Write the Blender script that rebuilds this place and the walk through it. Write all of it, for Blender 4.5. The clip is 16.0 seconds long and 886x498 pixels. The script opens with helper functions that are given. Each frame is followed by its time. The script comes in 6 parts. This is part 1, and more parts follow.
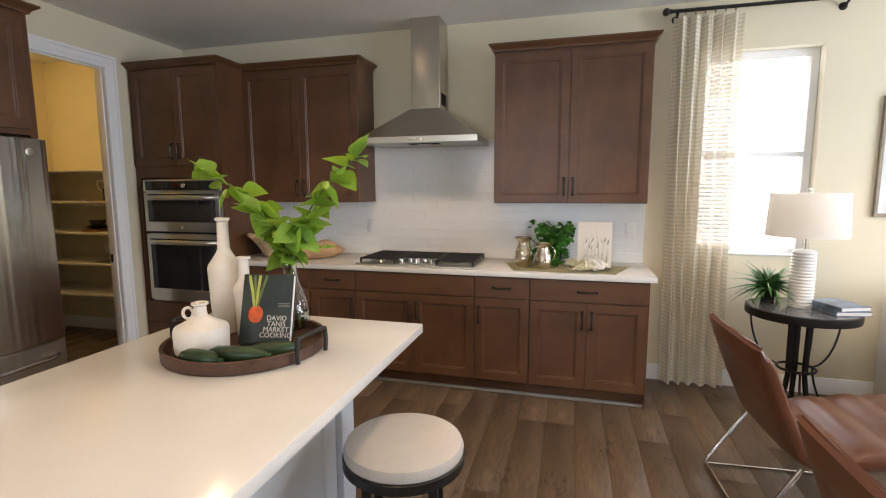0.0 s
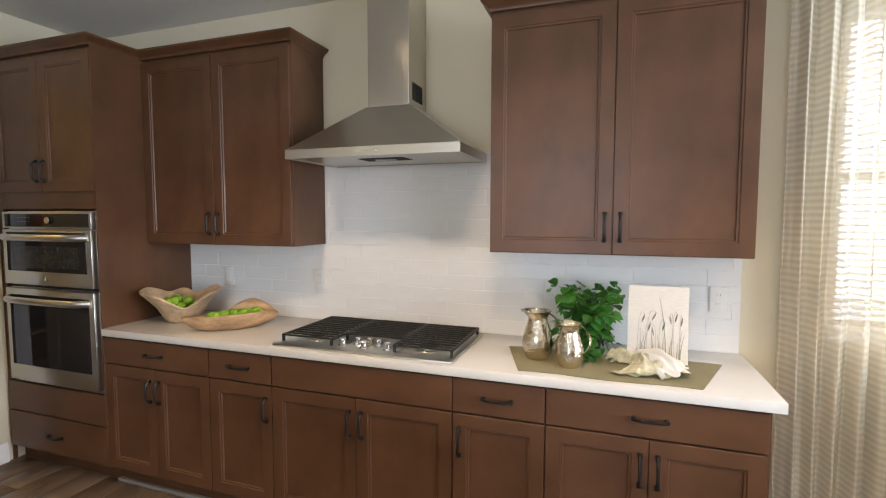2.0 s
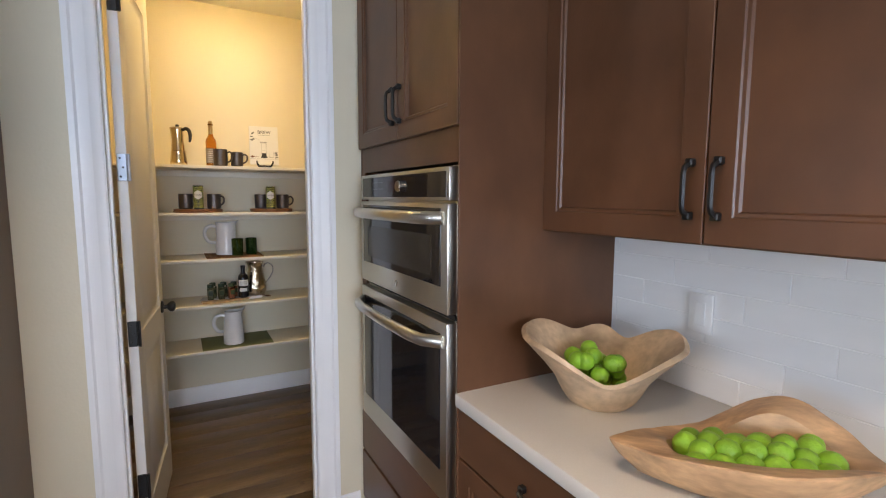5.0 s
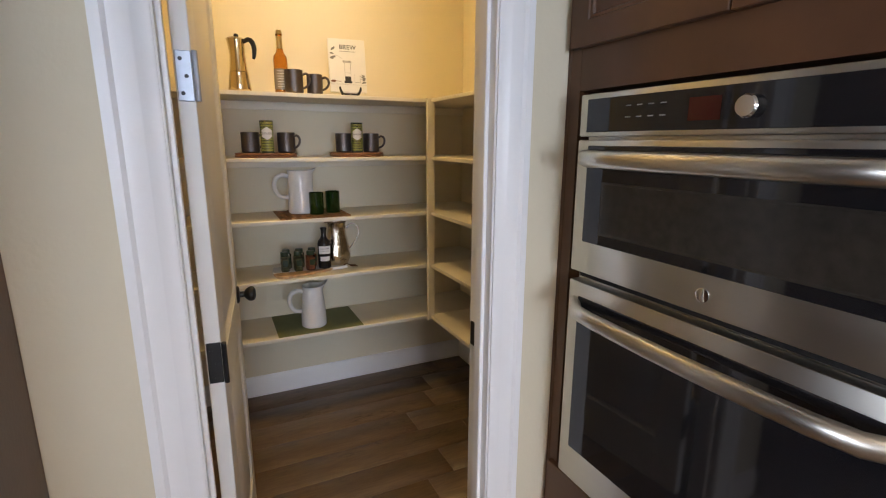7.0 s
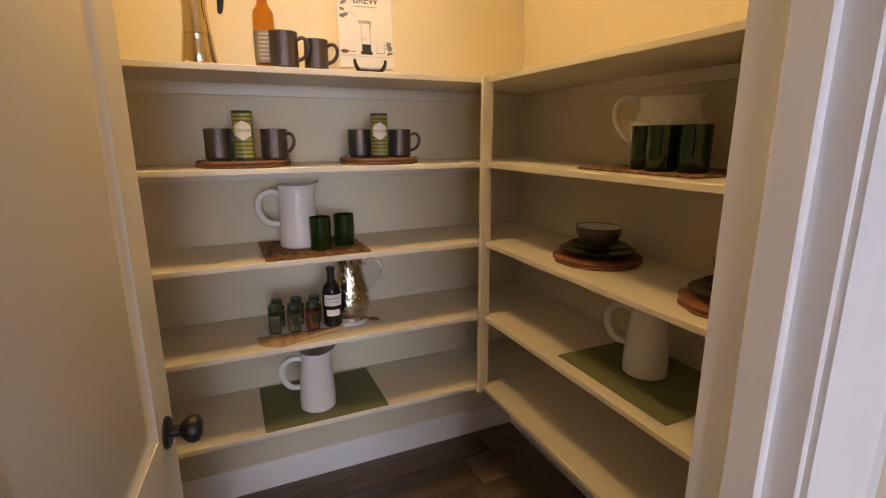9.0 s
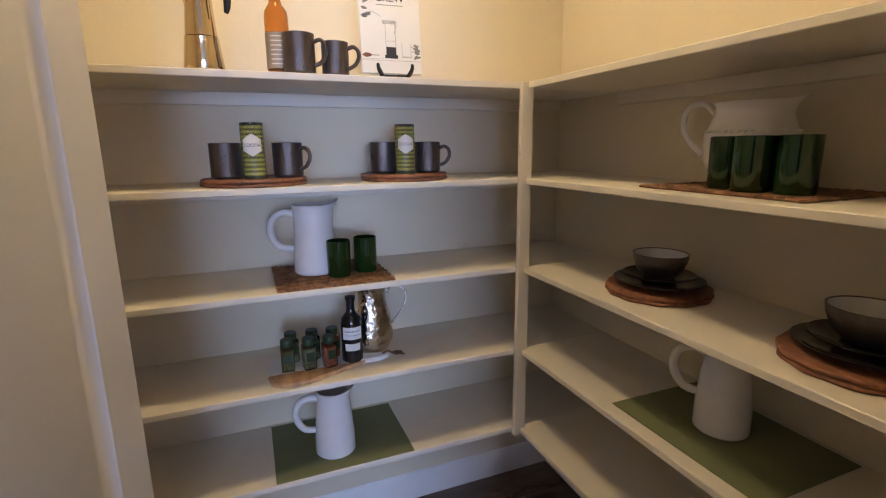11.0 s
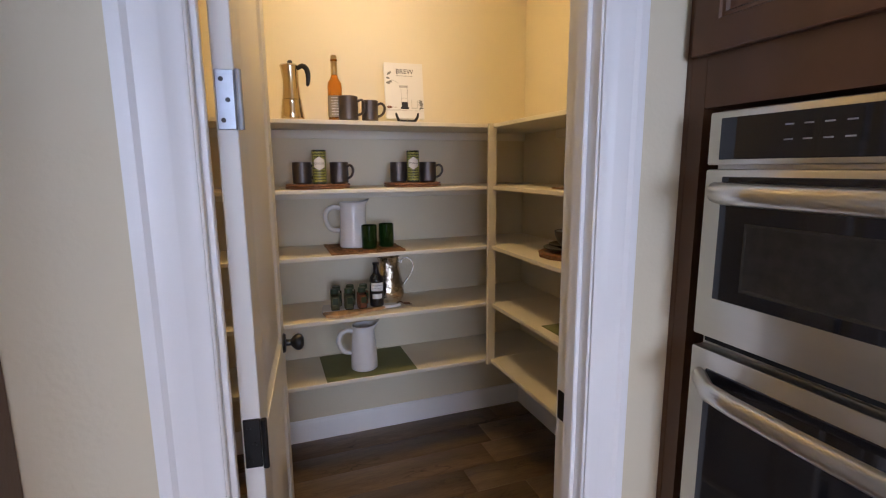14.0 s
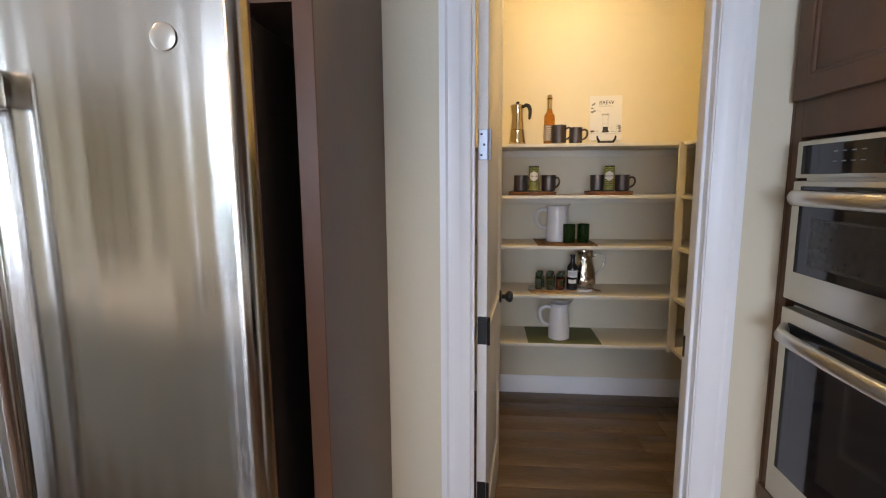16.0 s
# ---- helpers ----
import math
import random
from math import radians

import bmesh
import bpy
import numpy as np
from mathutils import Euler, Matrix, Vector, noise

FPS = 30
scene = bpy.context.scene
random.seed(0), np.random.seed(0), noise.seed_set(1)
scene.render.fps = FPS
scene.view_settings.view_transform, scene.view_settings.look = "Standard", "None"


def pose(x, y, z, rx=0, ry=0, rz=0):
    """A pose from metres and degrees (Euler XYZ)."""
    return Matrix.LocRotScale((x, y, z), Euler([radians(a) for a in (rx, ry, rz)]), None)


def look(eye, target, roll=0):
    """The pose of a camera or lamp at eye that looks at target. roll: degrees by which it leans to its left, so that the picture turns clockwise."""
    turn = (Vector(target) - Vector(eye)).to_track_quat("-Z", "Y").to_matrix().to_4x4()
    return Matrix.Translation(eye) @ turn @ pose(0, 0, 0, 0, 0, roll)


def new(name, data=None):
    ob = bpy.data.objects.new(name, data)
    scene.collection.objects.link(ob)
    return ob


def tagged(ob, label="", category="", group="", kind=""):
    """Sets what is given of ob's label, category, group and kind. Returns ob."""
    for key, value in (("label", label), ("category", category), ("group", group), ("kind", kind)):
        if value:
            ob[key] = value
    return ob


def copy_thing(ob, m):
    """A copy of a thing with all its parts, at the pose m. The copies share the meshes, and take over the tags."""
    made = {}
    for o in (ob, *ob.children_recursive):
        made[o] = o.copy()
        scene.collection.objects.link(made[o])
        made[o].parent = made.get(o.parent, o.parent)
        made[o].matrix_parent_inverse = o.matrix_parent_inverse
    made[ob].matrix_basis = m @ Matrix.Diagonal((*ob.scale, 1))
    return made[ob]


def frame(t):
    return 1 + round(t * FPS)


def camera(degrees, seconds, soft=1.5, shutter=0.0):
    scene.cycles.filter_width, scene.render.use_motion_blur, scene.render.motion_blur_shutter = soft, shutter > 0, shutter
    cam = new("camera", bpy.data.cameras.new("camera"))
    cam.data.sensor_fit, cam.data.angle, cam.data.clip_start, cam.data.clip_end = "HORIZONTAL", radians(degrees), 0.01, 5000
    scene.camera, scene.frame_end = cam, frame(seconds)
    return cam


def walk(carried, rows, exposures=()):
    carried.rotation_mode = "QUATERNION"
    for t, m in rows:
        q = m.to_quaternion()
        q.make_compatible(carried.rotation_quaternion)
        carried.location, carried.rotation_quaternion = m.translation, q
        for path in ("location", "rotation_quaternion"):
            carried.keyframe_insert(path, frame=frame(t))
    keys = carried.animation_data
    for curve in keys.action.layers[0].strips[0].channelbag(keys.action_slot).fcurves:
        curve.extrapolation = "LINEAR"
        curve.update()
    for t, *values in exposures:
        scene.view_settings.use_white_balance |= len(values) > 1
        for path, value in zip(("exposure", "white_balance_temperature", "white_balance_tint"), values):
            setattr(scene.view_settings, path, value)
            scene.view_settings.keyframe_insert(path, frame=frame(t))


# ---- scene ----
CEIL = 2.79
cam = camera(85.0, 16.0, soft=1.15)
# seconds, x, y, z, heading, pitch, roll
PATH = [
    (0.0, 2.733, 0.047, 1.495, 15.05, -7.21, 0.21),
    (0.5, 2.781, 0.423, 1.510, 15.94, -5.47, 0.01),
    (1.0, 2.811, 0.762, 1.509, 15.94, -4.94, -0.01),
    (1.5, 2.758, 1.115, 1.526, 16.52, -4.32, 0.00),
    (2.0, 2.684, 1.472, 1.553, 19.08, -4.00, -0.07),
    (2.5, 2.592, 1.815, 1.548, 23.01, -4.20, -0.08),
    (3.0, 2.410, 2.128, 1.549, 30.34, -4.36, -0.14),
    (3.5, 2.131, 2.331, 1.551, 38.42, -4.37, -0.42),
    (4.0, 1.818, 2.522, 1.528, 46.73, -4.56, -0.41),
    (4.5, 1.538, 2.663, 1.510, 56.11, -4.71, -0.24),
    (5.0, 1.178, 2.689, 1.481, 61.56, -6.03, -0.25),
    (7.5, -0.037, 2.518, 1.460, 64.47, -13.00, -0.07),
    (8.0, -0.259, 2.606, 1.473, 64.52, -13.08, 0.02),
    (8.5, -0.438, 2.682, 1.470, 65.22, -13.12, 0.05),
    (9.0, -0.659, 2.732, 1.473, 65.95, -13.05, 0.15),
    (10.2, -0.930, 2.797, 1.481, 67.39, -12.43, 0.40),
    (11.5, -0.786, 2.762, 1.490, 68.28, -11.91, 0.64),
    (12.0, -0.694, 2.770, 1.494, 68.20, -11.90, 0.71),
    (12.5, -0.607, 2.789, 1.489, 67.96, -11.75, 0.69),
    (13.0, -0.475, 2.733, 1.489, 68.48, -11.02, 0.65),
    (13.5, -0.263, 2.613, 1.487, 68.48, -10.06, 0.39),
    (14.0, -0.066, 2.558, 1.473, 69.86, -9.60, 0.44),
    (14.5, 0.077, 2.600, 1.445, 73.34, -9.52, 0.64),
    (15.0, 0.247, 2.593, 1.449, 79.10, -8.58, 0.52),
    (15.5, 0.467, 2.552, 1.462, 86.25, -7.98, 0.34),
    (16.0, 0.644, 2.523, 1.473, 95.29, -8.09, 0.34),
]
walk(cam, [(t, pose(x, y, z, 90 + pitch, roll, yaw)) for t, x, y, z, yaw, pitch, roll in PATH],
     exposures=[(0.0, -0.30, 7050, 17), (1.5, 0.06, 6850, 15), (3.0, 0.22, 6600, 16), (3.5, 0.18, 6550, 19), (4.0, 0.18, 6300, 17), (5.0, 0.36, 6250, 17),
                (7.5, 0.40, 6600, 20), (8.0, 0.38, 6850, 22), (8.5, 0.38, 6450, 23), (9.0, 0.40, 6650, 27), (11.5, 0.52, 4700, 27), (12.1, 0.40, 4650, 24), (12.6, 0.27, 5050, 25), (13.2, 0.26, 5600, 27),
                (14.0, 0.24, 5900, 25), (15.0, 0.34, 6100, 20), (16.0, 0.28, 6150, 19)])

# ---- light ----
world = bpy.data.worlds.new("sky")
scene.world = world
world.use_nodes = True
wn = world.node_tree.nodes
sky = wn.new("ShaderNodeTexSky")
sky.sky_type, sky.sun_disc = "NISHITA", False
sky.sun_elevation, sky.sun_rotation = radians(48), radians(200)
world.node_tree.links.new(sky.outputs["Color"], wn["Background"].inputs["Color"])
wn["Background"].inputs["Strength"].default_value = 0.12


def lamp(name, kind, m, energy, color, **more):
    data = bpy.data.lights.new(name, kind)
    data.energy, data.color = energy, color
    ob = new(name, data)
    ob.matrix_world = m
    for key, value in more.items():
        if key == "size":
            data.size = value
        elif key == "size_y":
            data.shape, data.size_y = "RECTANGLE", value
        elif key == "radius":
            data.shadow_soft_size = value
        elif key == "angle":
            data.angle = value
        elif key == "spot":
            data.spot_size, data.spot_blend = value, 0.5
    return ob


lamp("sun", "SUN", look((0, 0, 10), (-1.2, 3.2, 6.4)), 3.0, (1.0, 0.95, 0.86), angle=radians(0.5))
COOL = (0.70, 0.84, 1.0)
# daylight through the openings: the back wall's window, the side wall's and the rear wall's glass
lamp("window_light", "AREA", look((4.0, 4.16, 1.75), (4.0, 0, 1.2)), 9, COOL, size=0.9, size_y=1.4)
for k in range(4):
    lamp("side_glass_light", "AREA", look((7.10, 0.55 + 0.76 * k, 1.62), (0, 0.55 + 0.76 * k, 1.3)), 54, COOL, size=0.56, size_y=1.75)
    lamp("rear_glass_light", "AREA", look((0.60 + 0.80 * k, -4.10, 1.62), (0.60 + 0.80 * k, 4, 1.3)), 25, COOL, size=0.26, size_y=1.75)
# recessed ceiling lamps
CANS = [(1.15, 2.45), (2.35, 2.55), (3.9, 2.2), (0.75, 0.6), (2.35, 0.6), (3.9, -0.6), (5.4, 2.2), (5.4, -0.6)]
for x, y in CANS:
    lamp("recessed_lamp", "SPOT", look((x, y, CEIL - 0.03), (x, y, 0)), 41, (1.0, 0.74, 0.47), radius=0.06, spot=radians(130))

# ---- materials ----
def mat(name, color, rough=0.5, metal=0.0, var=0.08, scale=6.0, bump=0.0, bump_scale=60.0, stretch=(1, 1, 1), rand=0.0,
        island=False, spec=0.5, coat=0.0, trans=0.0, ior=1.45, fine=0.0, fine_scale=120.0, rough_var=0.08, sss=0.0, aniso=0.0, emit=0.0, alpha=1.0):
    m = bpy.data.materials.new(name)
    m.use_nodes = True
    nt = m.node_tree
    n, l = nt.nodes, nt.links
    b = n["Principled BSDF"]
    tc = n.new("ShaderNodeTexCoord")
    mp = n.new("ShaderNodeMapping")
    mp.inputs["Scale"].default_value = stretch
    l.new(tc.outputs["Object"], mp.inputs["Vector"])
    big = n.new("ShaderNodeTexNoise")
    big.inputs["Scale"].default_value = scale
    big.inputs["Detail"].default_value = 5
    l.new(mp.outputs["Vector"], big.inputs["Vector"])
    ramp = n.new("ShaderNodeMapRange")
    ramp.inputs["To Min"].default_value, ramp.inputs["To Max"].default_value = 1 - var, 1 + var
    ramp.inputs["From Min"].default_value, ramp.inputs["From Max"].default_value = 0.3, 0.7
    l.new(big.outputs["Fac"], ramp.inputs["Value"])
    value = ramp.outputs["Result"]
    if fine:
        small = n.new("ShaderNodeTexNoise")
        small.inputs["Scale"].default_value = fine_scale
        small.inputs["Detail"].default_value = 3
        l.new(mp.outputs["Vector"], small.inputs["Vector"])
        r2 = n.new("ShaderNodeMapRange")
        r2.inputs["To Min"].default_value, r2.inputs["To Max"].default_value = 1 - fine, 1 + fine
        r2.inputs["From Min"].default_value, r2.inputs["From Max"].default_value = 0.3, 0.7
        l.new(small.outputs["Fac"], r2.inputs["Value"])
        mul = n.new("ShaderNodeMath")
        mul.operation = "MULTIPLY"
        l.new(value, mul.inputs[0]), l.new(r2.outputs["Result"], mul.inputs[1])
        value = mul.outputs[0]
    if rand:
        if island:
            src = n.new("ShaderNodeNewGeometry").outputs["Random Per Island"]
        else:
            src = n.new("ShaderNodeObjectInfo").outputs["Random"]
        r3 = n.new("ShaderNodeMapRange")
        r3.inputs["To Min"].default_value, r3.inputs["To Max"].default_value = 1 - rand, 1 + rand
        l.new(src, r3.inputs["Value"])
        mul = n.new("ShaderNodeMath")
        mul.operation = "MULTIPLY"
        l.new(value, mul.inputs[0]), l.new(r3.outputs["Result"], mul.inputs[1])
        value = mul.outputs[0]
    mix = n.new("ShaderNodeVectorMath")
    mix.operation = "SCALE"
    mix.inputs[0].default_value = color[:3]
    l.new(value, mix.inputs["Scale"])
    l.new(mix.outputs["Vector"], b.inputs["Base Color"])
    rr = n.new("ShaderNodeMapRange")
    rr.inputs["To Min"].default_value = max(0.02, rough - rough_var)
    rr.inputs["To Max"].default_value = min(1, rough + rough_var)
    l.new(big.outputs["Fac"], rr.inputs["Value"])
    l.new(rr.outputs["Result"], b.inputs["Roughness"])
    b.inputs["Metallic"].default_value = metal
    b.inputs["Specular IOR Level"].default_value = spec
    b.inputs["Coat Weight"].default_value = coat
    b.inputs["Transmission Weight"].default_value = trans
    b.inputs["IOR"].default_value = ior
    b.inputs["Subsurface Weight"].default_value = sss
    b.inputs["Alpha"].default_value = alpha
    b.inputs["Anisotropic"].default_value = aniso
    b.inputs["Anisotropic Rotation"].default_value = 0.25 if aniso else 0.0
    if emit:
        b.inputs["Emission Color"].default_value = (*color[:3], 1)
        b.inputs["Emission Strength"].default_value = emit
    if bump:
        bn = n.new("ShaderNodeTexNoise")
        bn.inputs["Scale"].default_value = bump_scale
        bn.inputs["Detail"].default_value = 3
        l.new(mp.outputs["Vector"], bn.inputs["Vector"])
        bp = n.new("ShaderNodeBump")
        bp.inputs["Strength"].default_value = bump
        bp.inputs["Distance"].default_value = 0.01
        l.new(bn.outputs["Fac"], bp.inputs["Height"])
        l.new(bp.outputs["Normal"], b.inputs["Normal"])
    return m


PAINT = mat("wall_paint", (0.73, 0.66, 0.50), 0.7, var=0.02, scale=2, bump=0.07, bump_scale=90, spec=0.3)
CEILING = mat("ceiling_paint", (0.84, 0.83, 0.79), 0.85, var=0.02, scale=2, bump=0.15, bump_scale=80, spec=0.2)
TRIM = mat("white_trim", (0.88, 0.88, 0.88), 0.34, var=0.02, scale=4, bump=0.03, bump_scale=40)
SHELF = mat("shelf_paint", (0.76, 0.71, 0.60), 0.42, var=0.03, scale=5, bump=0.04, bump_scale=50)
DOORP = mat("door_paint", (0.76, 0.74, 0.70), 0.4, var=0.02, scale=4, bump=0.03, bump_scale=40)
WOOD = mat("stained_maple", (0.107, 0.048, 0.0225), 0.36, var=0.24, scale=4.5, fine=0.05, fine_scale=14, stretch=(1.2, 1.2, 0.8), bump=0.03, bump_scale=120, rough_var=0.05)
WOODH = mat("stained_maple_across", (0.107, 0.048, 0.0225), 0.36, var=0.24, scale=4.5, fine=0.05, fine_scale=14, stretch=(0.8, 1.2, 1.2), bump=0.03, bump_scale=120, rough_var=0.05)
QUARTZ = mat("white_quartz", (0.73, 0.71, 0.67), 0.16, var=0.025, scale=5, fine=0.02, fine_scale=250, rough_var=0.04)
STEEL = mat("brushed_steel", (0.57, 0.545, 0.49), 0.29, 1.0, var=0.015, scale=3, fine=0.012, fine_scale=60, stretch=(0.2, 10, 10), rough_var=0.012)
STEELV = mat("brushed_steel_upright", (0.53, 0.51, 0.46), 0.17, 1.0, var=0.015, scale=3, fine=0.012, fine_scale=60, stretch=(10, 10, 0.2), rough_var=0.012, aniso=0.75, bump=0.05, bump_scale=3.0)
CHROME = mat("polished_steel", (0.72, 0.70, 0.68), 0.10, 1.0, var=0.03, rough_var=0.04)
BLACKGLASS = mat("black_glass", (0.012, 0.012, 0.014), 0.05, var=0.05, spec=0.6, rough_var=0.02)
BLACK = mat("black_metal", (0.018, 0.017, 0.016), 0.38, 0.3, var=0.15, scale=20)
IRON = mat("cast_iron", (0.022, 0.021, 0.021), 0.55, 0.2, var=0.2, scale=30, bump=0.2, bump_scale=250)
TILE = mat("glazed_tile", (0.80, 0.80, 0.79), 0.17, var=0.02, scale=8, bump=0.10, bump_scale=9, stretch=(0.6, 1, 1.8), rand=0.004, coat=0.0, rough_var=0.04)
GROUT = mat("grout", (0.86, 0.85, 0.84), 0.85, var=0.04, scale=30)
DARK = mat("dark_void", (0.015, 0.013, 0.012), 0.8)
WHITEPL = mat("white_plastic", (0.78, 0.77, 0.75), 0.35, var=0.02)
ISLE = mat("island_paint", (0.52, 0.55, 0.58), 0.45, var=0.03, scale=3, bump=0.03)
PLANK = mat("vinyl_plank", (0.150, 0.104, 0.069), 0.38, var=0.26, scale=2.2, fine=0.22, fine_scale=16, stretch=(7, 0.7, 7), rand=0.16, bump=0.06, bump_scale=40)


def cracked(m):
    """Dark knots and drying cracks that run along the grain of the planks."""
    nt = m.node_tree
    n, l = nt.nodes, nt.links
    tc, b = n.new("ShaderNodeTexCoord"), n["Principled BSDF"]
    src = b.inputs["Base Color"].links[0].from_socket
    info = n.new("ShaderNodeObjectInfo")
    shift = n.new("ShaderNodeVectorMath")
    shift.operation = "ADD"
    l.new(tc.outputs["Object"], shift.inputs[0]), l.new(info.outputs["Location"], shift.inputs[1])
    mp = n.new("ShaderNodeMapping")
    mp.inputs["Scale"].default_value = (5.5, 1.5, 1.0)
    l.new(shift.outputs[0], mp.inputs["Vector"])
    line, patch = n.new("ShaderNodeTexNoise"), n.new("ShaderNodeTexNoise")
    line.inputs["Scale"].default_value, line.inputs["Detail"].default_value, line.inputs["Distortion"].default_value = 2.4, 4, 0.9
    patch.inputs["Scale"].default_value, patch.inputs["Detail"].default_value = 1.3, 2
    l.new(mp.outputs["Vector"], line.inputs["Vector"]), l.new(mp.outputs["Vector"], patch.inputs["Vector"])
    near = n.new("ShaderNodeMath")
    near.operation = "SUBTRACT"
    near.inputs[1].default_value = 0.5
    l.new(line.outputs["Fac"], near.inputs[0])
    size = n.new("ShaderNodeMath")
    size.operation = "ABSOLUTE"
    l.new(near.outputs[0], size.inputs[0])
    thin_line, place = n.new("ShaderNodeMapRange"), n.new("ShaderNodeMapRange")
    for node, a, c, d, e in ((thin_line, 0.0, 0.030, 1.0, 0.0), (place, 0.50, 0.64, 0.0, 0.66)):
        for key, value in zip(("From Min", "From Max", "To Min", "To Max"), (a, c, d, e)):
            node.inputs[key].default_value = value
    l.new(size.outputs[0], thin_line.inputs["Value"]), l.new(patch.outputs["Fac"], place.inputs["Value"])
    fac = n.new("ShaderNodeMath")
    fac.operation = "MULTIPLY"
    l.new(thin_line.outputs["Result"], fac.inputs[0]), l.new(place.outputs["Result"], fac.inputs[1])
    keep = n.new("ShaderNodeMath")
    keep.operation = "SUBTRACT"
    keep.inputs[0].default_value = 1.0
    l.new(fac.outputs[0], keep.inputs[1])
    mix = n.new("ShaderNodeVectorMath")
    mix.operation = "SCALE"
    l.new(src, mix.inputs[0]), l.new(keep.outputs[0], mix.inputs["Scale"])
    l.new(mix.outputs["Vector"], b.inputs["Base Color"])


cracked(PLANK)


def thin(m, color, share):
    """Let light through a thin sheet: part of what falls on it shines through to the other side."""
    nt = m.node_tree
    b, out = nt.nodes["Principled BSDF"], nt.nodes["Material Output"]
    t = nt.nodes.new("ShaderNodeBsdfTranslucent")
    t.inputs["Color"].default_value = (*color, 1)
    mix = nt.nodes.new("ShaderNodeMixShader")
    mix.inputs["Fac"].default_value = share
    nt.links.new(b.outputs["BSDF"], mix.inputs[1]), nt.links.new(t.outputs["BSDF"], mix.inputs[2])
    nt.links.new(mix.outputs[0], out.inputs["Surface"])


# ---- mesh helpers ----
def add_box(bm, x0, x1, y0, y1, z0, z1, bevel=0.0, seg=1):
    r = bmesh.ops.create_cube(bm, size=1.0)
    for v in r["verts"]:
        v.co = Vector(((x0 + x1) / 2 + v.co.x * (x1 - x0), (y0 + y1) / 2 + v.co.y * (y1 - y0), (z0 + z1) / 2 + v.co.z * (z1 - z0)))
    if bevel:
        edges = list({e for v in r["verts"] for e in v.link_edges})
        bmesh.ops.bevel(bm, geom=edges, offset=bevel, segments=seg, affect="EDGES", profile=0.5)
    return bm


def box(x0, x1, y0, y1, z0, z1, bevel=0.0, seg=1):
    return add_box(bmesh.new(), x0, x1, y0, y1, z0, z1, bevel, seg)


def lathe(profile, steps=32, cap=True, wobble=0.0):
    """Turn a list of (radius, height) round the z axis."""
    bm = bmesh.new()
    rings = []
    for r, z in profile:
        if r < 1e-5:
            rings.append([bm.verts.new((0, 0, z))])
        else:
            rings.append([bm.verts.new((r * (1 + wobble * math.sin(3 * a + 9 * z)) * math.cos(a), r * (1 + wobble * math.cos(2 * a + 7 * z)) * math.sin(a), z))
                          for a in (2 * math.pi * i / steps for i in range(steps))])
    for a, b in zip(rings, rings[1:]):
        for i in range(steps):
            j = (i + 1) % steps
            if len(a) == 1 and len(b) > 1:
                bm.faces.new((a[0], b[j], b[i]))
            elif len(b) == 1 and len(a) > 1:
                bm.faces.new((a[i], a[j], b[0]))
            elif len(a) > 1:
                bm.faces.new((a[i], a[j], b[j], b[i]))
    if cap:
        for ring in (rings[0], rings[-1]):
            if len(ring) > 2:
                bm.faces.new(ring)
    bmesh.ops.recalc_face_normals(bm, faces=bm.faces)
    return bm


def sweep(points, radius, sides=8, bm=None, closed=False, flat=1.0):
    """A rod along points; radius: one number or one for each point."""
    bm = bm or bmesh.new()
    pts = [Vector(p) for p in points]
    rad = list(radius) if isinstance(radius, (list, tuple)) else [radius] * len(pts)
    if not closed and 5 <= len(pts) <= 9:
        # round the path through its points
        fine_p, fine_r = [], []
        for i in range(len(pts) - 1):
            p0, p1, p2, p3 = pts[max(i - 1, 0)], pts[i], pts[i + 1], pts[min(i + 2, len(pts) - 1)]
            for q in range(3):
                s = q / 3
                fine_p.append(0.5 * (2 * p1 + (p2 - p0) * s + (2 * p0 - 5 * p1 + 4 * p2 - p3) * s * s + (3 * p1 - p0 - 3 * p2 + p3) * s ** 3))
                fine_r.append(rad[i] * (1 - s) + rad[i + 1] * s)
        pts, rad = fine_p + [pts[-1]], fine_r + [rad[-1]]
    rings, up = [], None
    for i, p in enumerate(pts):
        if closed:
            d = pts[(i + 1) % len(pts)] - pts[i - 1]
        else:
            d = pts[min(i + 1, len(pts) - 1)] - pts[max(i - 1, 0)]
        d.normalize()
        if up is None:
            up = Vector((0, 0, 1)) if abs(d.z) < 0.9 else Vector((0, 1, 0))
        u = (up - d * up.dot(d)).normalized()
        up = u
        w = d.cross(u)
        off = math.pi / sides
        rings.append([bm.verts.new(p + rad[i] * (math.cos(2 * math.pi * k / sides + off) * u * flat + math.sin(2 * math.pi * k / sides + off) * w)) for k in range(sides)])
    pairs = list(zip(rings, rings[1:])) + ([(rings[-1], rings[0])] if closed else [])
    for a, b in pairs:
        for k in range(sides):
            bm.faces.new((a[k], a[(k + 1) % sides], b[(k + 1) % sides], b[k]))
    if not closed:
        bm.faces.new(rings[0][::-1]), bm.faces.new(rings[-1])
    bmesh.ops.recalc_face_normals(bm, faces=bm.faces)
    return bm


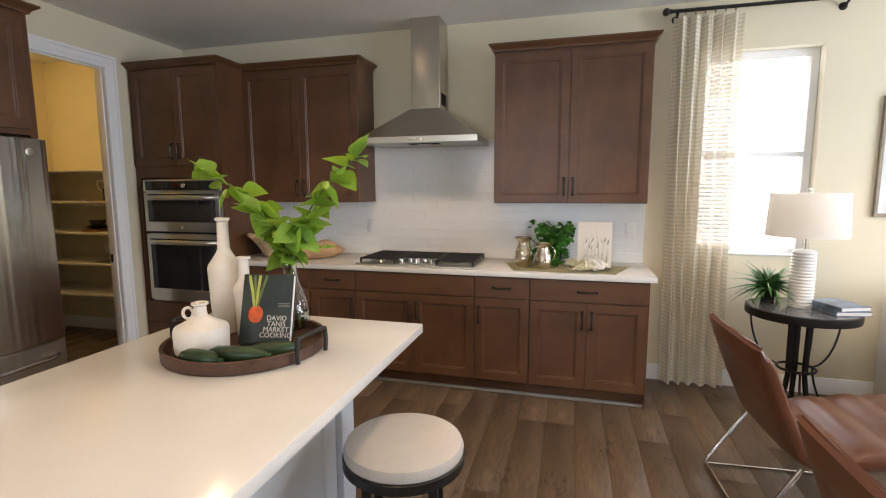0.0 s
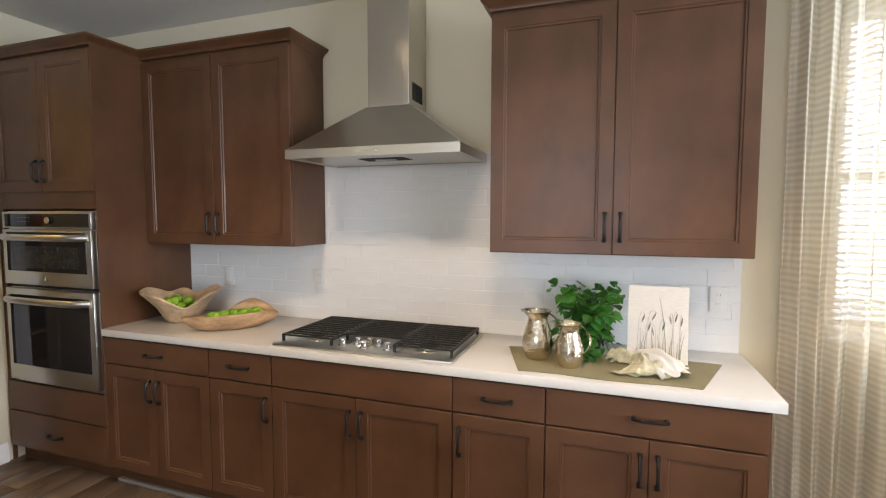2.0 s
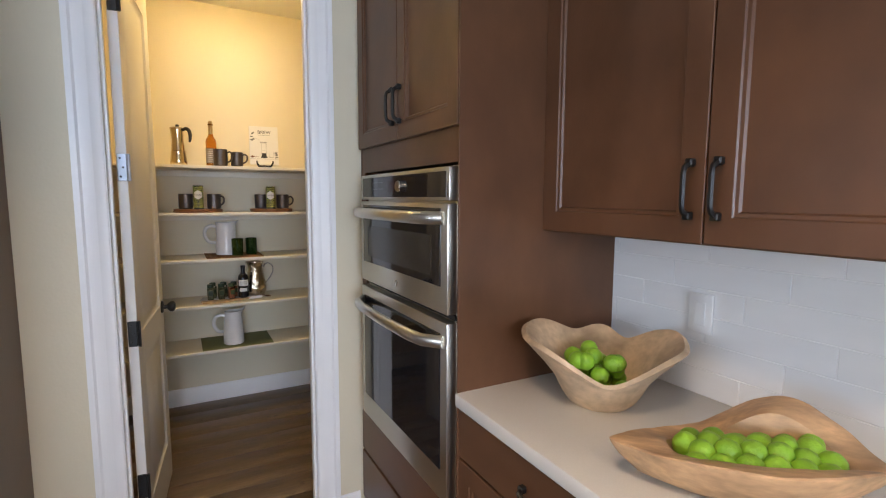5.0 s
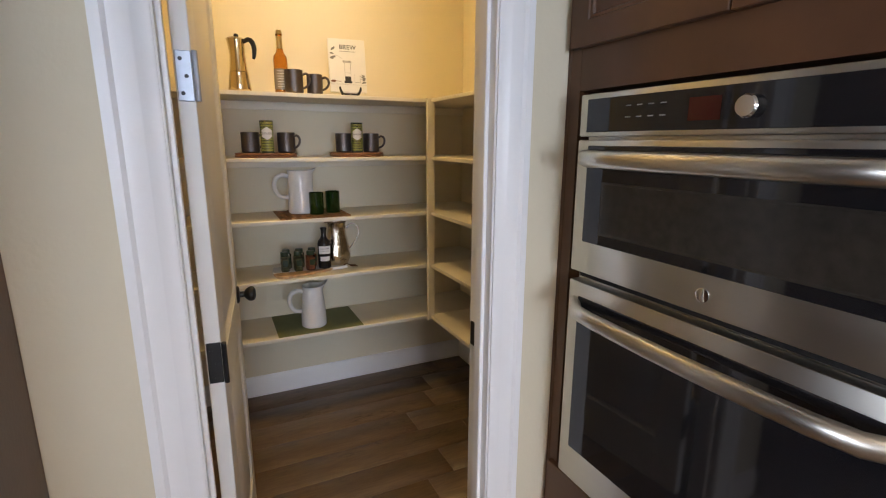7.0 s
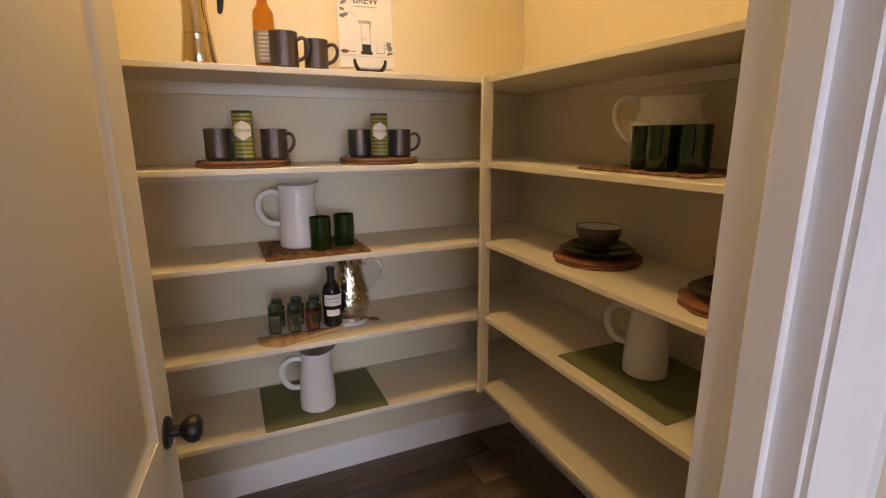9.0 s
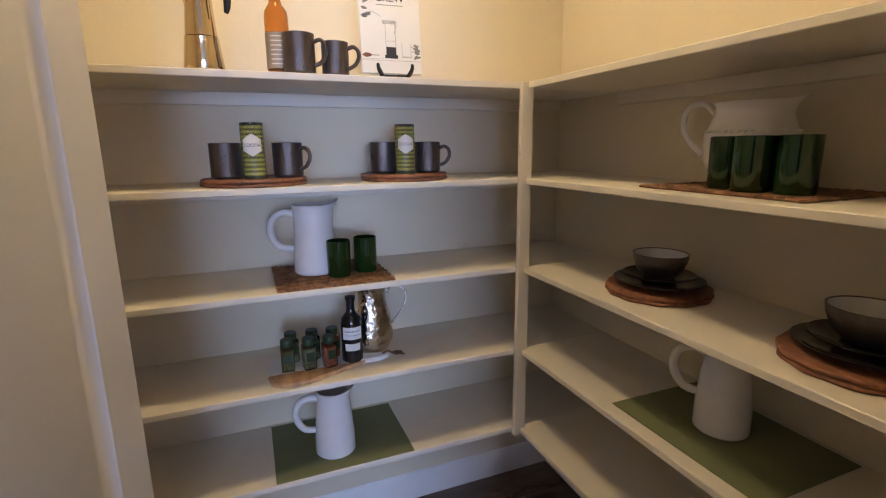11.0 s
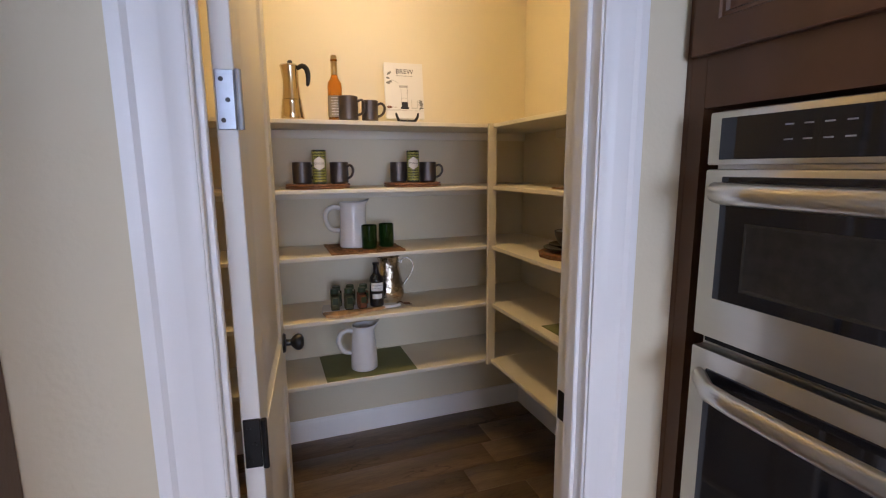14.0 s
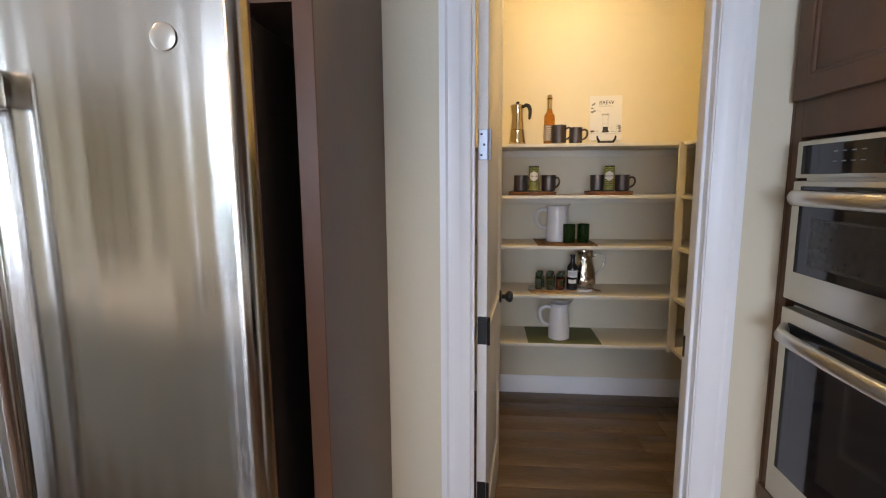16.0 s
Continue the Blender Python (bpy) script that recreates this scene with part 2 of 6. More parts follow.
def framed(w, h, rings):
    """A panel in the xz plane that faces -y: rectangles (inset, y) from the back outwards to the middle, the first and last filled."""
    bm = bmesh.new()
    loops = []
    for inset, y in rings:
        loops.append([bm.verts.new(c) for c in ((inset, y, inset), (w - inset, y, inset), (w - inset, y, h - inset), (inset, y, h - inset))])
    for a, b in zip(loops, loops[1:]):
        for k in range(4):
            bm.faces.new((a[k], a[(k + 1) % 4], b[(k + 1) % 4], b[k]))
    bm.faces.new(loops[0][::-1]), bm.faces.new(loops[-1])
    bmesh.ops.recalc_face_normals(bm, faces=bm.faces)
    return bm


def shaker(w, h, rail=0.058, t=0.02):
    return framed(w, h, [(0, 0), (0, -t + 0.002), (0.002, -t), (rail, -t), (rail + 0.003, -t + 0.004), (rail + 0.010, -t + 0.005), (rail + 0.014, -t + 0.011)])


def slab_front(w, h, t=0.02):
    return framed(w, h, [(0, 0), (0, -t + 0.002), (0.002, -t)])


def moved(bm, x=0, y=0, z=0, m=None):
    bmesh.ops.transform(bm, matrix=(m or Matrix.Identity(4)), verts=bm.verts)
    bmesh.ops.translate(bm, vec=(x, y, z), verts=bm.verts)
    return bm


def smooth(bm, angle=35):
    for f in bm.faces:
        f.smooth = True
    lim = radians(angle)
    for e in bm.edges:
        if len(e.link_faces) == 2 and e.calc_face_angle(0) > lim:
            e.smooth = False
    return bm


def mesh_of(name, bm, material):
    me = bpy.data.meshes.new(name)
    smooth(bm)
    bm.to_mesh(me)
    bm.free()
    me.materials.append(material)
    return me


def part(name, bm, material, parent, label="", at=None):
    ob = new(name, mesh_of(name, bm, material))
    ob.parent = parent
    if at is not None:
        ob.matrix_basis = at
    if label:
        tagged(ob, label)
    return ob


def thing(name, x, y, z, rz=0.0, label="", category="", group="", rx=0.0, ry=0.0):
    ob = new(name)
    ob.matrix_basis = pose(x, y, z, rx, ry, rz)
    ob.empty_display_size = 0.05
    return tagged(ob, label, category, group)


def single(name, bm, material, label, category, x=0, y=0, z=0, rz=0, rx=0, ry=0, group=""):
    ob = new(name, mesh_of(name, bm, material))
    ob.matrix_basis = pose(x, y, z, rx, ry, rz)
    return tagged(ob, label, category, group)


def setting(name, bm, material, label, category="structure"):
    return tagged(new(name, mesh_of(name, bm, material)), label, category, kind="structure")

# ---- structure ----
WX, WT = -0.875, 0.10            # kitchen face and thickness of the pantry wall
WY = 4.0                       # kitchen's back wall
DY0, DY1, DH = 2.470, 3.174, 2.445   # pantry door opening
PX, PY0 = -2.62, 1.75          # pantry's back wall and its near side wall
EX, EY0 = 7.0, -4.0            # far right wall and rear wall
WIN = (3.60, 4.35, 1.0, 2.45)

slab = setting("floor", box(PX - 0.15, EX + 0.15, EY0 - 0.15, WY + 0.15, -0.08, -0.012), DARK, "subfloor under grey-brown wood-look planks", "floor")
setting("ceiling", box(PX - 0.15, EX + 0.15, EY0 - 0.15, WY + 0.15, CEIL, CEIL + 0.1), CEILING, "flat white painted ceiling", "ceiling")

bm = bmesh.new()   # back wall with the window's opening
w0, w1, z0, z1 = WIN
for b in ((PX - 0.15, w0, 0, CEIL), (w1, EX + 0.15, 0, CEIL), (w0, w1, 0, z0), (w0, w1, z1, CEIL)):
    add_box(bm, b[0], b[1], WY, WY + 0.15, b[2], b[3])
setting("wall_north", bm, PAINT, "cream painted wall with one window opening", "wall")

bm = bmesh.new()   # pantry wall with the door opening
for b in ((EY0, DY0 - 0.02, 0, CEIL), (DY1 + 0.02, WY, 0, CEIL), (DY0 - 0.02, DY1 + 0.02, DH + 0.02, CEIL)):
    add_box(bm, WX - WT, WX, b[0], b[1], b[2], b[3])
setting("wall_pantry_front", bm, PAINT, "cream painted wall with the pantry doorway", "wall")
setting("wall_pantry_back", box(PX - 0.15, PX, PY0 - 0.15, WY, 0, CEIL), PAINT, "cream painted wall behind the pantry shelves", "wall")
setting("wall_pantry_side", box(PX, WX - WT, PY0 - 0.12, PY0, 0, CEIL), PAINT, "cream painted side wall of the pantry", "wall")
bm = bmesh.new()
for b in ((EY0, 0.2, 0, CEIL), (3.2, WY, 0, CEIL), (0.2, 3.2, 2.5, CEIL)):
    add_box(bm, EX, EX + 0.15, b[0], b[1], b[2], b[3])
setting("wall_east", bm, PAINT, "cream painted wall with a wide glass door opening", "wall")
bm = bmesh.new()
for b in ((WX - WT, 0.2, 0, CEIL), (3.4, EX + 0.15, 0, CEIL), (0.2, 3.4, 2.5, CEIL)):
    add_box(bm, b[0], b[1], EY0 - 0.15, EY0, b[2], b[3])
setting("wall_south", bm, PAINT, "cream painted wall with a wide glass door opening", "wall")

BASE = [(0.0, 0.0), (0.014, 0.0), (0.014, 0.095), (0.010, 0.105), (0.006, 0.118), (0.0, 0.122)]


def extrude_profile(profile, length):
    """A profile of (out, up), drawn along x; it stands out to -y."""
    bm = bmesh.new()
    ends = [[bm.verts.new((x, -o, u)) for o, u in profile] for x in (0, length)]
    n = len(profile)
    for k in range(n):
        bm.faces.new((ends[0][k], ends[0][(k + 1) % n], ends[1][(k + 1) % n], ends[1][k]))
    bm.faces.new(ends[0]), bm.faces.new(ends[1][::-1])
    bmesh.ops.recalc_face_normals(bm, faces=bm.faces)
    return bm


def baseboard(x, y, rz, length):
    ob = setting("baseboard", extrude_profile(BASE, length), TRIM, "white painted moulded baseboard", "baseboard")
    ob.matrix_basis = pose(x, y, 0, 0, 0, rz)


baseboard(3.26, WY, 0, EX - 3.26)
baseboard(WX, 3.268, 90, 0.10)
baseboard(WX, 2.202, 90, 0.175)
baseboard(PX, PY0, 90, WY - PY0)
baseboard(PX, WY, 0, WX - WT - PX)

# door casing: a stepped moulding, out from the wall
CASE = [(0.0, 0.0), (0.010, 0.0), (0.012, 0.006), (0.012, 0.030), (0.016, 0.036), (0.016, 0.066), (0.022, 0.074), (0.022, 0.092), (0.0, 0.092)]
casing = thing("door_casing", WX, DY0, 0, label="white painted stepped moulding round the pantry doorway", category="trim")
casing["kind"] = "structure"
height = DH + 0.09
for side, y in ((1, DY1 + 0.004), (-1, DY0 - 0.004)):
    bm = bmesh.new()
    rings = []
    for z, grow in ((0, 0), (DH + 0.004, 1)):
        rings.append([bm.verts.new((o, (y - DY0) + side * u, z + grow * u)) for o, u in CASE])
    n = len(CASE)
    for k in range(n):
        bm.faces.new((rings[0][k], rings[0][(k + 1) % n], rings[1][(k + 1) % n], rings[1][k]))
    bm.faces.new(rings[0]), bm.faces.new(rings[1][::-1])
    bmesh.ops.recalc_face_normals(bm, faces=bm.faces)
    part("casing_leg", bm, TRIM, casing)
bm = bmesh.new()
rings = [[bm.verts.new((o, (DY1 + 0.004 - DY0) + u if s else -0.004 - u, DH + 0.004 + u)) for o, u in CASE] for s in (0, 1)]
for k in range(n):
    bm.faces.new((rings[0][k], rings[0][(k + 1) % n], rings[1][(k + 1) % n], rings[1][k]))
bm.faces.new(rings[0]), bm.faces.new(rings[1][::-1])
bmesh.ops.recalc_face_normals(bm, faces=bm.faces)
part("casing_head", bm, TRIM, casing)
bm = bmesh.new()
jx0, jx1 = WX - WT - 0.004, WX + 0.004
add_box(bm, jx0, jx1, DY0 - 0.02, DY0, 0, DH, 0.002)
add_box(bm, jx0, jx1, DY1, DY1 + 0.02, 0, DH, 0.002)
add_box(bm, jx0, jx1, DY0 - 0.02, DY1 + 0.02, DH, DH + 0.02, 0.002)
add_box(bm, jx0 + 0.045, jx0 + 0.08, DY1 - 0.011, DY1, 0, DH - 0.011, 0.002)
add_box(bm, jx0 + 0.045, jx0 + 0.08, DY0, DY0 + 0.011, 0, DH - 0.011, 0.002)
add_box(bm, jx0 + 0.045, jx0 + 0.08, DY0, DY1, DH - 0.011, DH, 0.002)
setting("door_jamb", bm, TRIM, "white painted door jamb with stops", "trim")
strike = single("strike_plate", box(-0.028, 0.0, -0.004, 0.0, -0.035, 0.035, 0.001), BLACK, "black strike plate on the door jamb", "strike plate", jx0 + 0.04, DY1 - 0.0005, 0.925)

# the open pantry door
ZINC = mat("zinc_plate", (0.42, 0.46, 0.52), 0.45, 0.7, var=0.12, scale=30)
DW, DT = 0.694, 0.035
door = thing("door_1", WX - WT - 0.020, DY0 + 0.052, 0.008, 180 - 5.4, "white two-panel pantry door standing open into the pantry", "door")
bm = bmesh.new()
RAIL, MID = 0.115, 0.86
add_box(bm, 0, RAIL, 0, DT, 0, DH - 0.012, 0.002)
add_box(bm, DW - RAIL, DW, 0, DT, 0, DH - 0.012, 0.002)
add_box(bm, RAIL, DW - RAIL, 0, DT, 0, 0.21)
add_box(bm, RAIL, DW - RAIL, 0, DT, DH - 0.012 - 0.12, DH - 0.012)
add_box(bm, RAIL, DW - RAIL, 0, DT, MID - 0.06, MID + 0.07)
part("door_leaf", bm, DOORP, door)
for a, b in ((0.21, MID - 0.06), (MID + 0.07, DH - 0.132)):
    for y, s in ((0.0, 1), (DT, -1)):
        rings = [(0, DT / 2), (0, 0.002), (0.012, 0.010), (0.030, 0.010), (0.042, 0.005)]
        bm = framed(DW - 2 * RAIL, b - a, rings)
        if s < 0:
            bm = moved(bm, 0, DT, 0, Matrix.Diagonal((1, -1, 1, 1)))
            bmesh.ops.recalc_face_normals(bm, faces=bm.faces)
        part("door_panel", moved(bm, RAIL, 0, a), DOORP, door)
for zc in (0.32, 0.944, 1.581, 2.19):
    h = part("hinge", box(-0.0045, 0.001, 0.001, DT - 0.003, zc - 0.05, zc + 0.05, 0.0015, 1), ZINC if zc == 1.581 else BLACK, door, "bare steel butt hinge" if zc == 1.581 else "black butt hinge")
    part("hinge_pin", sweep([(-0.006, -0.006, zc - 0.05), (-0.006, -0.006, zc + 0.05)], 0.006, 10), ZINC if zc == 1.581 else BLACK, h)
    for k, dz in enumerate((-0.034, 0.0, 0.034)):
        part("screw", lathe([(0, 0), (0.0042, 0), (0.0036, 0.0012), (0, 0.0014)], 10), BLACK, h, at=pose(-0.0045, DT * (0.36 if k % 2 else 0.62), zc + dz, 0, -90))
KN = [(0.0, 0.0), (0.031, 0.0), (0.031, 0.004), (0.027, 0.008), (0.011, 0.010), (0.010, 0.024), (0.018, 0.030), (0.0255, 0.040), (0.027, 0.048), (0.024, 0.057), (0.014, 0.063), (0.0, 0.064)]
for side in (1, -1):
    m = pose(DW - 0.06, 0 if side > 0 else DT, 0.915, 90 if side > 0 else -90)
    part("door_knob", lathe(KN, 24), BLACK, door, "black round door knob", at=m)

# window in the back wall
win = thing("window_1", w0, WY, z0, label="bright white vinyl window in a drywall recess", category="window")
win["kind"] = "structure"
W, H = w1 - w0, z1 - z0
bm = bmesh.new()
for b in ((0, 0.05, 0, H), (W - 0.05, W, 0, H), (0.05, W - 0.05, 0, 0.05), (0.05, W - 0.05, H - 0.05, H)):
    add_box(bm, b[0], b[1], 0.085, 0.14, b[2], b[3], 0.003)
part("window_frame", bm, TRIM, win)
part("meeting_rail", box(0.05, W - 0.05, 0.088, 0.13, H / 2 - 0.02, H / 2 + 0.02, 0.003), TRIM, win)
part("window_sill", box(-0.0, W, -0.012, 0.085, -0.0, 0.014, 0.004), TRIM, win)
GLASS = mat("clear_glass", (1, 1, 1), 0.02, var=0.0, trans=1.0, ior=1.05, rough_var=0.0)
for a, b in ((0.05, H / 2 - 0.02), (H / 2 + 0.02, H - 0.05)):
    pane = part("pane", box(0.05, W - 0.05, 0.108, 0.112, a, b), GLASS, win)
    pane.visible_shadow = False

# outside
GROUND = mat("pale_concrete", (0.45, 0.43, 0.40), 0.85, var=0.1, scale=1.5, fine=0.1, fine_scale=40)
STUCCO = mat("pale_stucco", (0.80, 0.78, 0.74), 0.9, var=0.05, scale=2, bump=0.3, bump_scale=60)
bm = bmesh.new()
add_box(bm, -150, 150, -150, 150, -0.30, -0.09)
setting("ground", bm, GROUND, "pale concrete yard outside", "ground")
# plain plane with its own glow stands in for the bright daylight outdoors
GLOW = mat("daylight_glow", (1.0, 1.0, 1.0), 0.9, var=0.0, emit=3.0)
setting("backdrop", box(-2, 12, 9.0, 9.05, 0.5, 7.5), GLOW, "plain glowing plane standing in for the overexposed daylight outside the window", "backdrop")

# ---- kitchen: cabinets and appliances ----
FY = 3.40      # face of the base cabinets
CROWN = [(0.0, 0.0), (0.004, 0.0), (0.006, 0.010), (0.012, 0.018), (0.022, 0.026), (0.034, 0.034), (0.040, 0.040), (0.040, 0.050), (0.0, 0.050)]


def crown_round(w, d, corners=(True, True)):
    """A crown moulding round the front and sides of a cabinet top w wide and d deep, its front face at y = 0."""
    bm = bmesh.new()
    path = [(0, d, -1, 0, corners[0]), (0, 0, -1, -1, True), (w, 0, 1, -1, True), (w, d, 1, 0, corners[1])]
    rings = []
    for x, y, sx, sy, _ in path:
        left, right = corners
        if (sx < 0 and not left) or (sx > 0 and not right):
            sx = 0
        rings.append([bm.verts.new((x + sx * o, y + sy * o, u)) for o, u in CROWN])
    n = len(CROWN)
    for a, b in zip(rings, rings[1:]):
        for k in range(n):
            bm.faces.new((a[k], a[(k + 1) % n], b[(k + 1) % n], b[k]))
    bm.faces.new(rings[0]), bm.faces.new(rings[-1][::-1])
    add_box(bm, 0.0, w, 0.0, d, 0.0, 0.046)
    bmesh.ops.recalc_face_normals(bm, faces=bm.faces)
    return bm


def pull(parent, x, y, z, upright=True, length=0.115):
    """A bowed black bar pull with flared feet, standing out to -y."""
    h = length / 2
    pts = []
    for i in range(11):
        s = -1 + 2 * i / 10
        pts.append((0, -0.012 - 0.019 * (1 - abs(s) ** 8), s * h))
    bm = sweep(pts, [0.0075] + [0.0062] * 9 + [0.0075], 6)
    for s in (-1, 1):
        add_box(bm, -0.009, 0.009, -0.018, 0.0, s * h - 0.009, s * h + 0.009, 0.003)
    m = pose(x, y, z, 0, 0 if upright else 90, 0)
    return part("handle", bm, BLACK, parent, "black bowed bar pull", at=m)


def door_at(parent, x0, x1, y, z0, z1, handle=None, low=False, rail=0.058):
    d = part("door", moved(shaker(x1 - x0, z1 - z0, rail)), WOOD, parent, at=pose(x0, y, z0))
    if handle:
        hx = (x1 - x0 - 0.030) if handle == "r" else 0.030
        pull(d, hx, -0.02, 0.118 if low else z1 - z0 - 0.118)
    return d


def drawer_at(parent, x0, x1, y, z0, z1, handle=True):
    d = part("drawer_front", slab_front(x1 - x0, z1 - z0), WOODH, parent, at=pose(x0, y, z0))
    if handle:
        pull(d, (x1 - x0) / 2, -0.02, (z1 - z0) / 2, False)
    return d


def base_cabinet(x0, x1, doors, drawer_handle=True, hinge="r"):
    c = thing("base_cabinet", x0, FY, 0, label="dark-stained maple base cabinet with shaker doors under the white counter", category="cabinet", group="base cabinets")
    w = x1 - x0
    part("body", box(0.001, w - 0.001, 0.0, 0.585, 0.10, 0.874), WOOD, c)
    part("toe_kick", box(0.001, w - 0.001, 0.055, 0.07, 0.0, 0.10), WOODH, c)
    g = 0.0025
    drawer_at(c, g, w - g, 0, 0.722, 0.866, drawer_handle)
    if doors == 2:
        door_at(c, g, w / 2 - g / 2, 0, 0.112, 0.714, "r")
        door_at(c, w / 2 + g / 2, w - g, 0, 0.112, 0.714, "l")
    else:
        door_at(c, g, w - g, 0, 0.112, 0.714, hinge)
    return c


for x0, x1, n, dh, hs in ((0.002, 0.75, 2, True, "r"), (0.75, 1.138, 1, True, "r"), (1.138, 2.066, 2, False, "r"), (2.066, 2.456, 1, True, "l"), (2.456, 3.225, 2, True, "r")):
    base_cabinet(x0, x1, n, dh, hs)
SHOE = mat("grey_shoe_moulding", (0.30, 0.28, 0.26), 0.4, var=0.1, scale=9)
shoe = setting("trim", box(0.0, 3.235, FY + 0.025, FY + 0.054, 0.0, 0.020, 0.006, 2), SHOE, "grey shoe moulding along the cabinets' toe kick", "trim")
single("end_panel", box(3.225, 3.235, FY, WY - 0.002, 0.0, 0.874, 0.001), WOOD, "dark-stained maple end panel of the cabinet run", "panel")
single("countertop", box(0.002, 3.272, 3.368, WY - 0.001, 0.875, 0.915, 0.004, 2), QUARTZ, "polished white quartz countertop on the dark base cabinets", "countertop")


def wall_cabinet(x0, x1, z0=1.380, z1=2.482, y=3.695, d=0.303, crown=(True, True)):
    c = thing("wall_cabinet", x0, y, z0, label="dark-stained maple wall cabinet with two shaker doors and crown moulding", category="cabinet", group="wall cabinets")
    w, h = x1 - x0, z1 - z0
    part("body", box(0, w, 0.0, d, 0.0, h, 0.001), WOOD, c)
    g = 0.002
    door_at(c, 0.004, w / 2 - g, 0, 0.004, h - 0.03, "r", True)
    door_at(c, w / 2 + g, w - 0.004, 0, 0.004, h - 0.03, "l", True)
    part("crown", moved(crown_round(w, d + 0.02, crown), 0, -0.02, h - 0.012), WOODH, c)
    return c


wall_cabinet(0.002, 1.060, crown=(False, True))
wall_cabinet(2.150, 3.232)

# tall oven cabinet
TX0, TX1, TY = -0.862, 0.0, 3.395
tall = thing("oven_cabinet", TX0, TY, 0, label="tall dark-stained maple cabinet holding the wall ovens", category="cabinet")
tw, td = TX1 - TX0, WY - TY - 0.002
for x in (0, tw - 0.035):
    part("side_wall", box(x, x + 0.035, 0, td, 0.10, 2.482), WOOD, tall)
part("upper_box", box(0.036, tw - 0.036, 0, td - 0.02, 1.585, 2.482), WOOD, tall)
part("lower_box", box(0.036, tw - 0.036, 0, td - 0.02, 0.10, 0.525), WOOD, tall)
part("back", box(0.036, tw - 0.036, td - 0.019, td, 0.10, 2.482), WOOD, tall)
part("toe_kick", box(0.0, tw, 0.06, 0.075, 0, 0.10), WOODH, tall)
part("side_panel", box(tw, tw + 0.006, -0.02, td, 0.10, 2.482, 0.001), WOOD, tall)
door_at(tall, 0.012, tw / 2 - 0.002, 0, 1.685, 2.452, "r", True)
door_at(tall, tw / 2 + 0.002, tw - 0.006, 0, 1.685, 2.452, "l", True)
drawer_at(tall, 0.012, tw - 0.006, 0, 0.112, 0.335)
part("rail", box(0.012, tw - 0.006, -0.018, 0.0, 0.345, 0.525, 0.002), WOODH, tall)
part("crown", moved(crown_round(tw, td + 0.02, (True, True)), 0, -0.02, 2.470), WOODH, tall)
single("filler_strip", box(WX, TX0, TY - 0.002, TY + 0.02, 0.0, 2.482, 0.001), WOOD, "narrow dark-stained filler strip beside the oven cabinet", "trim")

# double wall oven: x from 0 to 0.762, front towards -y
OX, OW = -0.781, 0.762
oven = thing("wall_oven", OX, TY, 0.530, label="stainless steel double wall oven built into the dark tall cabinet", category="oven")
part("casing", box(0.0, OW, -0.004, 0.52, 0.0, 1.045, 0.002), STEEL, oven)


OVENMESH = mat("oven_mesh", (0.030, 0.026, 0.022), 0.22, var=0.2, scale=40)


def oven_door(z0, z1, glass, handle_z):
    d = part("oven_door", box(0.006, OW - 0.006, -0.040, -0.004, z0, z1, 0.004, 2), STEEL, oven, "stainless steel oven door with dark glass")
    part("glass", box(0.045, OW - 0.045, -0.0435, -0.038, glass[0], glass[1], 0.0015), BLACKGLASS, d, "black oven glass")
    pts = [(0.03 + (OW - 0.06) * i / 12, -0.040 - 0.046 * min(1, 3.2 * math.sin(math.pi * i / 12)) ** 0.7 - 0.016 * math.sin(math.pi * i / 12), handle_z) for i in range(13)]
    part("handle", sweep(pts, 0.0145, 14, flat=1.35), STEEL, d, "brushed steel bar handle")
    return d


d = oven_door(0.610, 0.935, (0.690, 0.922), 0.893)
part("inner_window", framed(0.56, 0.125, [(0, 0.0), (0, -0.0012), (0.004, -0.0012), (0.005, -0.0004)]), OVENMESH, d, "dark mesh window behind the glass", at=pose(0.10, -0.0436, 0.715))
part("badge", lathe([(0, 0), (0.014, 0), (0.014, 0.002), (0.012, 0.003), (0, 0.003)], 20), CHROME, d, "round maker's badge", at=pose(OW / 2, -0.040, 0.648, 90))
oven_door(0.022, 0.585, (0.120, 0.548), 0.525)
part("vent_trim", box(0.01, OW - 0.01, -0.010, -0.003, 0.590, 0.606), DARK, oven)
REDGLASS = mat("dim_red_display", (0.055, 0.010, 0.008), 0.12, var=0.1, scale=20)
cp = part("control_panel", box(0.004, OW - 0.004, -0.036, -0.004, 0.943, 1.040, 0.003, 2), STEEL, oven)
part("display", box(0.030, OW - 0.02, -0.0385, -0.034, 0.953, 1.028, 0.001), BLACKGLASS, cp, "black glass control display")
part("control_dial", lathe([(0, 0), (0.020, 0), (0.020, 0.012), (0.017, 0.016), (0, 0.016)], 24), CHROME, cp, "chrome selector dial", at=pose(OW * 0.555, -0.0385, 0.990, 90))
part("clock_window", box(0.305, 0.370, -0.0392, -0.0384, 0.970, 1.012), REDGLASS, cp, "dim red clock window")
INK = mat("pale_print", (0.25, 0.26, 0.28), 0.6, var=0.0)
for i in range(4):
    for j in range(2):
        part("key_legend", box(0.150 + i * 0.030, 0.164 + i * 0.030, -0.0392, -0.0384, 0.982 + j * 0.024, 0.9845 + j * 0.024), INK, cp)

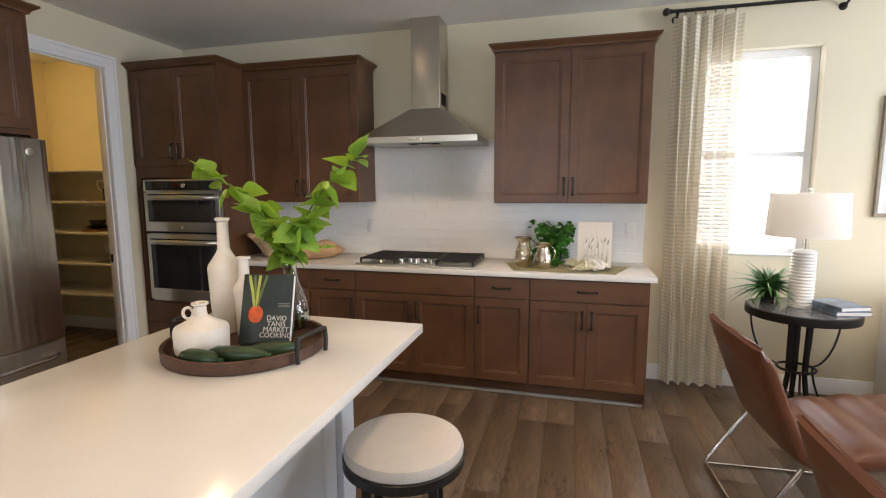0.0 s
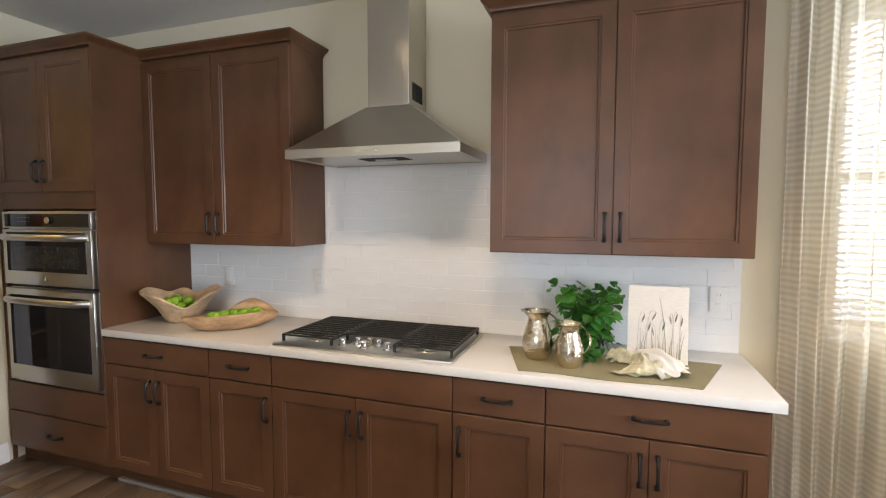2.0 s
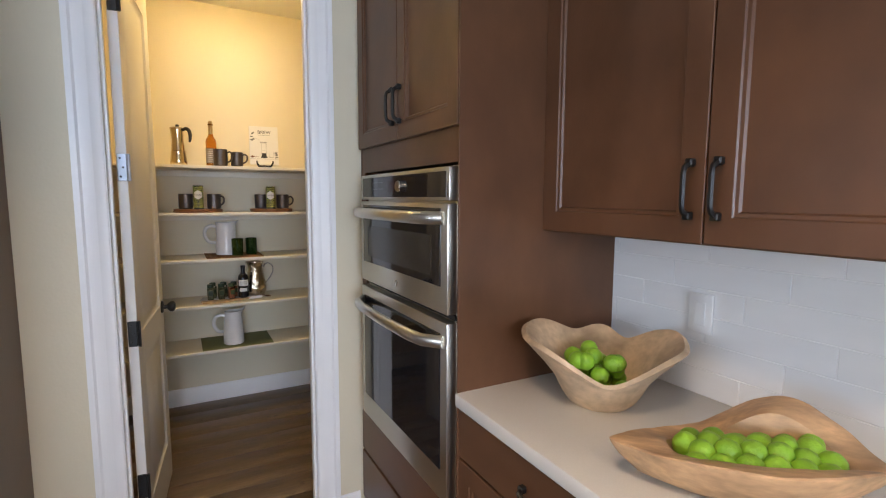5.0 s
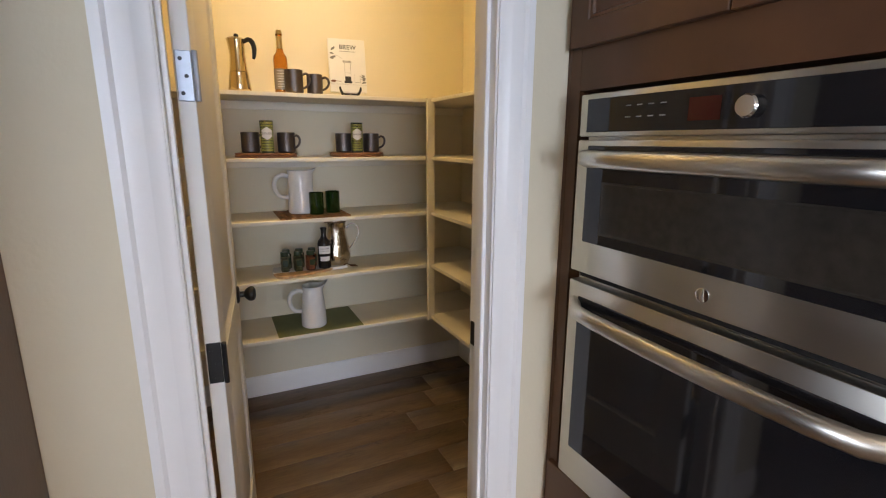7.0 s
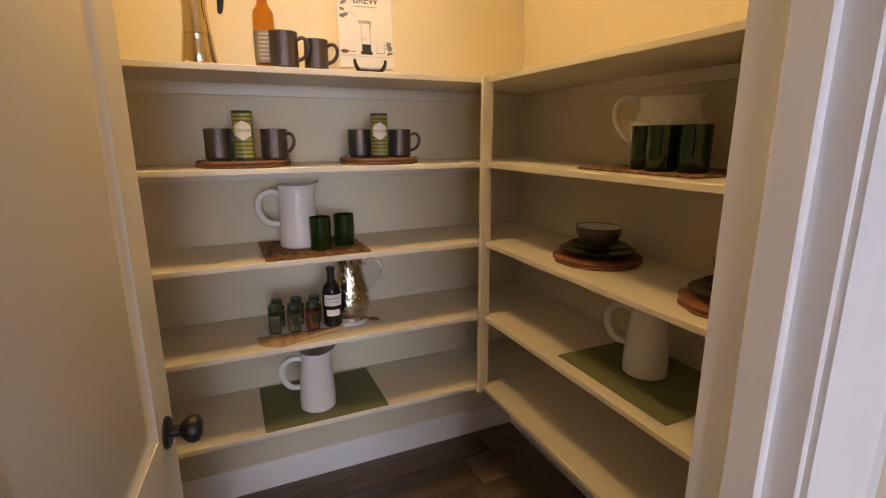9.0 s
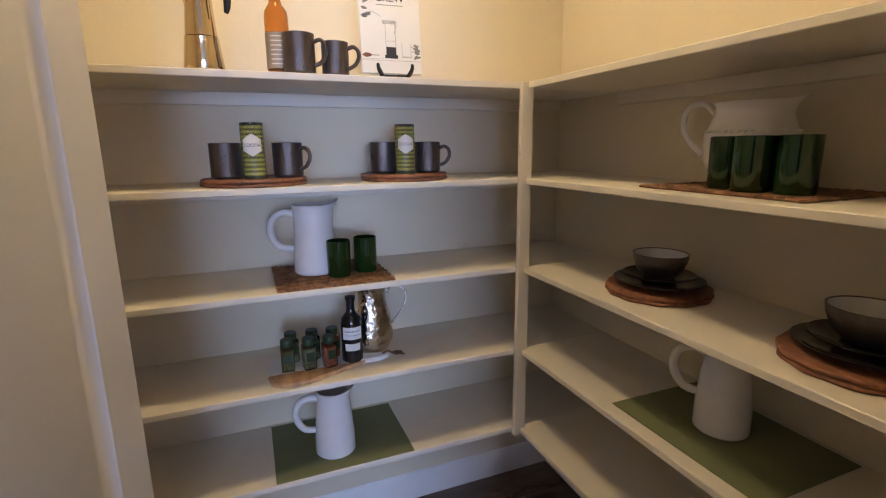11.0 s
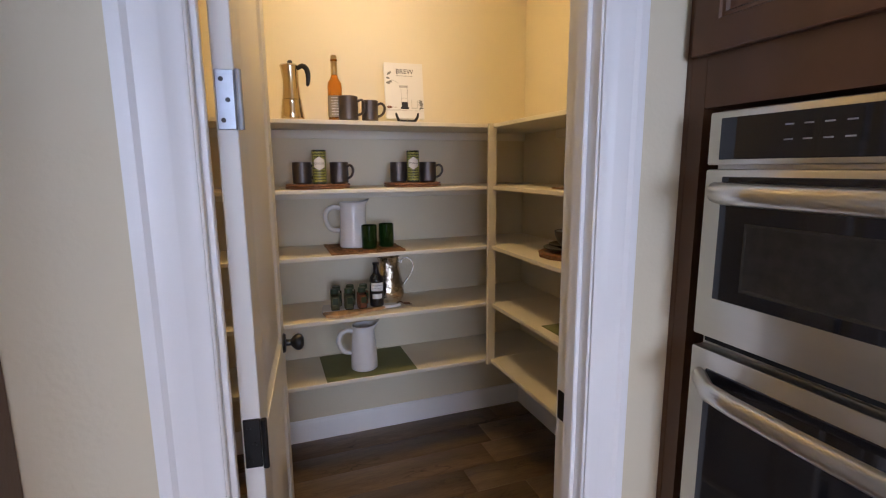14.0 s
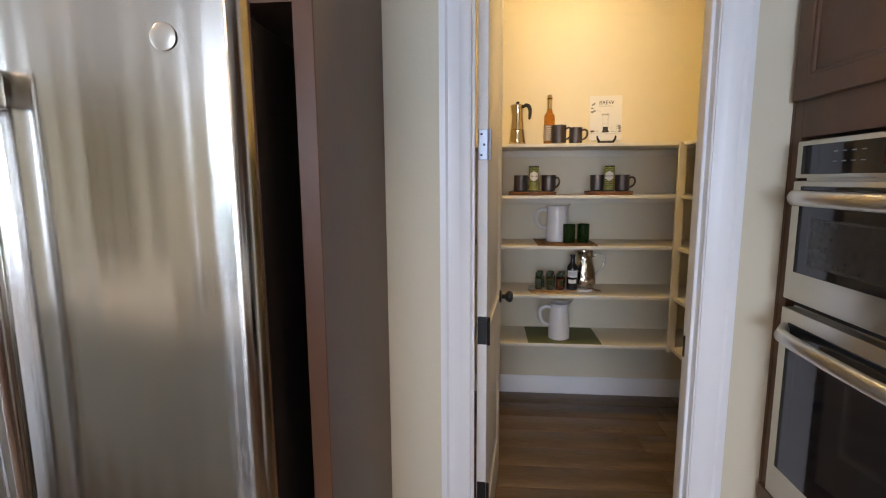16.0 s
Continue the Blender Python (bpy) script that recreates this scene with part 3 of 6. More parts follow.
# range hood
hood = thing("range_hood", 1.140, WY, 1.832, label="stainless steel chimney range hood over the cooktop", category="range hood")
HW, HD = 0.915, 0.48
bm = bmesh.new()
rect = lambda x0, x1, y0, y1, z: [bm.verts.new(c) for c in ((x0, y0, z), (x1, y0, z), (x1, y1, z), (x0, y1, z))]
c0, c1 = HW / 2 - 0.115, HW / 2 + 0.115
rings = [rect(0, HW, -HD, 0, 0.0), rect(0, HW, -HD, 0, 0.044), rect(0.004, HW - 0.004, -HD + 0.004, 0, 0.047), rect(c0 - 0.01, c1 + 0.01, -0.255, 0, 0.275), rect(c0 - 0.01, c1 + 0.01, -0.255, 0, 0.278)]
for a, b in zip(rings, rings[1:]):
    for k in range(4):
        bm.faces.new((a[k], a[(k + 1) % 4], b[(k + 1) % 4], b[k]))
bm.faces.new(rings[-1])
inner = rect(0.018, HW - 0.018, -HD + 0.018, -0.012, 0.0)
deep = rect(0.024, HW - 0.024, -HD + 0.024, -0.018, 0.014)
for k in range(4):
    bm.faces.new((rings[0][k], rings[0][(k + 1) % 4], inner[(k + 1) % 4], inner[k]))
    bm.faces.new((inner[k], inner[(k + 1) % 4], deep[(k + 1) % 4], deep[k]))
bm.faces.new(deep)
bmesh.ops.recalc_face_normals(bm, faces=bm.faces)
part("canopy", bm, STEEL, hood)
part("chimney", box(c0, c1, -0.245, -0.001, 0.276, CEIL - 1.832 - 0.001, 0.002), STEELV, hood)
bm = bmesh.new()
for i in range(8):
    add_box(bm, c1 - 0.001, c1 + 0.0015, -0.20 + i * 0.018, -0.19 + i * 0.018, 0.31, 0.40)
part("vent_slots", bm, DARK, hood)
for x in (0.030, 0.4585):
    part("filter", box(x, x + 0.4265, -0.445, -0.030, 0.003, 0.012, 0.003), STEEL, hood, "dull metal grease filter")
# near-black plate proud of the filters; its colour stands in for a recess's shade
gap = part("filter_recess", box(0.335, 0.585, -0.355, -0.225, 0.0012, 0.0100, 0.001), DARK, hood, "dark plate standing in for the shaded recess between the filters")
part("recess_lever", box(0.405, 0.515, -0.300, -0.262, -0.0015, 0.0020, 0.001), STEEL, gap)
for x in (0.16, 0.73):
    part("lamp_lens", lathe([(0, 0), (0.032, 0), (0.030, -0.005), (0, -0.006)], 20), CHROME, hood, at=pose(x, -0.425, 0.010))
bm = bmesh.new()
for i in range(5):
    add_box(bm, 0.395 + i * 0.026, 0.413 + i * 0.026, -HD - 0.002, -HD, 0.018, 0.027, 0.0008)
part("button_row", bm, CHROME, hood)

# gas cooktop
ct = thing("cooktop", 1.135, 3.395, 0.916, label="stainless steel gas cooktop with black cast-iron grates", category="cooktop")
CW, CD = 0.925, 0.53
part("tray", box(0, CW, 0, CD, 0, 0.012, 0.005, 2), STEEL, ct)
for i, (gx, gw) in enumerate(((0.015, 0.29), (0.3075, 0.31), (0.62, 0.29))):
    bm = bmesh.new()
    front = 0.055 if i != 1 else 0.175
    add_box(bm, gx, gx + gw, CD - 0.030, CD - 0.018, 0.034, 0.048, 0.003)
    for x in (gx, gx + gw - 0.012):
        add_box(bm, x, x + 0.012, front, CD - 0.018, 0.034, 0.048, 0.003)
    n = 11 if i != 1 else 9
    for k in range(n):
        y = front + (CD - 0.035 - front) * k / n
        add_box(bm, gx + 0.012, gx + gw - 0.012, y, y + 0.010, 0.040, 0.049, 0.002)
    for x in (gx + 0.002, gx + gw - 0.014):
        for y in (front, CD - 0.034):
            add_box(bm, x, x + 0.012, y, y + 0.014, 0.011, 0.036, 0.002)
    part("grate", bm, IRON, ct, "black cast-iron grate")
for (x, y, r) in ((0.16, 0.15, 0.036), (0.16, 0.39, 0.045), (0.4625, 0.34, 0.058), (0.765, 0.15, 0.045), (0.765, 0.39, 0.036)):
    bb = part("burner", lathe([(0, 0), (r + 0.02, 0), (r + 0.016, 0.006), (r, 0.010), (r, 0.016), (0, 0.016)], 24), STEEL, ct, at=pose(x, y, 0.011))
    part("burner_cap", lathe([(0, 0), (r, 0), (r, 0.006), (r - 0.006, 0.010), (0, 0.011)], 24), IRON, bb, at=pose(0, 0, 0.0165))
for x, y in ((0.345, 0.085), (0.405, 0.125), (0.4625, 0.075), (0.4625, 0.140), (0.52, 0.125), (0.58, 0.085)):
    part("knob", lathe([(0, 0), (0.022, 0), (0.022, 0.004), (0.017, 0.008), (0.0155, 0.030), (0.013, 0.033), (0, 0.034)], 20), CHROME, ct, "chrome burner knob", at=pose(x, y, 0.011))

# outlets on the tile
for x, z, kind in ((0.335, 1.155, 0), (1.02, 1.165, 1), (2.405, 1.165, 1), (3.165, 1.165, 1)):
    o = thing("wall_outlet", x, WY - 0.0085, z, label="white outlet plate on the tile backsplash", category="outlet", group="backsplash outlets")
    part("plate", box(-0.036, 0.036, -0.007, 0.0, -0.058, 0.058, 0.003, 2), WHITEPL, o)
    if kind:
        for dz in (-0.021, 0.021):
            s = part("socket", box(-0.017, 0.017, -0.009, -0.006, dz - 0.014, dz + 0.014, 0.002), WHITEPL, o)
            part("slot", box(-0.0075, -0.0055, -0.0095, -0.0085, dz - 0.003, dz + 0.005), INK, s)
            part("slot", box(0.0055, 0.0075, -0.0095, -0.0085, dz - 0.003, dz + 0.005), INK, s)
    else:
        part("rocker", box(-0.017, 0.017, -0.010, -0.006, -0.034, 0.034, 0.002), WHITEPL, o)

# refrigerator: front to +x. Local x runs along the width, local -y is the front
fr = thing("refrigerator", -0.175, 1.220, 0, 90, "stainless steel french-door refrigerator beside a dark cabinet panel", "refrigerator")
FW, FD = 0.91, 0.68
part("body", box(0.004, FW - 0.004, 0.0, FD, 0.03, 1.745, 0.004), BLACK, fr, "dark grey refrigerator body")


def bowed(w, h, depth, bow):
    """A door slab with a front that bows out and rounded sides."""
    bm = bmesh.new()
    n = 90
    prof = []
    for i in range(n + 1):
        s = -1 + 2 * i / n
        edge = 0.012 * max(0, (abs(s) - 0.94) / 0.06) ** 2
        prof.append((w * (s + 1) / 2, -depth - bow * (1 - s * s) + edge, 1 - s ** 4))
    loops = []
    for z in (0, 0.004, h - 0.004, h):
        k = 0.003 if z in (0, h) else 0
        # sheet metal is never quite flat: faint upright ripples
        dent = [0.0010 * e * (math.sin(92 * (x + 0.035 * z)) + 0.6 * math.sin(151 * x + 1.3 - 2.0 * z)) for x, y, e in prof]
        loops.append([bm.verts.new((x, y + k + q, z)) for (x, y, e), q in zip(prof, dent)] + [bm.verts.new((w, 0, z)), bm.verts.new((0, 0, z))])
    m = len(loops[0])
    for a, b in zip(loops, loops[1:]):
        for k in range(m):
            bm.faces.new((a[k], a[(k + 1) % m], b[(k + 1) % m], b[k]))
    bm.faces.new(loops[0][::-1]), bm.faces.new(loops[-1])
    bmesh.ops.recalc_face_normals(bm, faces=bm.faces)
    return bm


for s in (0, 1):
    d = part("fridge_door", bowed(FW / 2 - 0.004, 1.128, 0.058, 0.020), STEELV, fr, at=pose(0.002 + s * FW / 2, -0.004, 0.64))
    hx = 0.045 if s else FW / 2 - 0.043
    pts = [(hx, -0.118 - 0.010 * math.sin(math.pi * i / 14), 0.10 + 0.92 * i / 14) for i in range(15)]
    h = part("handle", sweep(pts, 0.0165, 12, flat=0.62), CHROME, d, "long flat steel handle")
    for z in (0.135, 0.985):
        part("handle_mount", box(hx - 0.013, hx + 0.013, -0.116, -0.056, z - 0.030, z + 0.030, 0.006, 2), STEELV, h)
    if s:
        part("badge", lathe([(0, 0), (0.021, 0), (0.021, 0.002), (0.018, 0.003), (0, 0.003)], 24), STEEL, d, "round maker's badge", at=pose(FW / 2 - 0.110, -0.0735, 1.055, 90))
d = part("freezer_drawer", bowed(FW - 0.004, 0.58, 0.055, 0.018), STEEL, fr, at=pose(0.002, -0.004, 0.052))
pts = [(0.06 + 0.786 * i / 14, -0.060 - 0.055 * min(1, 4 * math.sin(math.pi * i / 14)) - 0.012 * math.sin(math.pi * i / 14), 0.505) for i in range(15)]
part("handle", sweep(pts, 0.0135, 12), CHROME, d, "long bowed steel handle")
for x in (0.05, FW - 0.05):
    part("foot", box(x - 0.02, x + 0.02, 0.03, 0.07, 0.0, 0.032), BLACK, fr)
    part("hinge_cover", box(x - 0.03, x + 0.03, -0.03, 0.06, 1.745, 1.765, 0.006, 2), BLACK, fr)

sur = thing("refrigerator_surround", -0.873, 1.12, 0, label="tall dark-stained maple panels on both sides of the refrigerator", category="panel")
part("panel", box(0, 0.603, 1.040, 1.080, 0.0, 2.482, 0.0015), WOOD, sur)
part("panel", box(0, 0.603, 0.0, 0.040, 0.0, 2.482, 0.0015), WOOD, sur)
c = thing("fridge_cabinet", -0.27, 1.160, 1.80, 90, "dark-stained maple cabinet above the refrigerator with crown moulding", "cabinet")
part("body", box(0, 1.0, 0.0, 0.602, 0, 0.682), WOOD, c)
door_at(c, 0.004, 0.498, 0, 0.03, 0.65, "r", True)
door_at(c, 0.502, 0.996, 0, 0.03, 0.65, "l", True)
part("crown", moved(crown_round(1.084, 0.62, (True, True)), -0.042, -0.02, 0.670), WOODH, c)

# island
isl = thing("kitchen_island", 1.085, -0.58, 0, label="grey-painted kitchen island under a white quartz top", category="kitchen island")
part("base", box(0.03, 0.76, 0.03, 2.36, 0.09, 0.865, 0.002), ISLE, isl)
part("plinth", box(0.05, 0.74, 0.06, 2.33, 0.0, 0.09), ISLE, isl)
part("corner_post", box(0.755, 0.79, 2.27, 2.375, 0.0, 0.865, 0.003), ISLE, isl)
for i in range(3):
    part("side_panel", moved(framed(0.70, 0.76, [(0, 0.012), (0, -0.008), (0.002, -0.010), (0.06, -0.010), (0.07, 0.0)]), 0, 0, 0), ISLE, isl, at=pose(0.762, 0.06 + i * 0.73, 0.10, 0, 0, 90))
single("island_countertop", box(1.075, 2.112, -0.62, 2.010, 0.866, 0.906, 0.004, 2), QUARTZ, "polished white quartz countertop on the kitchen island", "countertop")

# ---- loose things in the kitchen ----
CERAMIC = mat("white_ceramic", (0.78, 0.76, 0.72), 0.28, var=0.03, scale=10, bump=0.04, bump_scale=40)
MATTEW = mat("matte_white_stoneware", (0.76, 0.70, 0.62), 0.6, var=0.05, scale=12, bump=0.10, bump_scale=60)
WALNUT = mat("dark_walnut", (0.075, 0.036, 0.022), 0.45, var=0.35, scale=4, fine=0.2, fine_scale=40, stretch=(1, 6, 6), bump=0.05)
TEAK = mat("carved_teak", (0.47, 0.29, 0.15), 0.5, var=0.42, scale=5, fine=0.16, fine_scale=26, stretch=(0.9, 3.2, 3.2), bump=0.12, bump_scale=25)
ROOT = mat("bleached_root_wood", (0.52, 0.38, 0.24), 0.58, var=0.38, scale=7, fine=0.15, fine_scale=35, bump=0.15, bump_scale=25)
LIME = mat("lime_skin", (0.24, 0.46, 0.03), 0.42, var=0.25, scale=14, bump=0.25, bump_scale=120, rand=0.2, sss=0.05)
LEAF = mat("fresh_leaf", (0.20, 0.37, 0.055), 0.42, var=0.35, scale=18, rand=0.38, bump=0.08, bump_scale=60, sss=0.0)
IVY = mat("ivy_leaf", (0.042, 0.165, 0.024), 0.38, var=0.3, scale=30, rand=0.5, bump=0.1, bump_scale=80)
thin(IVY, (0.10, 0.36, 0.03), 0.30)
thin(LEAF, (0.34, 0.55, 0.06), 0.42)
GRASS = mat("spiky_leaf", (0.070, 0.19, 0.045), 0.4, var=0.25, scale=20, rand=0.4)
STEM = mat("green_stem", (0.12, 0.18, 0.04), 0.5, var=0.25, scale=20)
CLEAR = mat("vase_glass", (0.97, 0.99, 0.98), 0.02, var=0.0, trans=1.0, ior=1.45, rough_var=0.0)
WATER = mat("vase_water", (0.96, 0.99, 0.97), 0.01, var=0.0, trans=1.0, ior=1.33, rough_var=0.0)
HAMMER = mat("hammered_silver", (0.70, 0.62, 0.50), 0.14, 1.0, var=0.12, scale=12, bump=0.55, bump_scale=55, rough_var=0.06)
LINEN = mat("olive_linen", (0.30, 0.27, 0.16), 0.9, var=0.08, scale=8, fine=0.15, fine_scale=350, bump=0.3, bump_scale=400)
LINING = mat("white_cotton", (0.80, 0.80, 0.78), 0.85, var=0.04, scale=12, bump=0.2, bump_scale=60)
NAPKIN = mat("crumpled_napkin", (0.62, 0.60, 0.44), 0.85, var=0.30, scale=22, bump=0.25, bump_scale=60)
SQUASH = mat("dark_green_squash", (0.020, 0.045, 0.016), 0.35, var=0.5, scale=18, bump=0.1, bump_scale=60)
PAPER = mat("paper_edge", (0.78, 0.75, 0.70), 0.85, var=0.06, scale=30, fine=0.08, fine_scale=300, stretch=(1, 1, 12))
COVERD = mat("dark_cover", (0.022, 0.030, 0.024), 0.3, var=0.3, scale=10)
ROOTRED = mat("beet_red", (0.62, 0.10, 0.02), 0.5, var=0.35, scale=30)
LEATHER = mat("cognac_leather", (0.122, 0.045, 0.023), 0.30, var=0.10, scale=5, fine=0.04, fine_scale=60, bump=0.0, rough_var=0.03)
SEATFAB = mat("pale_grey_fabric", (0.56, 0.53, 0.49), 0.9, var=0.05, scale=10, fine=0.08, fine_scale=300, bump=0.25, bump_scale=350)
SOFAFAB = mat("ivory_fabric", (0.66, 0.63, 0.58), 0.9, var=0.05, scale=6, fine=0.06, fine_scale=300, bump=0.25, bump_scale=300)
TABLETOP = mat("slate_top", (0.10, 0.10, 0.105), 0.13, var=0.25, scale=8, rough_var=0.04)
SHADE = mat("linen_shade", (0.93, 0.91, 0.88), 0.9, var=0.03, scale=8, fine=0.06, fine_scale=300, bump=0.15, bump_scale=300)
FRAMEW = mat("grey_brown_frame", (0.30, 0.25, 0.19), 0.45, var=0.15, scale=14)
ARTP = mat("pale_art_paper", (0.72, 0.74, 0.72), 0.6, var=0.06, scale=5)
thin(SHADE, (0.96, 0.93, 0.88), 0.60)
INKG = mat("grey_ink", (0.22, 0.22, 0.20), 0.8, var=0.3, scale=30)
INKS = mat("soft_grey_ink", (0.42, 0.41, 0.38), 0.8, var=0.3, scale=40)
INKV = mat("sage_ink", (0.33, 0.37, 0.25), 0.8, var=0.3, scale=40)
INKW = mat("cream_ink", (0.70, 0.66, 0.58), 0.7, var=0.03)
INKB = mat("black_ink", (0.03, 0.03, 0.03), 0.7, var=0.1)
GREENM = mat("green_print", (0.44, 0.46, 0.10), 0.6, var=0.2, scale=20)


def lettering(words, size, material, parent, m, name="lettering"):
    """Flat letters of the built-in font as a mesh in the local xz plane, facing -y after m."""
    curve = bpy.data.curves.new("letters", "FONT")
    curve.body, curve.size, curve.align_x, curve.extrude = words, size, "CENTER", 0.0003
    ob = bpy.data.objects.new("letters", curve)
    scene.collection.objects.link(ob)
    bpy.context.view_layer.update()
    me = bpy.data.meshes.new_from_object(ob.evaluated_get(bpy.context.evaluated_depsgraph_get()))
    bpy.data.objects.remove(ob)
    me.materials.clear()
    me.materials.append(material)
    out = new(name, me)
    out.parent = parent
    out.matrix_basis = m
    return out


def leaf_bm(length, width, fold=0.25, droop=0.25, lobes=0.0):
    """A leaf along +x with a midrib fold, a droop and real thickness."""
    bm = bmesh.new()
    n = 8
    top, rows = [], []
    for i in range(n + 1):
        s = i / n
        half = width / 2 * math.sin(math.pi * min(1, s ** 0.75 * 1.0)) * (1 + lobes * math.sin(s * 4 * math.pi))
        half = max(half, 0.0006)
        z = -droop * length * s * s
        rows.append([bm.verts.new((s * length, y, z + fold * abs(y) + 0.06 * length * math.sin(5 * s + (1 if y > 0 else 0)) * (abs(y) / max(width, 1e-4)))) for y in (-half, -half * 0.5, 0, half * 0.5, half)])
    for a, b in zip(rows, rows[1:]):
        for k in range(4):
            bm.faces.new((a[k], a[k + 1], b[k + 1], b[k]))
    return bm


def blob(bm, x, y, z, r, squash=1.0, steps=10, seed=0):
    res = bmesh.ops.create_uvsphere(bm, u_segments=steps + 4, v_segments=steps, radius=r)
    for v in res["verts"]:
        k = 1 + 0.05 * noise.noise(v.co * (2.2 / r) + Vector((seed, 0, 0)))
        v.co = Vector((x + v.co.x * k, y + v.co.y * k, z + v.co.z * k * squash))
    return bm


def lime(x, y, z, r, turn):
    bm = blob(bmesh.new(), 0, 0, 0, r, 0.92, 9, turn)
    ob = single("lime", bm, LIME, "bright green lime in a wooden bowl", "fruit", x, y, z, turn * 40, group="limes")
    ob.rotation_euler = (turn, turn * 1.7, turn * 2.3)
    return ob


# --- counter: two carved bowls of limes ---
def near_angle(a, centre, width):
    d = (math.degrees(a) - centre + 180) % 360 - 180
    return math.exp(-(d / width) ** 2)


def lobed_bowl(r, h, thick, steps=96, levels=14):
    """A deep bowl cut from a root: tall flaring lobes, a deep dip in the rim between them and a thick rounded lip."""
    bm = bmesh.new()
    outer, inner = [], []
    for j in range(levels):
        s = j / (levels - 1)
        ro, ri = [], []
        for i in range(steps):
            a = 2 * math.pi * i / steps
            lobe = near_angle(a, 205, 44) + 0.55 * near_angle(a, 268, 20) + 0.95 * near_angle(a, 62, 34) + 0.55 * near_angle(a, 14, 20) + 0.35 * near_angle(a, 130, 24)
            dip = near_angle(a, 322, 27) + 0.45 * near_angle(a, 110, 16) + 0.30 * near_angle(a, 160, 18)
            rim = 1 + (0.13 * lobe - 0.27 * dip) * s ** 3
            flare = 0.40 + 0.44 * s ** 0.8 + 0.16 * s ** 4
            up = h * s * (1 + (0.26 * lobe - 0.42 * dip) * s * s)
            wob = 1 + 0.035 * noise.noise(Vector((math.cos(a) * 2, math.sin(a) * 2, s * 3)))
            c, q = math.cos(a) * wob * rim * flare, math.sin(a) * wob * rim * flare
            ro.append(bm.verts.new((r * c, r * q, up)))
            k = 1 - thick / r * (1.3 - 0.3 * s)
            ri.append(bm.verts.new((r * c * k, r * q * k, max(thick, up + thick * (1 - s)))))
        outer.append(ro), inner.append(ri)
    lip = [bm.verts.new((o.co + i.co) / 2 + Vector((0, 0, 0.008))) for o, i in zip(outer[-1], inner[-1])]
    for rows in (outer, inner, [outer[-1], lip], [lip, inner[-1]]):
        for a, b in zip(rows, rows[1:]):
            for i in range(steps):
                bm.faces.new((a[i], a[(i + 1) % steps], b[(i + 1) % steps], b[i]))
    bm.faces.new(outer[0][::-1]), bm.faces.new(inner[0])
    bmesh.ops.recalc_face_normals(bm, faces=bm.faces)
    return bm


def boat_dish(length, front, back, h, steps=96):
    """A long dish split from a log: two pointed ends, a low front wall, a back wall that rises to a crest and a long hollow."""
    bm = bmesh.new()

    def rim(a):
        c, q = math.cos(a), math.sin(a)
        r = (abs(c) ** 1.45 + abs(q) ** 1.45) ** (-1 / 1.45)
        y = r * q * (back if q > 0 else front)
        x = r * c * length / 2 + (0.42 * y if q > 0 else -0.10 * y)
        x += 0.006 * noise.noise(Vector((3 * c, 3 * q, 1)))
        crest = near_angle(a, 68, 34)
        z = h * (0.60 + 0.16 * max(0, -q) + 0.52 * crest + 0.10 * near_angle(a, 178, 22) - 0.10 * near_angle(a, 115, 22) - 0.14 * near_angle(a, 0, 24))
        return x, y, z

    def hollow(a, k):
        c, q = math.cos(a), math.sin(a)
        r = (abs(c) ** 2.3 + abs(q) ** 2.3) ** (-1 / 2.3)
        return 0.018 + k * r * c * 0.165, 0.004 + k * r * q * 0.074

    loops = []
    for kind, k, zk in (("o", 0.46, 0.0), ("o", 0.58, 0.02), ("o", 0.79, 0.26), ("o", 0.93, 0.64), ("o", 0.99, 0.92), ("o", 1.0, 1.0), ("o", 0.975, 1.03),
                        ("m", 0.45, 1.0), ("m", 0.85, 0.97), ("h", 1.0, 0.92), ("h", 0.94, 0.70), ("h", 0.84, 0.42), ("h", 0.55, 0.24)):
        loop = []
        for i in range(steps):
            a = 2 * math.pi * i / steps
            x, y, z = rim(a)
            if kind == "o":
                p = (x * k, y * k, z * zk)
            else:
                hx, hy = hollow(a, 1.0 if kind == "m" else k)
                t = k if kind == "m" else 1.0
                p = (x + (hx - x) * t, y + (hy - y) * t, z * zk)
            loop.append(bm.verts.new((p[0], p[1], p[2] + (0.0025 * noise.noise(Vector((p[0] * 22, p[1] * 22, zk))) if zk > 0.1 else 0))))
        loops.append(loop)
    for a, b in zip(loops, loops[1:]):
        for i in range(steps):
            bm.faces.new((a[i], a[(i + 1) % steps], b[(i + 1) % steps], b[i]))
    bm.faces.new(loops[0][::-1]), bm.faces.new(loops[-1])
    bmesh.ops.recalc_face_normals(bm, faces=bm.faces)
    return bm


single("wooden_bowl", lobed_bowl(0.200, 0.152, 0.022), ROOT, "tall wavy-rimmed bleached root-wood bowl holding limes", "bowl", 0.236, 3.705, 0.915)
DISHX, DISHY, DISHT = 0.672, 3.642, 53
single("wooden_dish", boat_dish(0.52, 0.125, 0.165, 0.120), TEAK, "long low carved teak dish with pointed ends holding limes", "bowl", DISHX, DISHY, 0.915, DISHT)
rg = random.Random(3)
for i in range(22):
    a, r = rg.uniform(0, 6.28), 0.082 * math.sqrt(rg.random())
    lime(0.236 + r * math.cos(a), 3.705 + r * math.sin(a), 0.972 + 0.034 * (i % 3), 0.0255, i * 0.7)
ca, sa = math.cos(radians(DISHT)), math.sin(radians(DISHT))
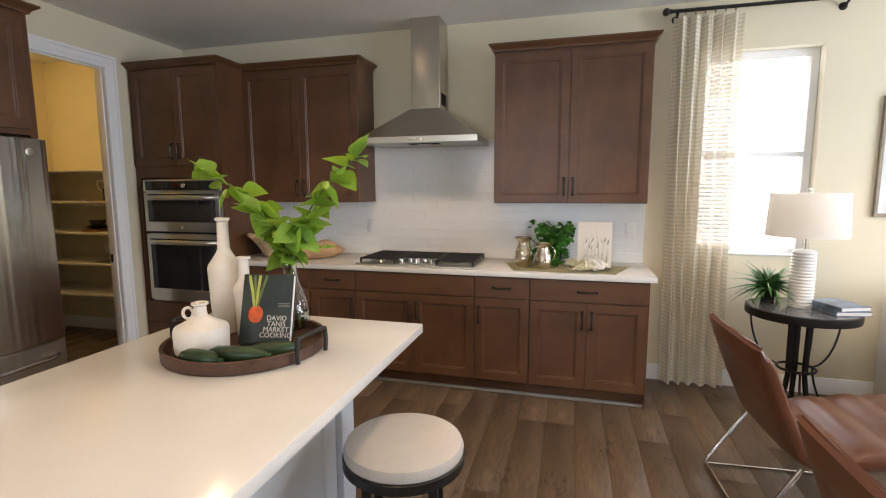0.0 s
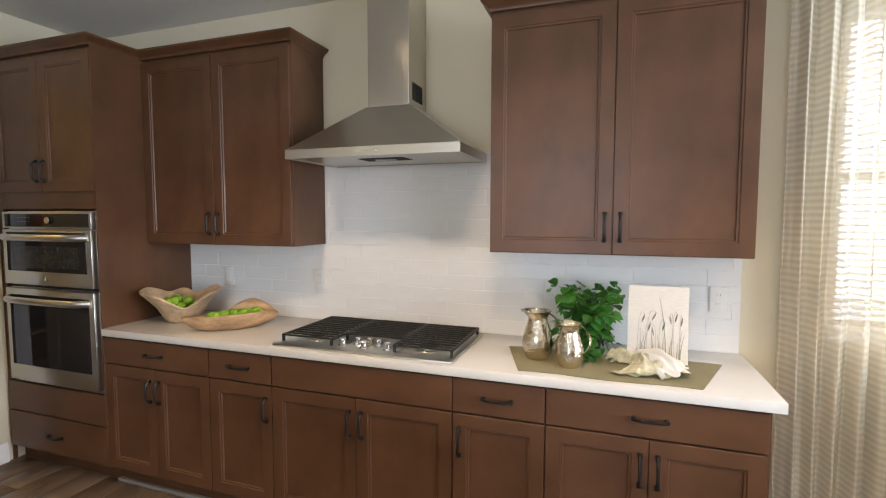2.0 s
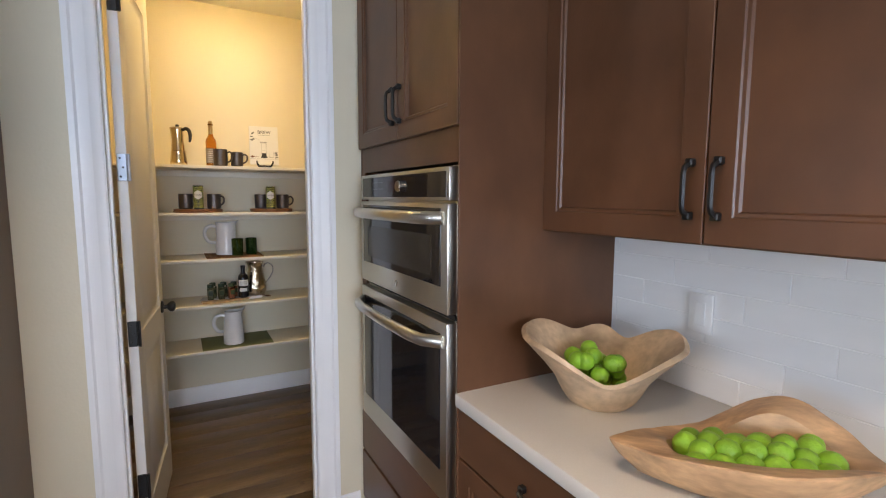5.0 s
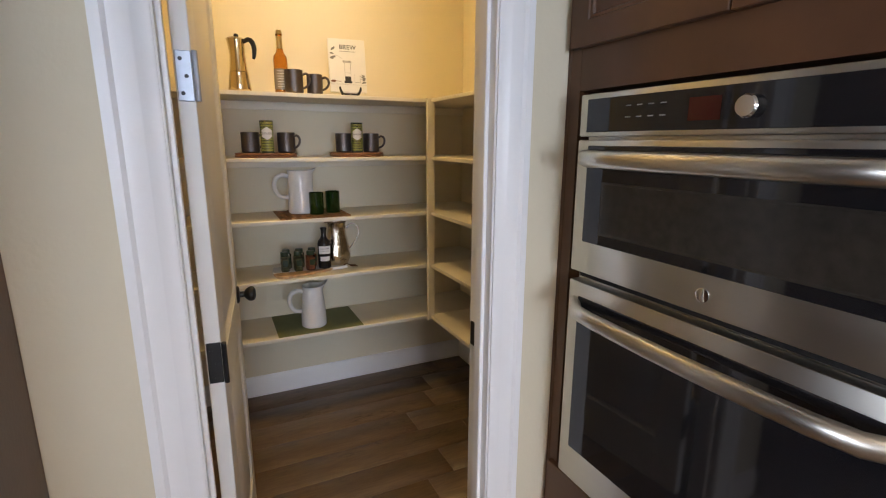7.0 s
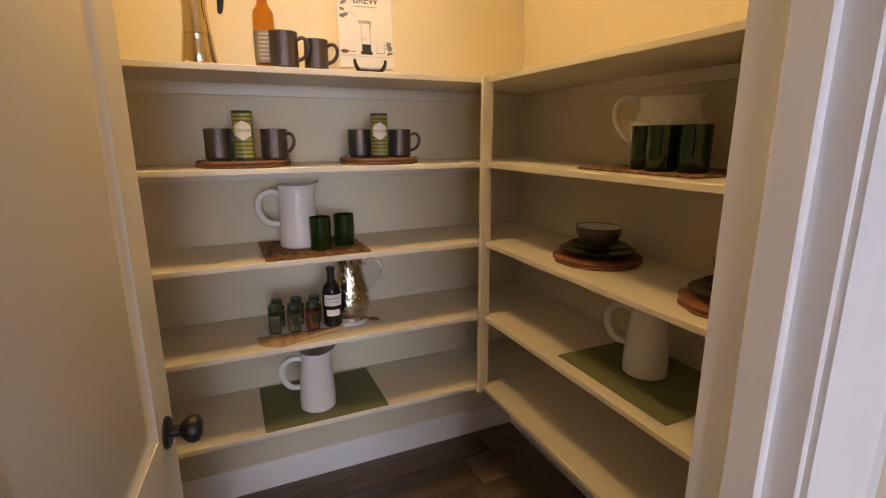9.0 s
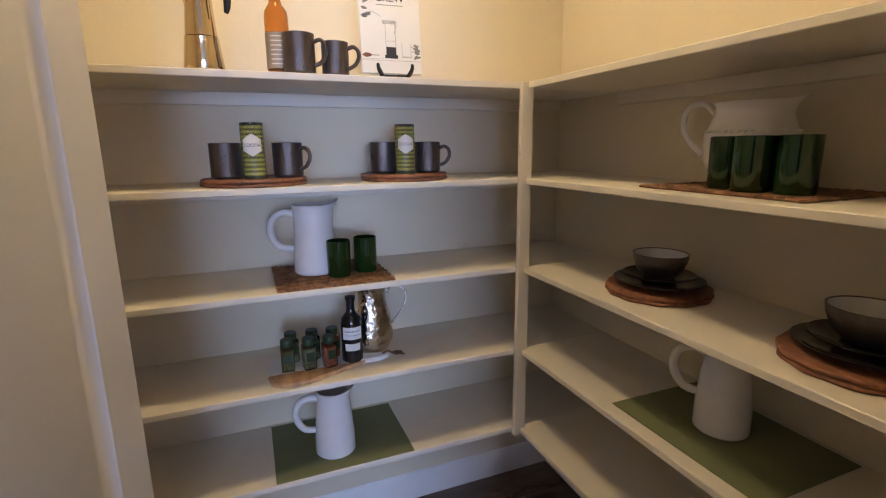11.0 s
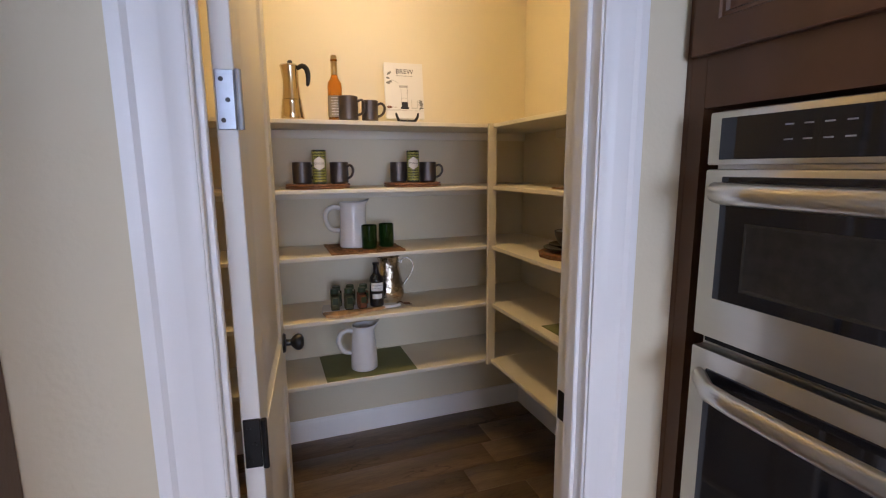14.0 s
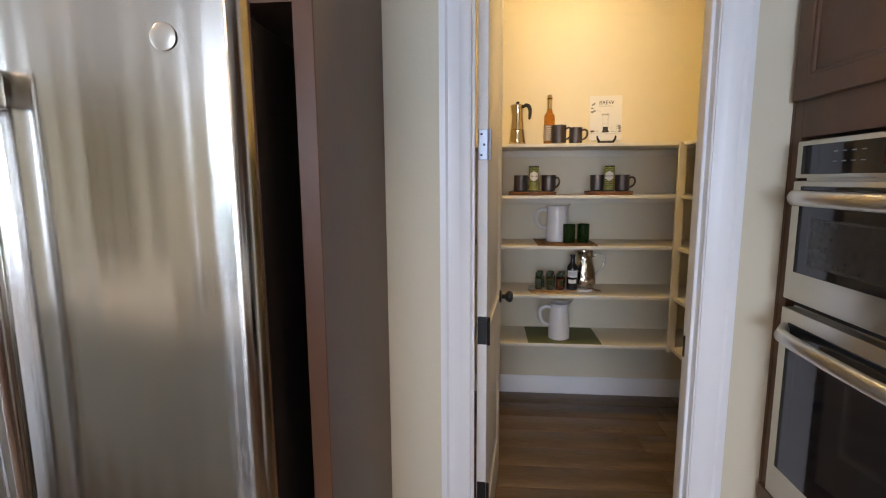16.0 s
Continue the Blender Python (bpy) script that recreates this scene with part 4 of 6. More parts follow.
for i in range(24):
    v = (-0.050, -0.016, 0.018, 0.052)[i % 4]
    u = -0.108 + 0.046 * (i // 4) + (0.020 if i % 2 else 0.0)
    high = 0.020 * (1 - abs(v) / 0.07) + rg.uniform(-0.004, 0.008)
    lime(DISHX + u * ca - v * sa, DISHY + u * sa + v * ca, 0.972 + high, 0.0262, i * 0.9 + 0.3)

# --- counter: runner, pitchers, ivy, art card, napkin ---
bm = bmesh.new()
NX, NY = 30, 12
grid = []
for i in range(NX + 1):
    col = []
    for j in range(NY + 1):
        u, v = i / NX, j / NY
        x = -0.40 + 0.80 * u + 0.11 * (0.5 - v) * (1 - u) - 0.13 * (0.5 - v) * u
        y = -0.180 + 0.36 * v + 0.008 * math.sin(9 * u)
        col.append((x, y, 0.0012 + 0.0018 * abs(noise.noise(Vector((u * 6, v * 3, 0))))))
    grid.append(col)
tops = [[bm.verts.new((x, y, z + 0.0022)) for x, y, z in c] for c in grid]
for i in range(NX):
    for j in range(NY):
        bm.faces.new((tops[i][j], tops[i + 1][j], tops[i + 1][j + 1], tops[i][j + 1]))
ext = bmesh.ops.extrude_face_region(bm, geom=bm.faces[:])
bmesh.ops.translate(bm, vec=(0, 0, -0.002), verts=[g for g in ext["geom"] if isinstance(g, bmesh.types.BMVert)])
bmesh.ops.recalc_face_normals(bm, faces=bm.faces)
single("table_runner", bm, LINEN, "olive green linen runner on the white counter", "table runner", 2.685, 3.590, 0.9152)


def silver_pitcher(x, y, s, turn, group="silver pitchers"):
    t = thing("silver_pitcher", x, y, 0.9185, turn, "hammered silver pitcher with a thin curled handle", "pitcher", group)
    prof = [(0, 0), (0.042, 0), (0.050, 0.004), (0.062, 0.03), (0.068, 0.065), (0.064, 0.105), (0.052, 0.145), (0.043, 0.170), (0.042, 0.185), (0.054, 0.207), (0.060, 0.214), (0.058, 0.216), (0.050, 0.207), (0.039, 0.186), (0.040, 0.168), (0.058, 0.10), (0.058, 0.03), (0.0, 0.01)]
    bm = lathe([(r * s, z * s) for r, z in prof], 36, False)
    for v in bm.verts:
        if v.co.z > 0.19 * s:
            k = (v.co.z - 0.19 * s) / (0.026 * s)
            if v.co.x < 0:
                v.co.x *= 1 + 0.30 * k * (abs(v.co.x) / (0.06 * s))
    part("body", bm, HAMMER, t)
    pts = [(0.045 * s + 0.055 * s * math.sin(math.pi * i / 14) ** 0.8, 0, (0.205 - 0.155 * i / 14) * s) for i in range(15)]
    part("handle", sweep(pts, 0.0035, 8), CHROME, t)


silver_pitcher(2.390, 3.610, 1.0, 20)
silver_pitcher(2.535, 3.530, 0.86, 15)

ivy = thing("ivy_plant", 2.600, 3.79, 0.918, label="dark green bushy ivy in a small dark pot", category="plant")
part("pot", lathe([(0, 0), (0.05, 0), (0.062, 0.09), (0.066, 0.095), (0.060, 0.095), (0.055, 0.08), (0, 0.08)], 24, False), BLACK, ivy)
shapes = [mesh_of("ivy_leaf", leaf_bm(l, w, 0.3, d, 0.10), IVY) for l, w, d in ((0.050, 0.054, 0.3), (0.044, 0.050, 0.5), (0.056, 0.056, 0.1))]
rg = random.Random(11)
for i in range(46):
    a = rg.uniform(0, 2 * math.pi)
    reach, up = rg.uniform(0.05, 0.19), rg.uniform(0.03, 0.235)
    ex, ey = reach * math.cos(a) * 1.15, min(reach * math.sin(a), 0.14)
    pts = [(ex * s, ey * s, 0.075 + up * math.sin(1.6 * s) - (0.12 * s * s if up < 0.12 else 0)) for s in (0, 0.25, 0.5, 0.75, 1.0)]
    part("vine", sweep(pts, 0.0016, 5), STEM, ivy)
    for k in range(7):
        s = 0.25 + 0.75 * k / 6
        p = Vector(pts[0]).lerp(Vector(pts[-1]), s)
        p.z = 0.075 + up * math.sin(1.6 * s) - (0.12 * s * s if up < 0.12 else 0)
        ob = new("leaf", shapes[rg.randrange(3)])
        ob.parent = ivy
        yy = p.y + rg.uniform(-0.03, 0.03)
        ob.matrix_basis = pose(p.x + rg.uniform(-0.035, 0.035), min(yy, 0.15), max(p.z + rg.uniform(-0.02, 0.02), 0.03), rg.uniform(-40, 40), rg.uniform(-30, 50), math.degrees(a) + rg.uniform(-90, 90)) @ Matrix.Scale(rg.uniform(0.75, 1.15), 4)

card = thing("art_card", 2.888, 3.735, 0.9195, -4, "white botanical art card with a grey plant sketch, leaning upright", "art card", rx=-9)
part("board", box(-0.122, 0.122, -0.004, 0.012, 0, 0.325, 0.001), PAPER, card)
rgc = random.Random(21)
for x, h, b in ((-0.082, 0.205, 0.030), (-0.050, 0.170, 0.022), (-0.046, 0.215, 0.040), (-0.004, 0.150, -0.016), (0.004, 0.175, 0.026), (0.058, 0.215, 0.020), (0.066, 0.205, -0.018), (0.088, 0.200, 0.010)):
    pts = [(x + b * 0.25 * (k / 8), -0.0044, 0.012 + (h - 0.016) * k / 8) for k in range(8)]
    pts += [(x + b * (0.3 + 0.7 * k / 4), -0.0044, h + 0.010 * math.sin(math.pi * k / 4) - 0.006) for k in range(1, 5)]
    part("sketched_stem", sweep(pts, [0.0011] * len(pts), 4), INKS, card)
    hx, hz = pts[-1][0], pts[-1][2]
    bud = [(hx - b * 0.1 * k, -0.0044, hz - 0.009 * k) for k in range(5)]
    part("sketched_flower", sweep(bud, [0.0012, 0.0030, 0.0040, 0.0030, 0.0010], 5), INKG if b > 0 else INKS, card)
for k in range(26):
    x = rgc.uniform(-0.090, 0.092)
    h, lean = rgc.uniform(0.05, 0.135), rgc.uniform(-0.022, 0.022)
    if k == 0:
        x, h, lean = 0.035, 0.270, -0.030
    pts = [(x + lean * (q / 5) ** 2, -0.0043, 0.010 + h * q / 5) for q in range(6)]
    part("sketched_blade", sweep(pts, [0.0022, 0.0026, 0.0024, 0.0018, 0.0012, 0.0004], 4), INKS if k % 3 else INKV, card)

nap = thing("cloth_napkin", 2.790, 3.645, 0.9195, -42, "crumpled cream napkin tied in a bunch on the runner", "napkin")


def pleated(reach, spread, lift, pleats, seed, neck=0.014, steps=18, rays=72):
    """A cloth gathered at the origin that fans out along +x in standing pleats, with a ragged hem."""
    bm = bmesh.new()
    rows = []
    for i in range(steps + 1):
        s = i / steps
        row = []
        for k in range(rays + 1):
            u = -1 + 2 * k / rays
            hem = 1 + 0.10 * math.sin(3.1 * u + seed) + 0.26 * noise.noise(Vector((3.5 * u, seed, 0)))
            a = radians(spread) * u * (0.35 + 0.65 * s ** 0.7)
            r = reach * s * hem
            fold = math.sin(pleats * u * math.pi + seed + 1.6 * noise.noise(Vector((2 * u, 2 * s, seed))))
            crease = noise.noise(Vector((5 * u, 5 * s, seed + 4)))
            arch = math.cos(u * math.pi / 2) ** 0.6
            z = (0.010 + 0.016 * arch + lift * arch * math.sin(math.pi * min(1, 0.16 + s * 0.78)) + 0.013 * fold * (0.3 + s) * arch + 0.026 * crease * s)
            y = neck * u * (1 - s) * 1.3 + r * math.sin(a) + 0.006 * math.cos(pleats * u * math.pi + seed) * s
            row.append(bm.verts.new((r * math.cos(a), y, max(0.0015, z * (1 - 0.42 * s ** 4)))))
        rows.append(row)
    for a, b in zip(rows, rows[1:]):
        for k in range(rays):
            bm.faces.new((a[k], a[k + 1], b[k + 1], b[k]))
    ext = bmesh.ops.extrude_face_region(bm, geom=bm.faces[:])
    for g in ext["geom"]:
        if isinstance(g, bmesh.types.BMVert):
            g.co.z = max(0.0003, g.co.z - 0.0012)
    bmesh.ops.recalc_face_normals(bm, faces=bm.faces)
    return bm


part("spread_cloth", pleated(0.195, 66, 0.046, 3.5, 1.0), NAPKIN, nap)
part("lining", moved(pleated(0.200, 30, 0.050, 2.2, 2.6), 0.006, 0, 0.009, pose(0, 0, 0, 0, 0, 6)), LINING, nap, "white inner side of the cloth")
part("under_fold", pleated(0.165, 80, 0.022, 5, 4.0), NAPKIN, nap)
part("gathered_end", moved(pleated(0.105, 30, 0.026, 3, 2.0, neck=0.02), 0, 0, 0, pose(0, 0, 0, 0, 0, 196)), NAPKIN, nap)
part("tie", sweep([(0.004 * math.sin(t * 3), 0.021 * math.cos(t), 0.021 + 0.020 * math.sin(t)) for t in [2 * math.pi * k / 16 for k in range(16)]], 0.005, 8, closed=True), NAPKIN, nap)

# --- island: tray with its things ---
IZ = 0.906
TXC, TYC, TR = 1.580, 1.535, 0.282
tray = thing("serving_tray", TXC, TYC, IZ, -8, "round dark walnut serving tray with black metal handles", "tray")
part("dish", lathe([(0, 0), (TR - 0.008, 0), (TR, 0.006), (TR + 0.003, 0.045), (TR - 0.001, 0.048), (TR - 0.012, 0.046), (TR - 0.016, 0.016), (0, 0.014)], 64, False), WALNUT, tray)
for s in (1, -1):
    pts = [(s * (TR + 0.012), -0.075, 0.008), (s * (TR + 0.013), -0.078, 0.05), (s * (TR + 0.013), -0.074, 0.082), (s * (TR + 0.013), -0.060, 0.094), (s * (TR + 0.013), 0.060, 0.094), (s * (TR + 0.013), 0.074, 0.082), (s * (TR + 0.013), 0.078, 0.05), (s * (TR + 0.012), 0.075, 0.008)]
    part("handle", sweep(pts, 0.0085, 6), BLACK, tray, "black iron strap handle")
TZ = IZ + 0.0142
bott = thing("ceramic_bottle", 1.390, 1.668, TZ, label="tall matte white stoneware bottle with a long neck", category="bottle")
part("body", lathe([(0, 0), (0.050, 0), (0.054, 0.006), (0.060, 0.15), (0.064, 0.262), (0.060, 0.276), (0.030, 0.322), (0.023, 0.340), (0.021, 0.445), (0.028, 0.452), (0.028, 0.461), (0.018, 0.462), (0.016, 0.44), (0.0, 0.43)], 36, False), MATTEW, bott)
b2 = thing("slim_ceramic_bottle", 1.496, 1.645, TZ, label="slender matte white stoneware bottle with a rimmed neck", category="bottle")
part("body", lathe([(0, 0), (0.033, 0), (0.036, 0.005), (0.043, 0.18), (0.043, 0.192), (0.024, 0.222), (0.020, 0.235), (0.019, 0.300), (0.027, 0.304), (0.026, 0.312), (0.016, 0.311), (0.014, 0.28), (0, 0.27)], 32, False), MATTEW, b2)
j = thing("ceramic_jug", 1.472, 1.432, TZ, 200, "squat matte white stoneware jug with a small ring handle", "jug")
part("body", lathe([(0, 0), (0.083, 0), (0.090, 0.008), (0.092, 0.080), (0.087, 0.094), (0.042, 0.118), (0.023, 0.132), (0.020, 0.165), (0.029, 0.172), (0.028, 0.178), (0.017, 0.176), (0.014, 0.15), (0, 0.14)], 40, False), MATTEW, j)
part("handle", sweep([(0.042 + 0.017 * math.cos(a), 0, 0.140 + 0.020 * math.sin(a)) for a in [2 * math.pi * k / 14 for k in range(14)]], 0.0055, 8, closed=True), MATTEW, j)

bk = thing("cookbook", 1.638, 1.548, TZ, 10, "dark green cookbook with an orange beet on the cover, standing upright", "book", rx=-17)
BW, BH = 0.195, 0.262
part("pages", box(-BW / 2 + 0.004, BW / 2 - 0.004, 0.003, 0.028, 0.004, BH - 0.004), PAPER, bk)
bm = box(-BW / 2, BW / 2, -0.0005, 0.003, 0, BH, 0.0008)
add_box(bm, -BW / 2, BW / 2, 0.028, 0.0315, 0, BH, 0.0008)
add_box(bm, -BW / 2, -BW / 2 + 0.003, 0.003, 0.028, 0, BH)
part("cover", bm, COVERD, bk)
bm = blob(bmesh.new(), -0.040, 0, 0.112, 0.030, 1.1, 10, 1)
for v in bm.verts:
    v.co.y = -0.0009 + v.co.y * 0.02
part("beet_picture", bm, ROOTRED, bk, "orange-red beet printed on the cover")
for i, (dx, w) in enumerate(((-0.022, 0.006), (-0.008, 0.005), (0.006, 0.006), (0.024, 0.005))):
    part("beet_stem", sweep([(-0.042 + dx * 0.2, -0.0012, 0.140), (-0.042 + dx * 0.7, -0.0012, 0.19), (-0.042 + dx * 1.5, -0.0012, BH - 0.004)], w, 5, flat=0.2), STEM if i % 2 else GREENM, bk)
for k, line in enumerate(("DAVID", "TANIS", "MARKET", "COOKING")):
    lettering(line, 0.026, INKW, bk, pose(0.043, -0.0012, 0.090 - 0.021 * k, 90))
bm = bmesh.new()
for k in range(3):
    add_box(bm, 0.045, 0.090, -0.0013, -0.0005, 0.140 + 0.006 * k, 0.1425 + 0.006 * k)
part("small_print", bm, INKG, bk)
rest_ = single("easel_stand", sweep([(-0.05, 0.02, 0.004), (-0.05, -0.045, 0.006), (-0.05, -0.052, 0.02), (-0.03, -0.052, 0.025), (0.03, -0.052, 0.025), (0.05, -0.052, 0.02), (0.05, -0.045, 0.006), (0.05, 0.02, 0.004)], 0.006, 6), BLACK, "small black easel under the cookbook", "easel", 1.641, 1.533, TZ, 10)
for x, y, rz, l in ((1.570, 1.306, -4, 0.15), (1.668, 1.366, 10, 0.20), (1.755, 1.432, 38, 0.17)):
    bm = lathe([(0, 0), (0.016, 0.004), (0.026, 0.03), (0.029, l * 0.55), (0.025, l * 0.85), (0.012, l * 0.97), (0.008, l), (0.009, l + 0.018), (0, l + 0.02)], 18, False, 0.05)
    single("squash", moved(bm, 0, 0, 0.028, pose(-l / 2, 0, 0, 0, 90, 0)), SQUASH, "glossy dark green summer squash lying on the tray", "vegetable", x, y, TZ, rz, group="squash on the tray")

vase = thing("glass_vase", 1.618, 1.772, TZ, label="clear glass teardrop vase with water and cut stems", category="vase")
part("glass", lathe([(0, 0), (0.046, 0), (0.058, 0.012), (0.068, 0.05), (0.066, 0.09), (0.050, 0.15), (0.030, 0.21), (0.024, 0.26), (0.026, 0.31), (0.034, 0.345), (0.0315, 0.345), (0.0235, 0.31), (0.0215, 0.26), (0.0275, 0.21), (0.0475, 0.15), (0.0635, 0.09), (0.0655, 0.05), (0.055, 0.014), (0, 0.008)], 40, False), CLEAR, vase)
vase.scale = (1.10, 1.10, 0.92)
part("water", lathe([(0, 0.0095), (0.053, 0.0155), (0.0625, 0.05), (0.0615, 0.078), (0, 0.078)], 32, False), WATER, vase)

br = thing("leafy_branches", 1.618, 1.772, TZ + 0.0155, label="fresh green leafy branches standing in the glass vase", category="plant")
lshape = [mesh_of("leaf", leaf_bm(l, w, 0.22, d), LEAF) for l, w, d in ((0.098, 0.094, 0.25), (0.088, 0.088, 0.45), (0.108, 0.086, 0.1), (0.070, 0.066, 0.35))]
rg = random.Random(21)
stems = [
    [(0.030, 0.0, 0.0), (0.005, 0.0, 0.16), (-0.005, 0.0, 0.31), (-0.09, -0.02, 0.43), (-0.18, -0.04, 0.54), (-0.255, -0.06, 0.59), (-0.30, -0.07, 0.61)],
    [(-0.025, 0.01, 0.0), (0.0, 0.0, 0.17), (0.010, 0.0, 0.31), (0.08, 0.0, 0.44), (0.16, 0.0, 0.55), (0.24, 0.0, 0.63), (0.305, 0.0, 0.675)],
    [(0.0, -0.028, 0.0), (0.0, 0.0, 0.17), (0.0, -0.005, 0.31), (-0.02, -0.05, 0.40), (-0.07, -0.08, 0.46)],
    [(0.01, 0.03, 0.0), (0.0, 0.004, 0.17), (0.005, 0.005, 0.31), (0.06, 0.04, 0.40), (0.10, 0.06, 0.49)],
    [(-0.01, 0.02, 0.0), (0.0, 0.0, 0.17), (-0.004, 0.004, 0.31), (-0.05, 0.03, 0.37), (-0.10, 0.05, 0.41)],
    [(0.015, -0.02, 0.0), (0.0, 0.0, 0.17), (0.004, -0.004, 0.31), (0.05, -0.03, 0.38), (0.08, -0.05, 0.41)],
]
for pts in stems:
    part("stem", sweep(pts, [0.0052] + [0.0042] * (len(pts) - 2) + [0.0018], 8), STEM, br)
    n = len(pts)
    for k in range(2, n):
        a, b = Vector(pts[k - 1]), Vector(pts[k])
        for q in range(5 if k > 2 else 3):
            s = rg.random()
            p = a.lerp(b, s) if k > 2 else a.lerp(b, 0.75 + 0.25 * s)
            ob = new("leaf", lshape[rg.randrange(4)])
            ob.parent = br
            yaw = rg.uniform(0, 360)
            ob.matrix_basis = pose(p.x, p.y, p.z, rg.uniform(-50, 50), rg.uniform(-45, 40), yaw) @ Matrix.Scale(rg.uniform(0.75, 1.15), 4)
    tip = Vector(pts[-1])
    for q in range(3):
        ob = new("leaf", lshape[2])
        ob.parent = br
        d = (Vector(pts[-1]) - Vector(pts[-2])).normalized()
        ob.matrix_basis = pose(tip.x, tip.y, tip.z, rg.uniform(-30, 30), -math.degrees(math.asin(d.z)) + rg.uniform(-30, 30), math.degrees(math.atan2(d.y, d.x)) + rg.uniform(-35, 35))
BUD = mat("yellow_green_fruit", (0.42, 0.52, 0.08), 0.45, var=0.2, scale=20)
for x, y, z in ((-0.22, -0.08, 0.54), (-0.15, -0.06, 0.49), (0.09, -0.05, 0.43), (0.04, -0.05, 0.37), (-0.02, -0.06, 0.38), (0.20, -0.04, 0.57)):
    part("fruit_bud", blob(bmesh.new(), x, y, z, 0.013, 1.35, 8, x), BUD, br)

# --- bar stool ---
st = thing("bar_stool", 2.195, 1.520, 0, 12, "round backless stool with a pale grey cushion and black frame", "stool")
part("cushion", lathe([(0, 0.60), (0.196, 0.60), (0.203, 0.606), (0.205, 0.622), (0.198, 0.640), (0.16, 0.651), (0.08, 0.655), (0, 0.656)], 56, False), SEATFAB, st)
part("seat_ring", lathe([(0.10, 0.565), (0.203, 0.565), (0.209, 0.569), (0.209, 0.600), (0.204, 0.604), (0.10, 0.604)], 56, False), BLACK, st)
for k in range(4):
    a = math.pi / 4 + k * math.pi / 2
    c, s = math.cos(a), math.sin(a)
    part("leg", sweep([(0.150 * c, 0.150 * s, 0.57), (0.175 * c, 0.175 * s, 0.0)], 0.021, 4), BLACK, st)
part("footrest_ring", sweep([(0.168 * math.cos(2 * math.pi * k / 28), 0.168 * math.sin(2 * math.pi * k / 28), 0.20) for k in range(28)], 0.009, 8, closed=True), BLACK, st)

# --- leather lounge chair: faces +x, back towards the camera's start ---
ch = thing("leather_chair", 3.52, 2.50, 0, 4, "cognac leather lounge chair on a chrome sled base", "chair", "lounge chairs")


def cushion(pts, width, thick, y0=0.0, channels=0):
    """A padded strip that follows pts in the xz plane, as wide as width along y."""
    bm = bmesh.new()
    dense = []
    for a, b in zip(pts, pts[1:]):
        for k in range(8):
            s = k / 8
            dense.append((a[0] + (b[0] - a[0]) * s, a[1] + (b[1] - a[1]) * s))
    dense.append(pts[-1])
    rows = []
    nseg = 12
    n = len(dense)
    for i, (x, z) in enumerate(dense):
        x2, z2 = dense[min(i + 1, n - 1)]
        x1, z1 = dense[max(i - 1, 0)]
        d = Vector((x2 - x1, 0, z2 - z1)).normalized()
        nor = Vector((-d.z, 0, d.x))
        t = thick * (0.35 + 0.65 * min(1, 5 * i / n, 5 * (n - 1 - i) / n))
        if channels:
            t *= 0.60 + 0.40 * abs(math.sin(math.pi * channels * i / (n - 1)))
        ring = []
        for k in range(2 * nseg):
            a = 2 * math.pi * k / (2 * nseg)
            cy, cn = math.cos(a), math.sin(a)
            yy = math.copysign(abs(cy) ** 0.40, cy) * width / 2
            nn = math.copysign(abs(cn) ** 0.70, cn) * t / 2
            ring.append(bm.verts.new((x + nor.x * nn, y0 + yy, z + nor.z * nn)))
        rows.append(ring)
    m = 2 * nseg
    for a, b in zip(rows, rows[1:]):
        for k in range(m):
            bm.faces.new((a[k], a[(k + 1) % m], b[(k + 1) % m], b[k]))
    bm.faces.new(rows[0][::-1]), bm.faces.new(rows[-1])
    bmesh.ops.recalc_face_normals(bm, faces=bm.faces)
    return bm


part("backrest", cushion([(-0.06, 0.835), (-0.01, 0.74), (0.05, 0.58), (0.13, 0.40), (0.20, 0.33)], 0.60, 0.085), LEATHER, ch)
part("seat", cushion([(0.18, 0.37), (0.36, 0.385), (0.58, 0.42), (0.76, 0.435), (0.82, 0.405)], 0.60, 0.12, 0, 5), LEATHER, ch, "channel-tufted leather seat")
for s in (-1, 1):
    part("sled_rail", sweep([(0.14, s * 0.27, 0.33), (0.05, s * 0.275, 0.18), (-0.035, s * 0.285, 0.03), (-0.02, s * 0.285, 0.011), (0.02, s * 0.285, 0.010), (0.60, s * 0.285, 0.010), (0.68, s * 0.285, 0.02), (0.70, s * 0.285, 0.06), (0.66, s * 0.285, 0.36)], 0.0105, 10), CHROME, ch, "chrome sled rail")
part("cross_bar", sweep([(-0.034, -0.285, 0.012), (-0.034, 0.285, 0.012)], 0.0105, 10), CHROME, ch)
part("seam_welt", sweep([(-0.052, y, 0.838 - 0.004 * math.cos(9 * y)) for y in [-0.28 + 0.56 * k / 12 for k in range(13)]], 0.005, 8), LEATHER, ch)
copy_thing(ch, pose(3.45, 1.31, 0, 0, 0, 2))

# --- round side table ---
TCX, TCY, TTZ = 4.15, 3.535, 0.735
tb = thing("side_table", TCX, TCY, 0, 20, "round side table, dark glossy top and curved iron legs", "table")
part("tabletop", lathe([(0, TTZ - 0.016), (0.296, TTZ - 0.016), (0.298, TTZ - 0.013), (0.298, TTZ - 0.003), (0.295, TTZ), (0, TTZ)], 64, False), TABLETOP, tb)
part("rim", lathe([(0.285, TTZ - 0.055), (0.304, TTZ - 0.055), (0.306, TTZ - 0.05), (0.306, TTZ - 0.006), (0.300, TTZ - 0.002), (0.298, TTZ - 0.016), (0.285, TTZ - 0.016)], 64, False), BLACK, tb)
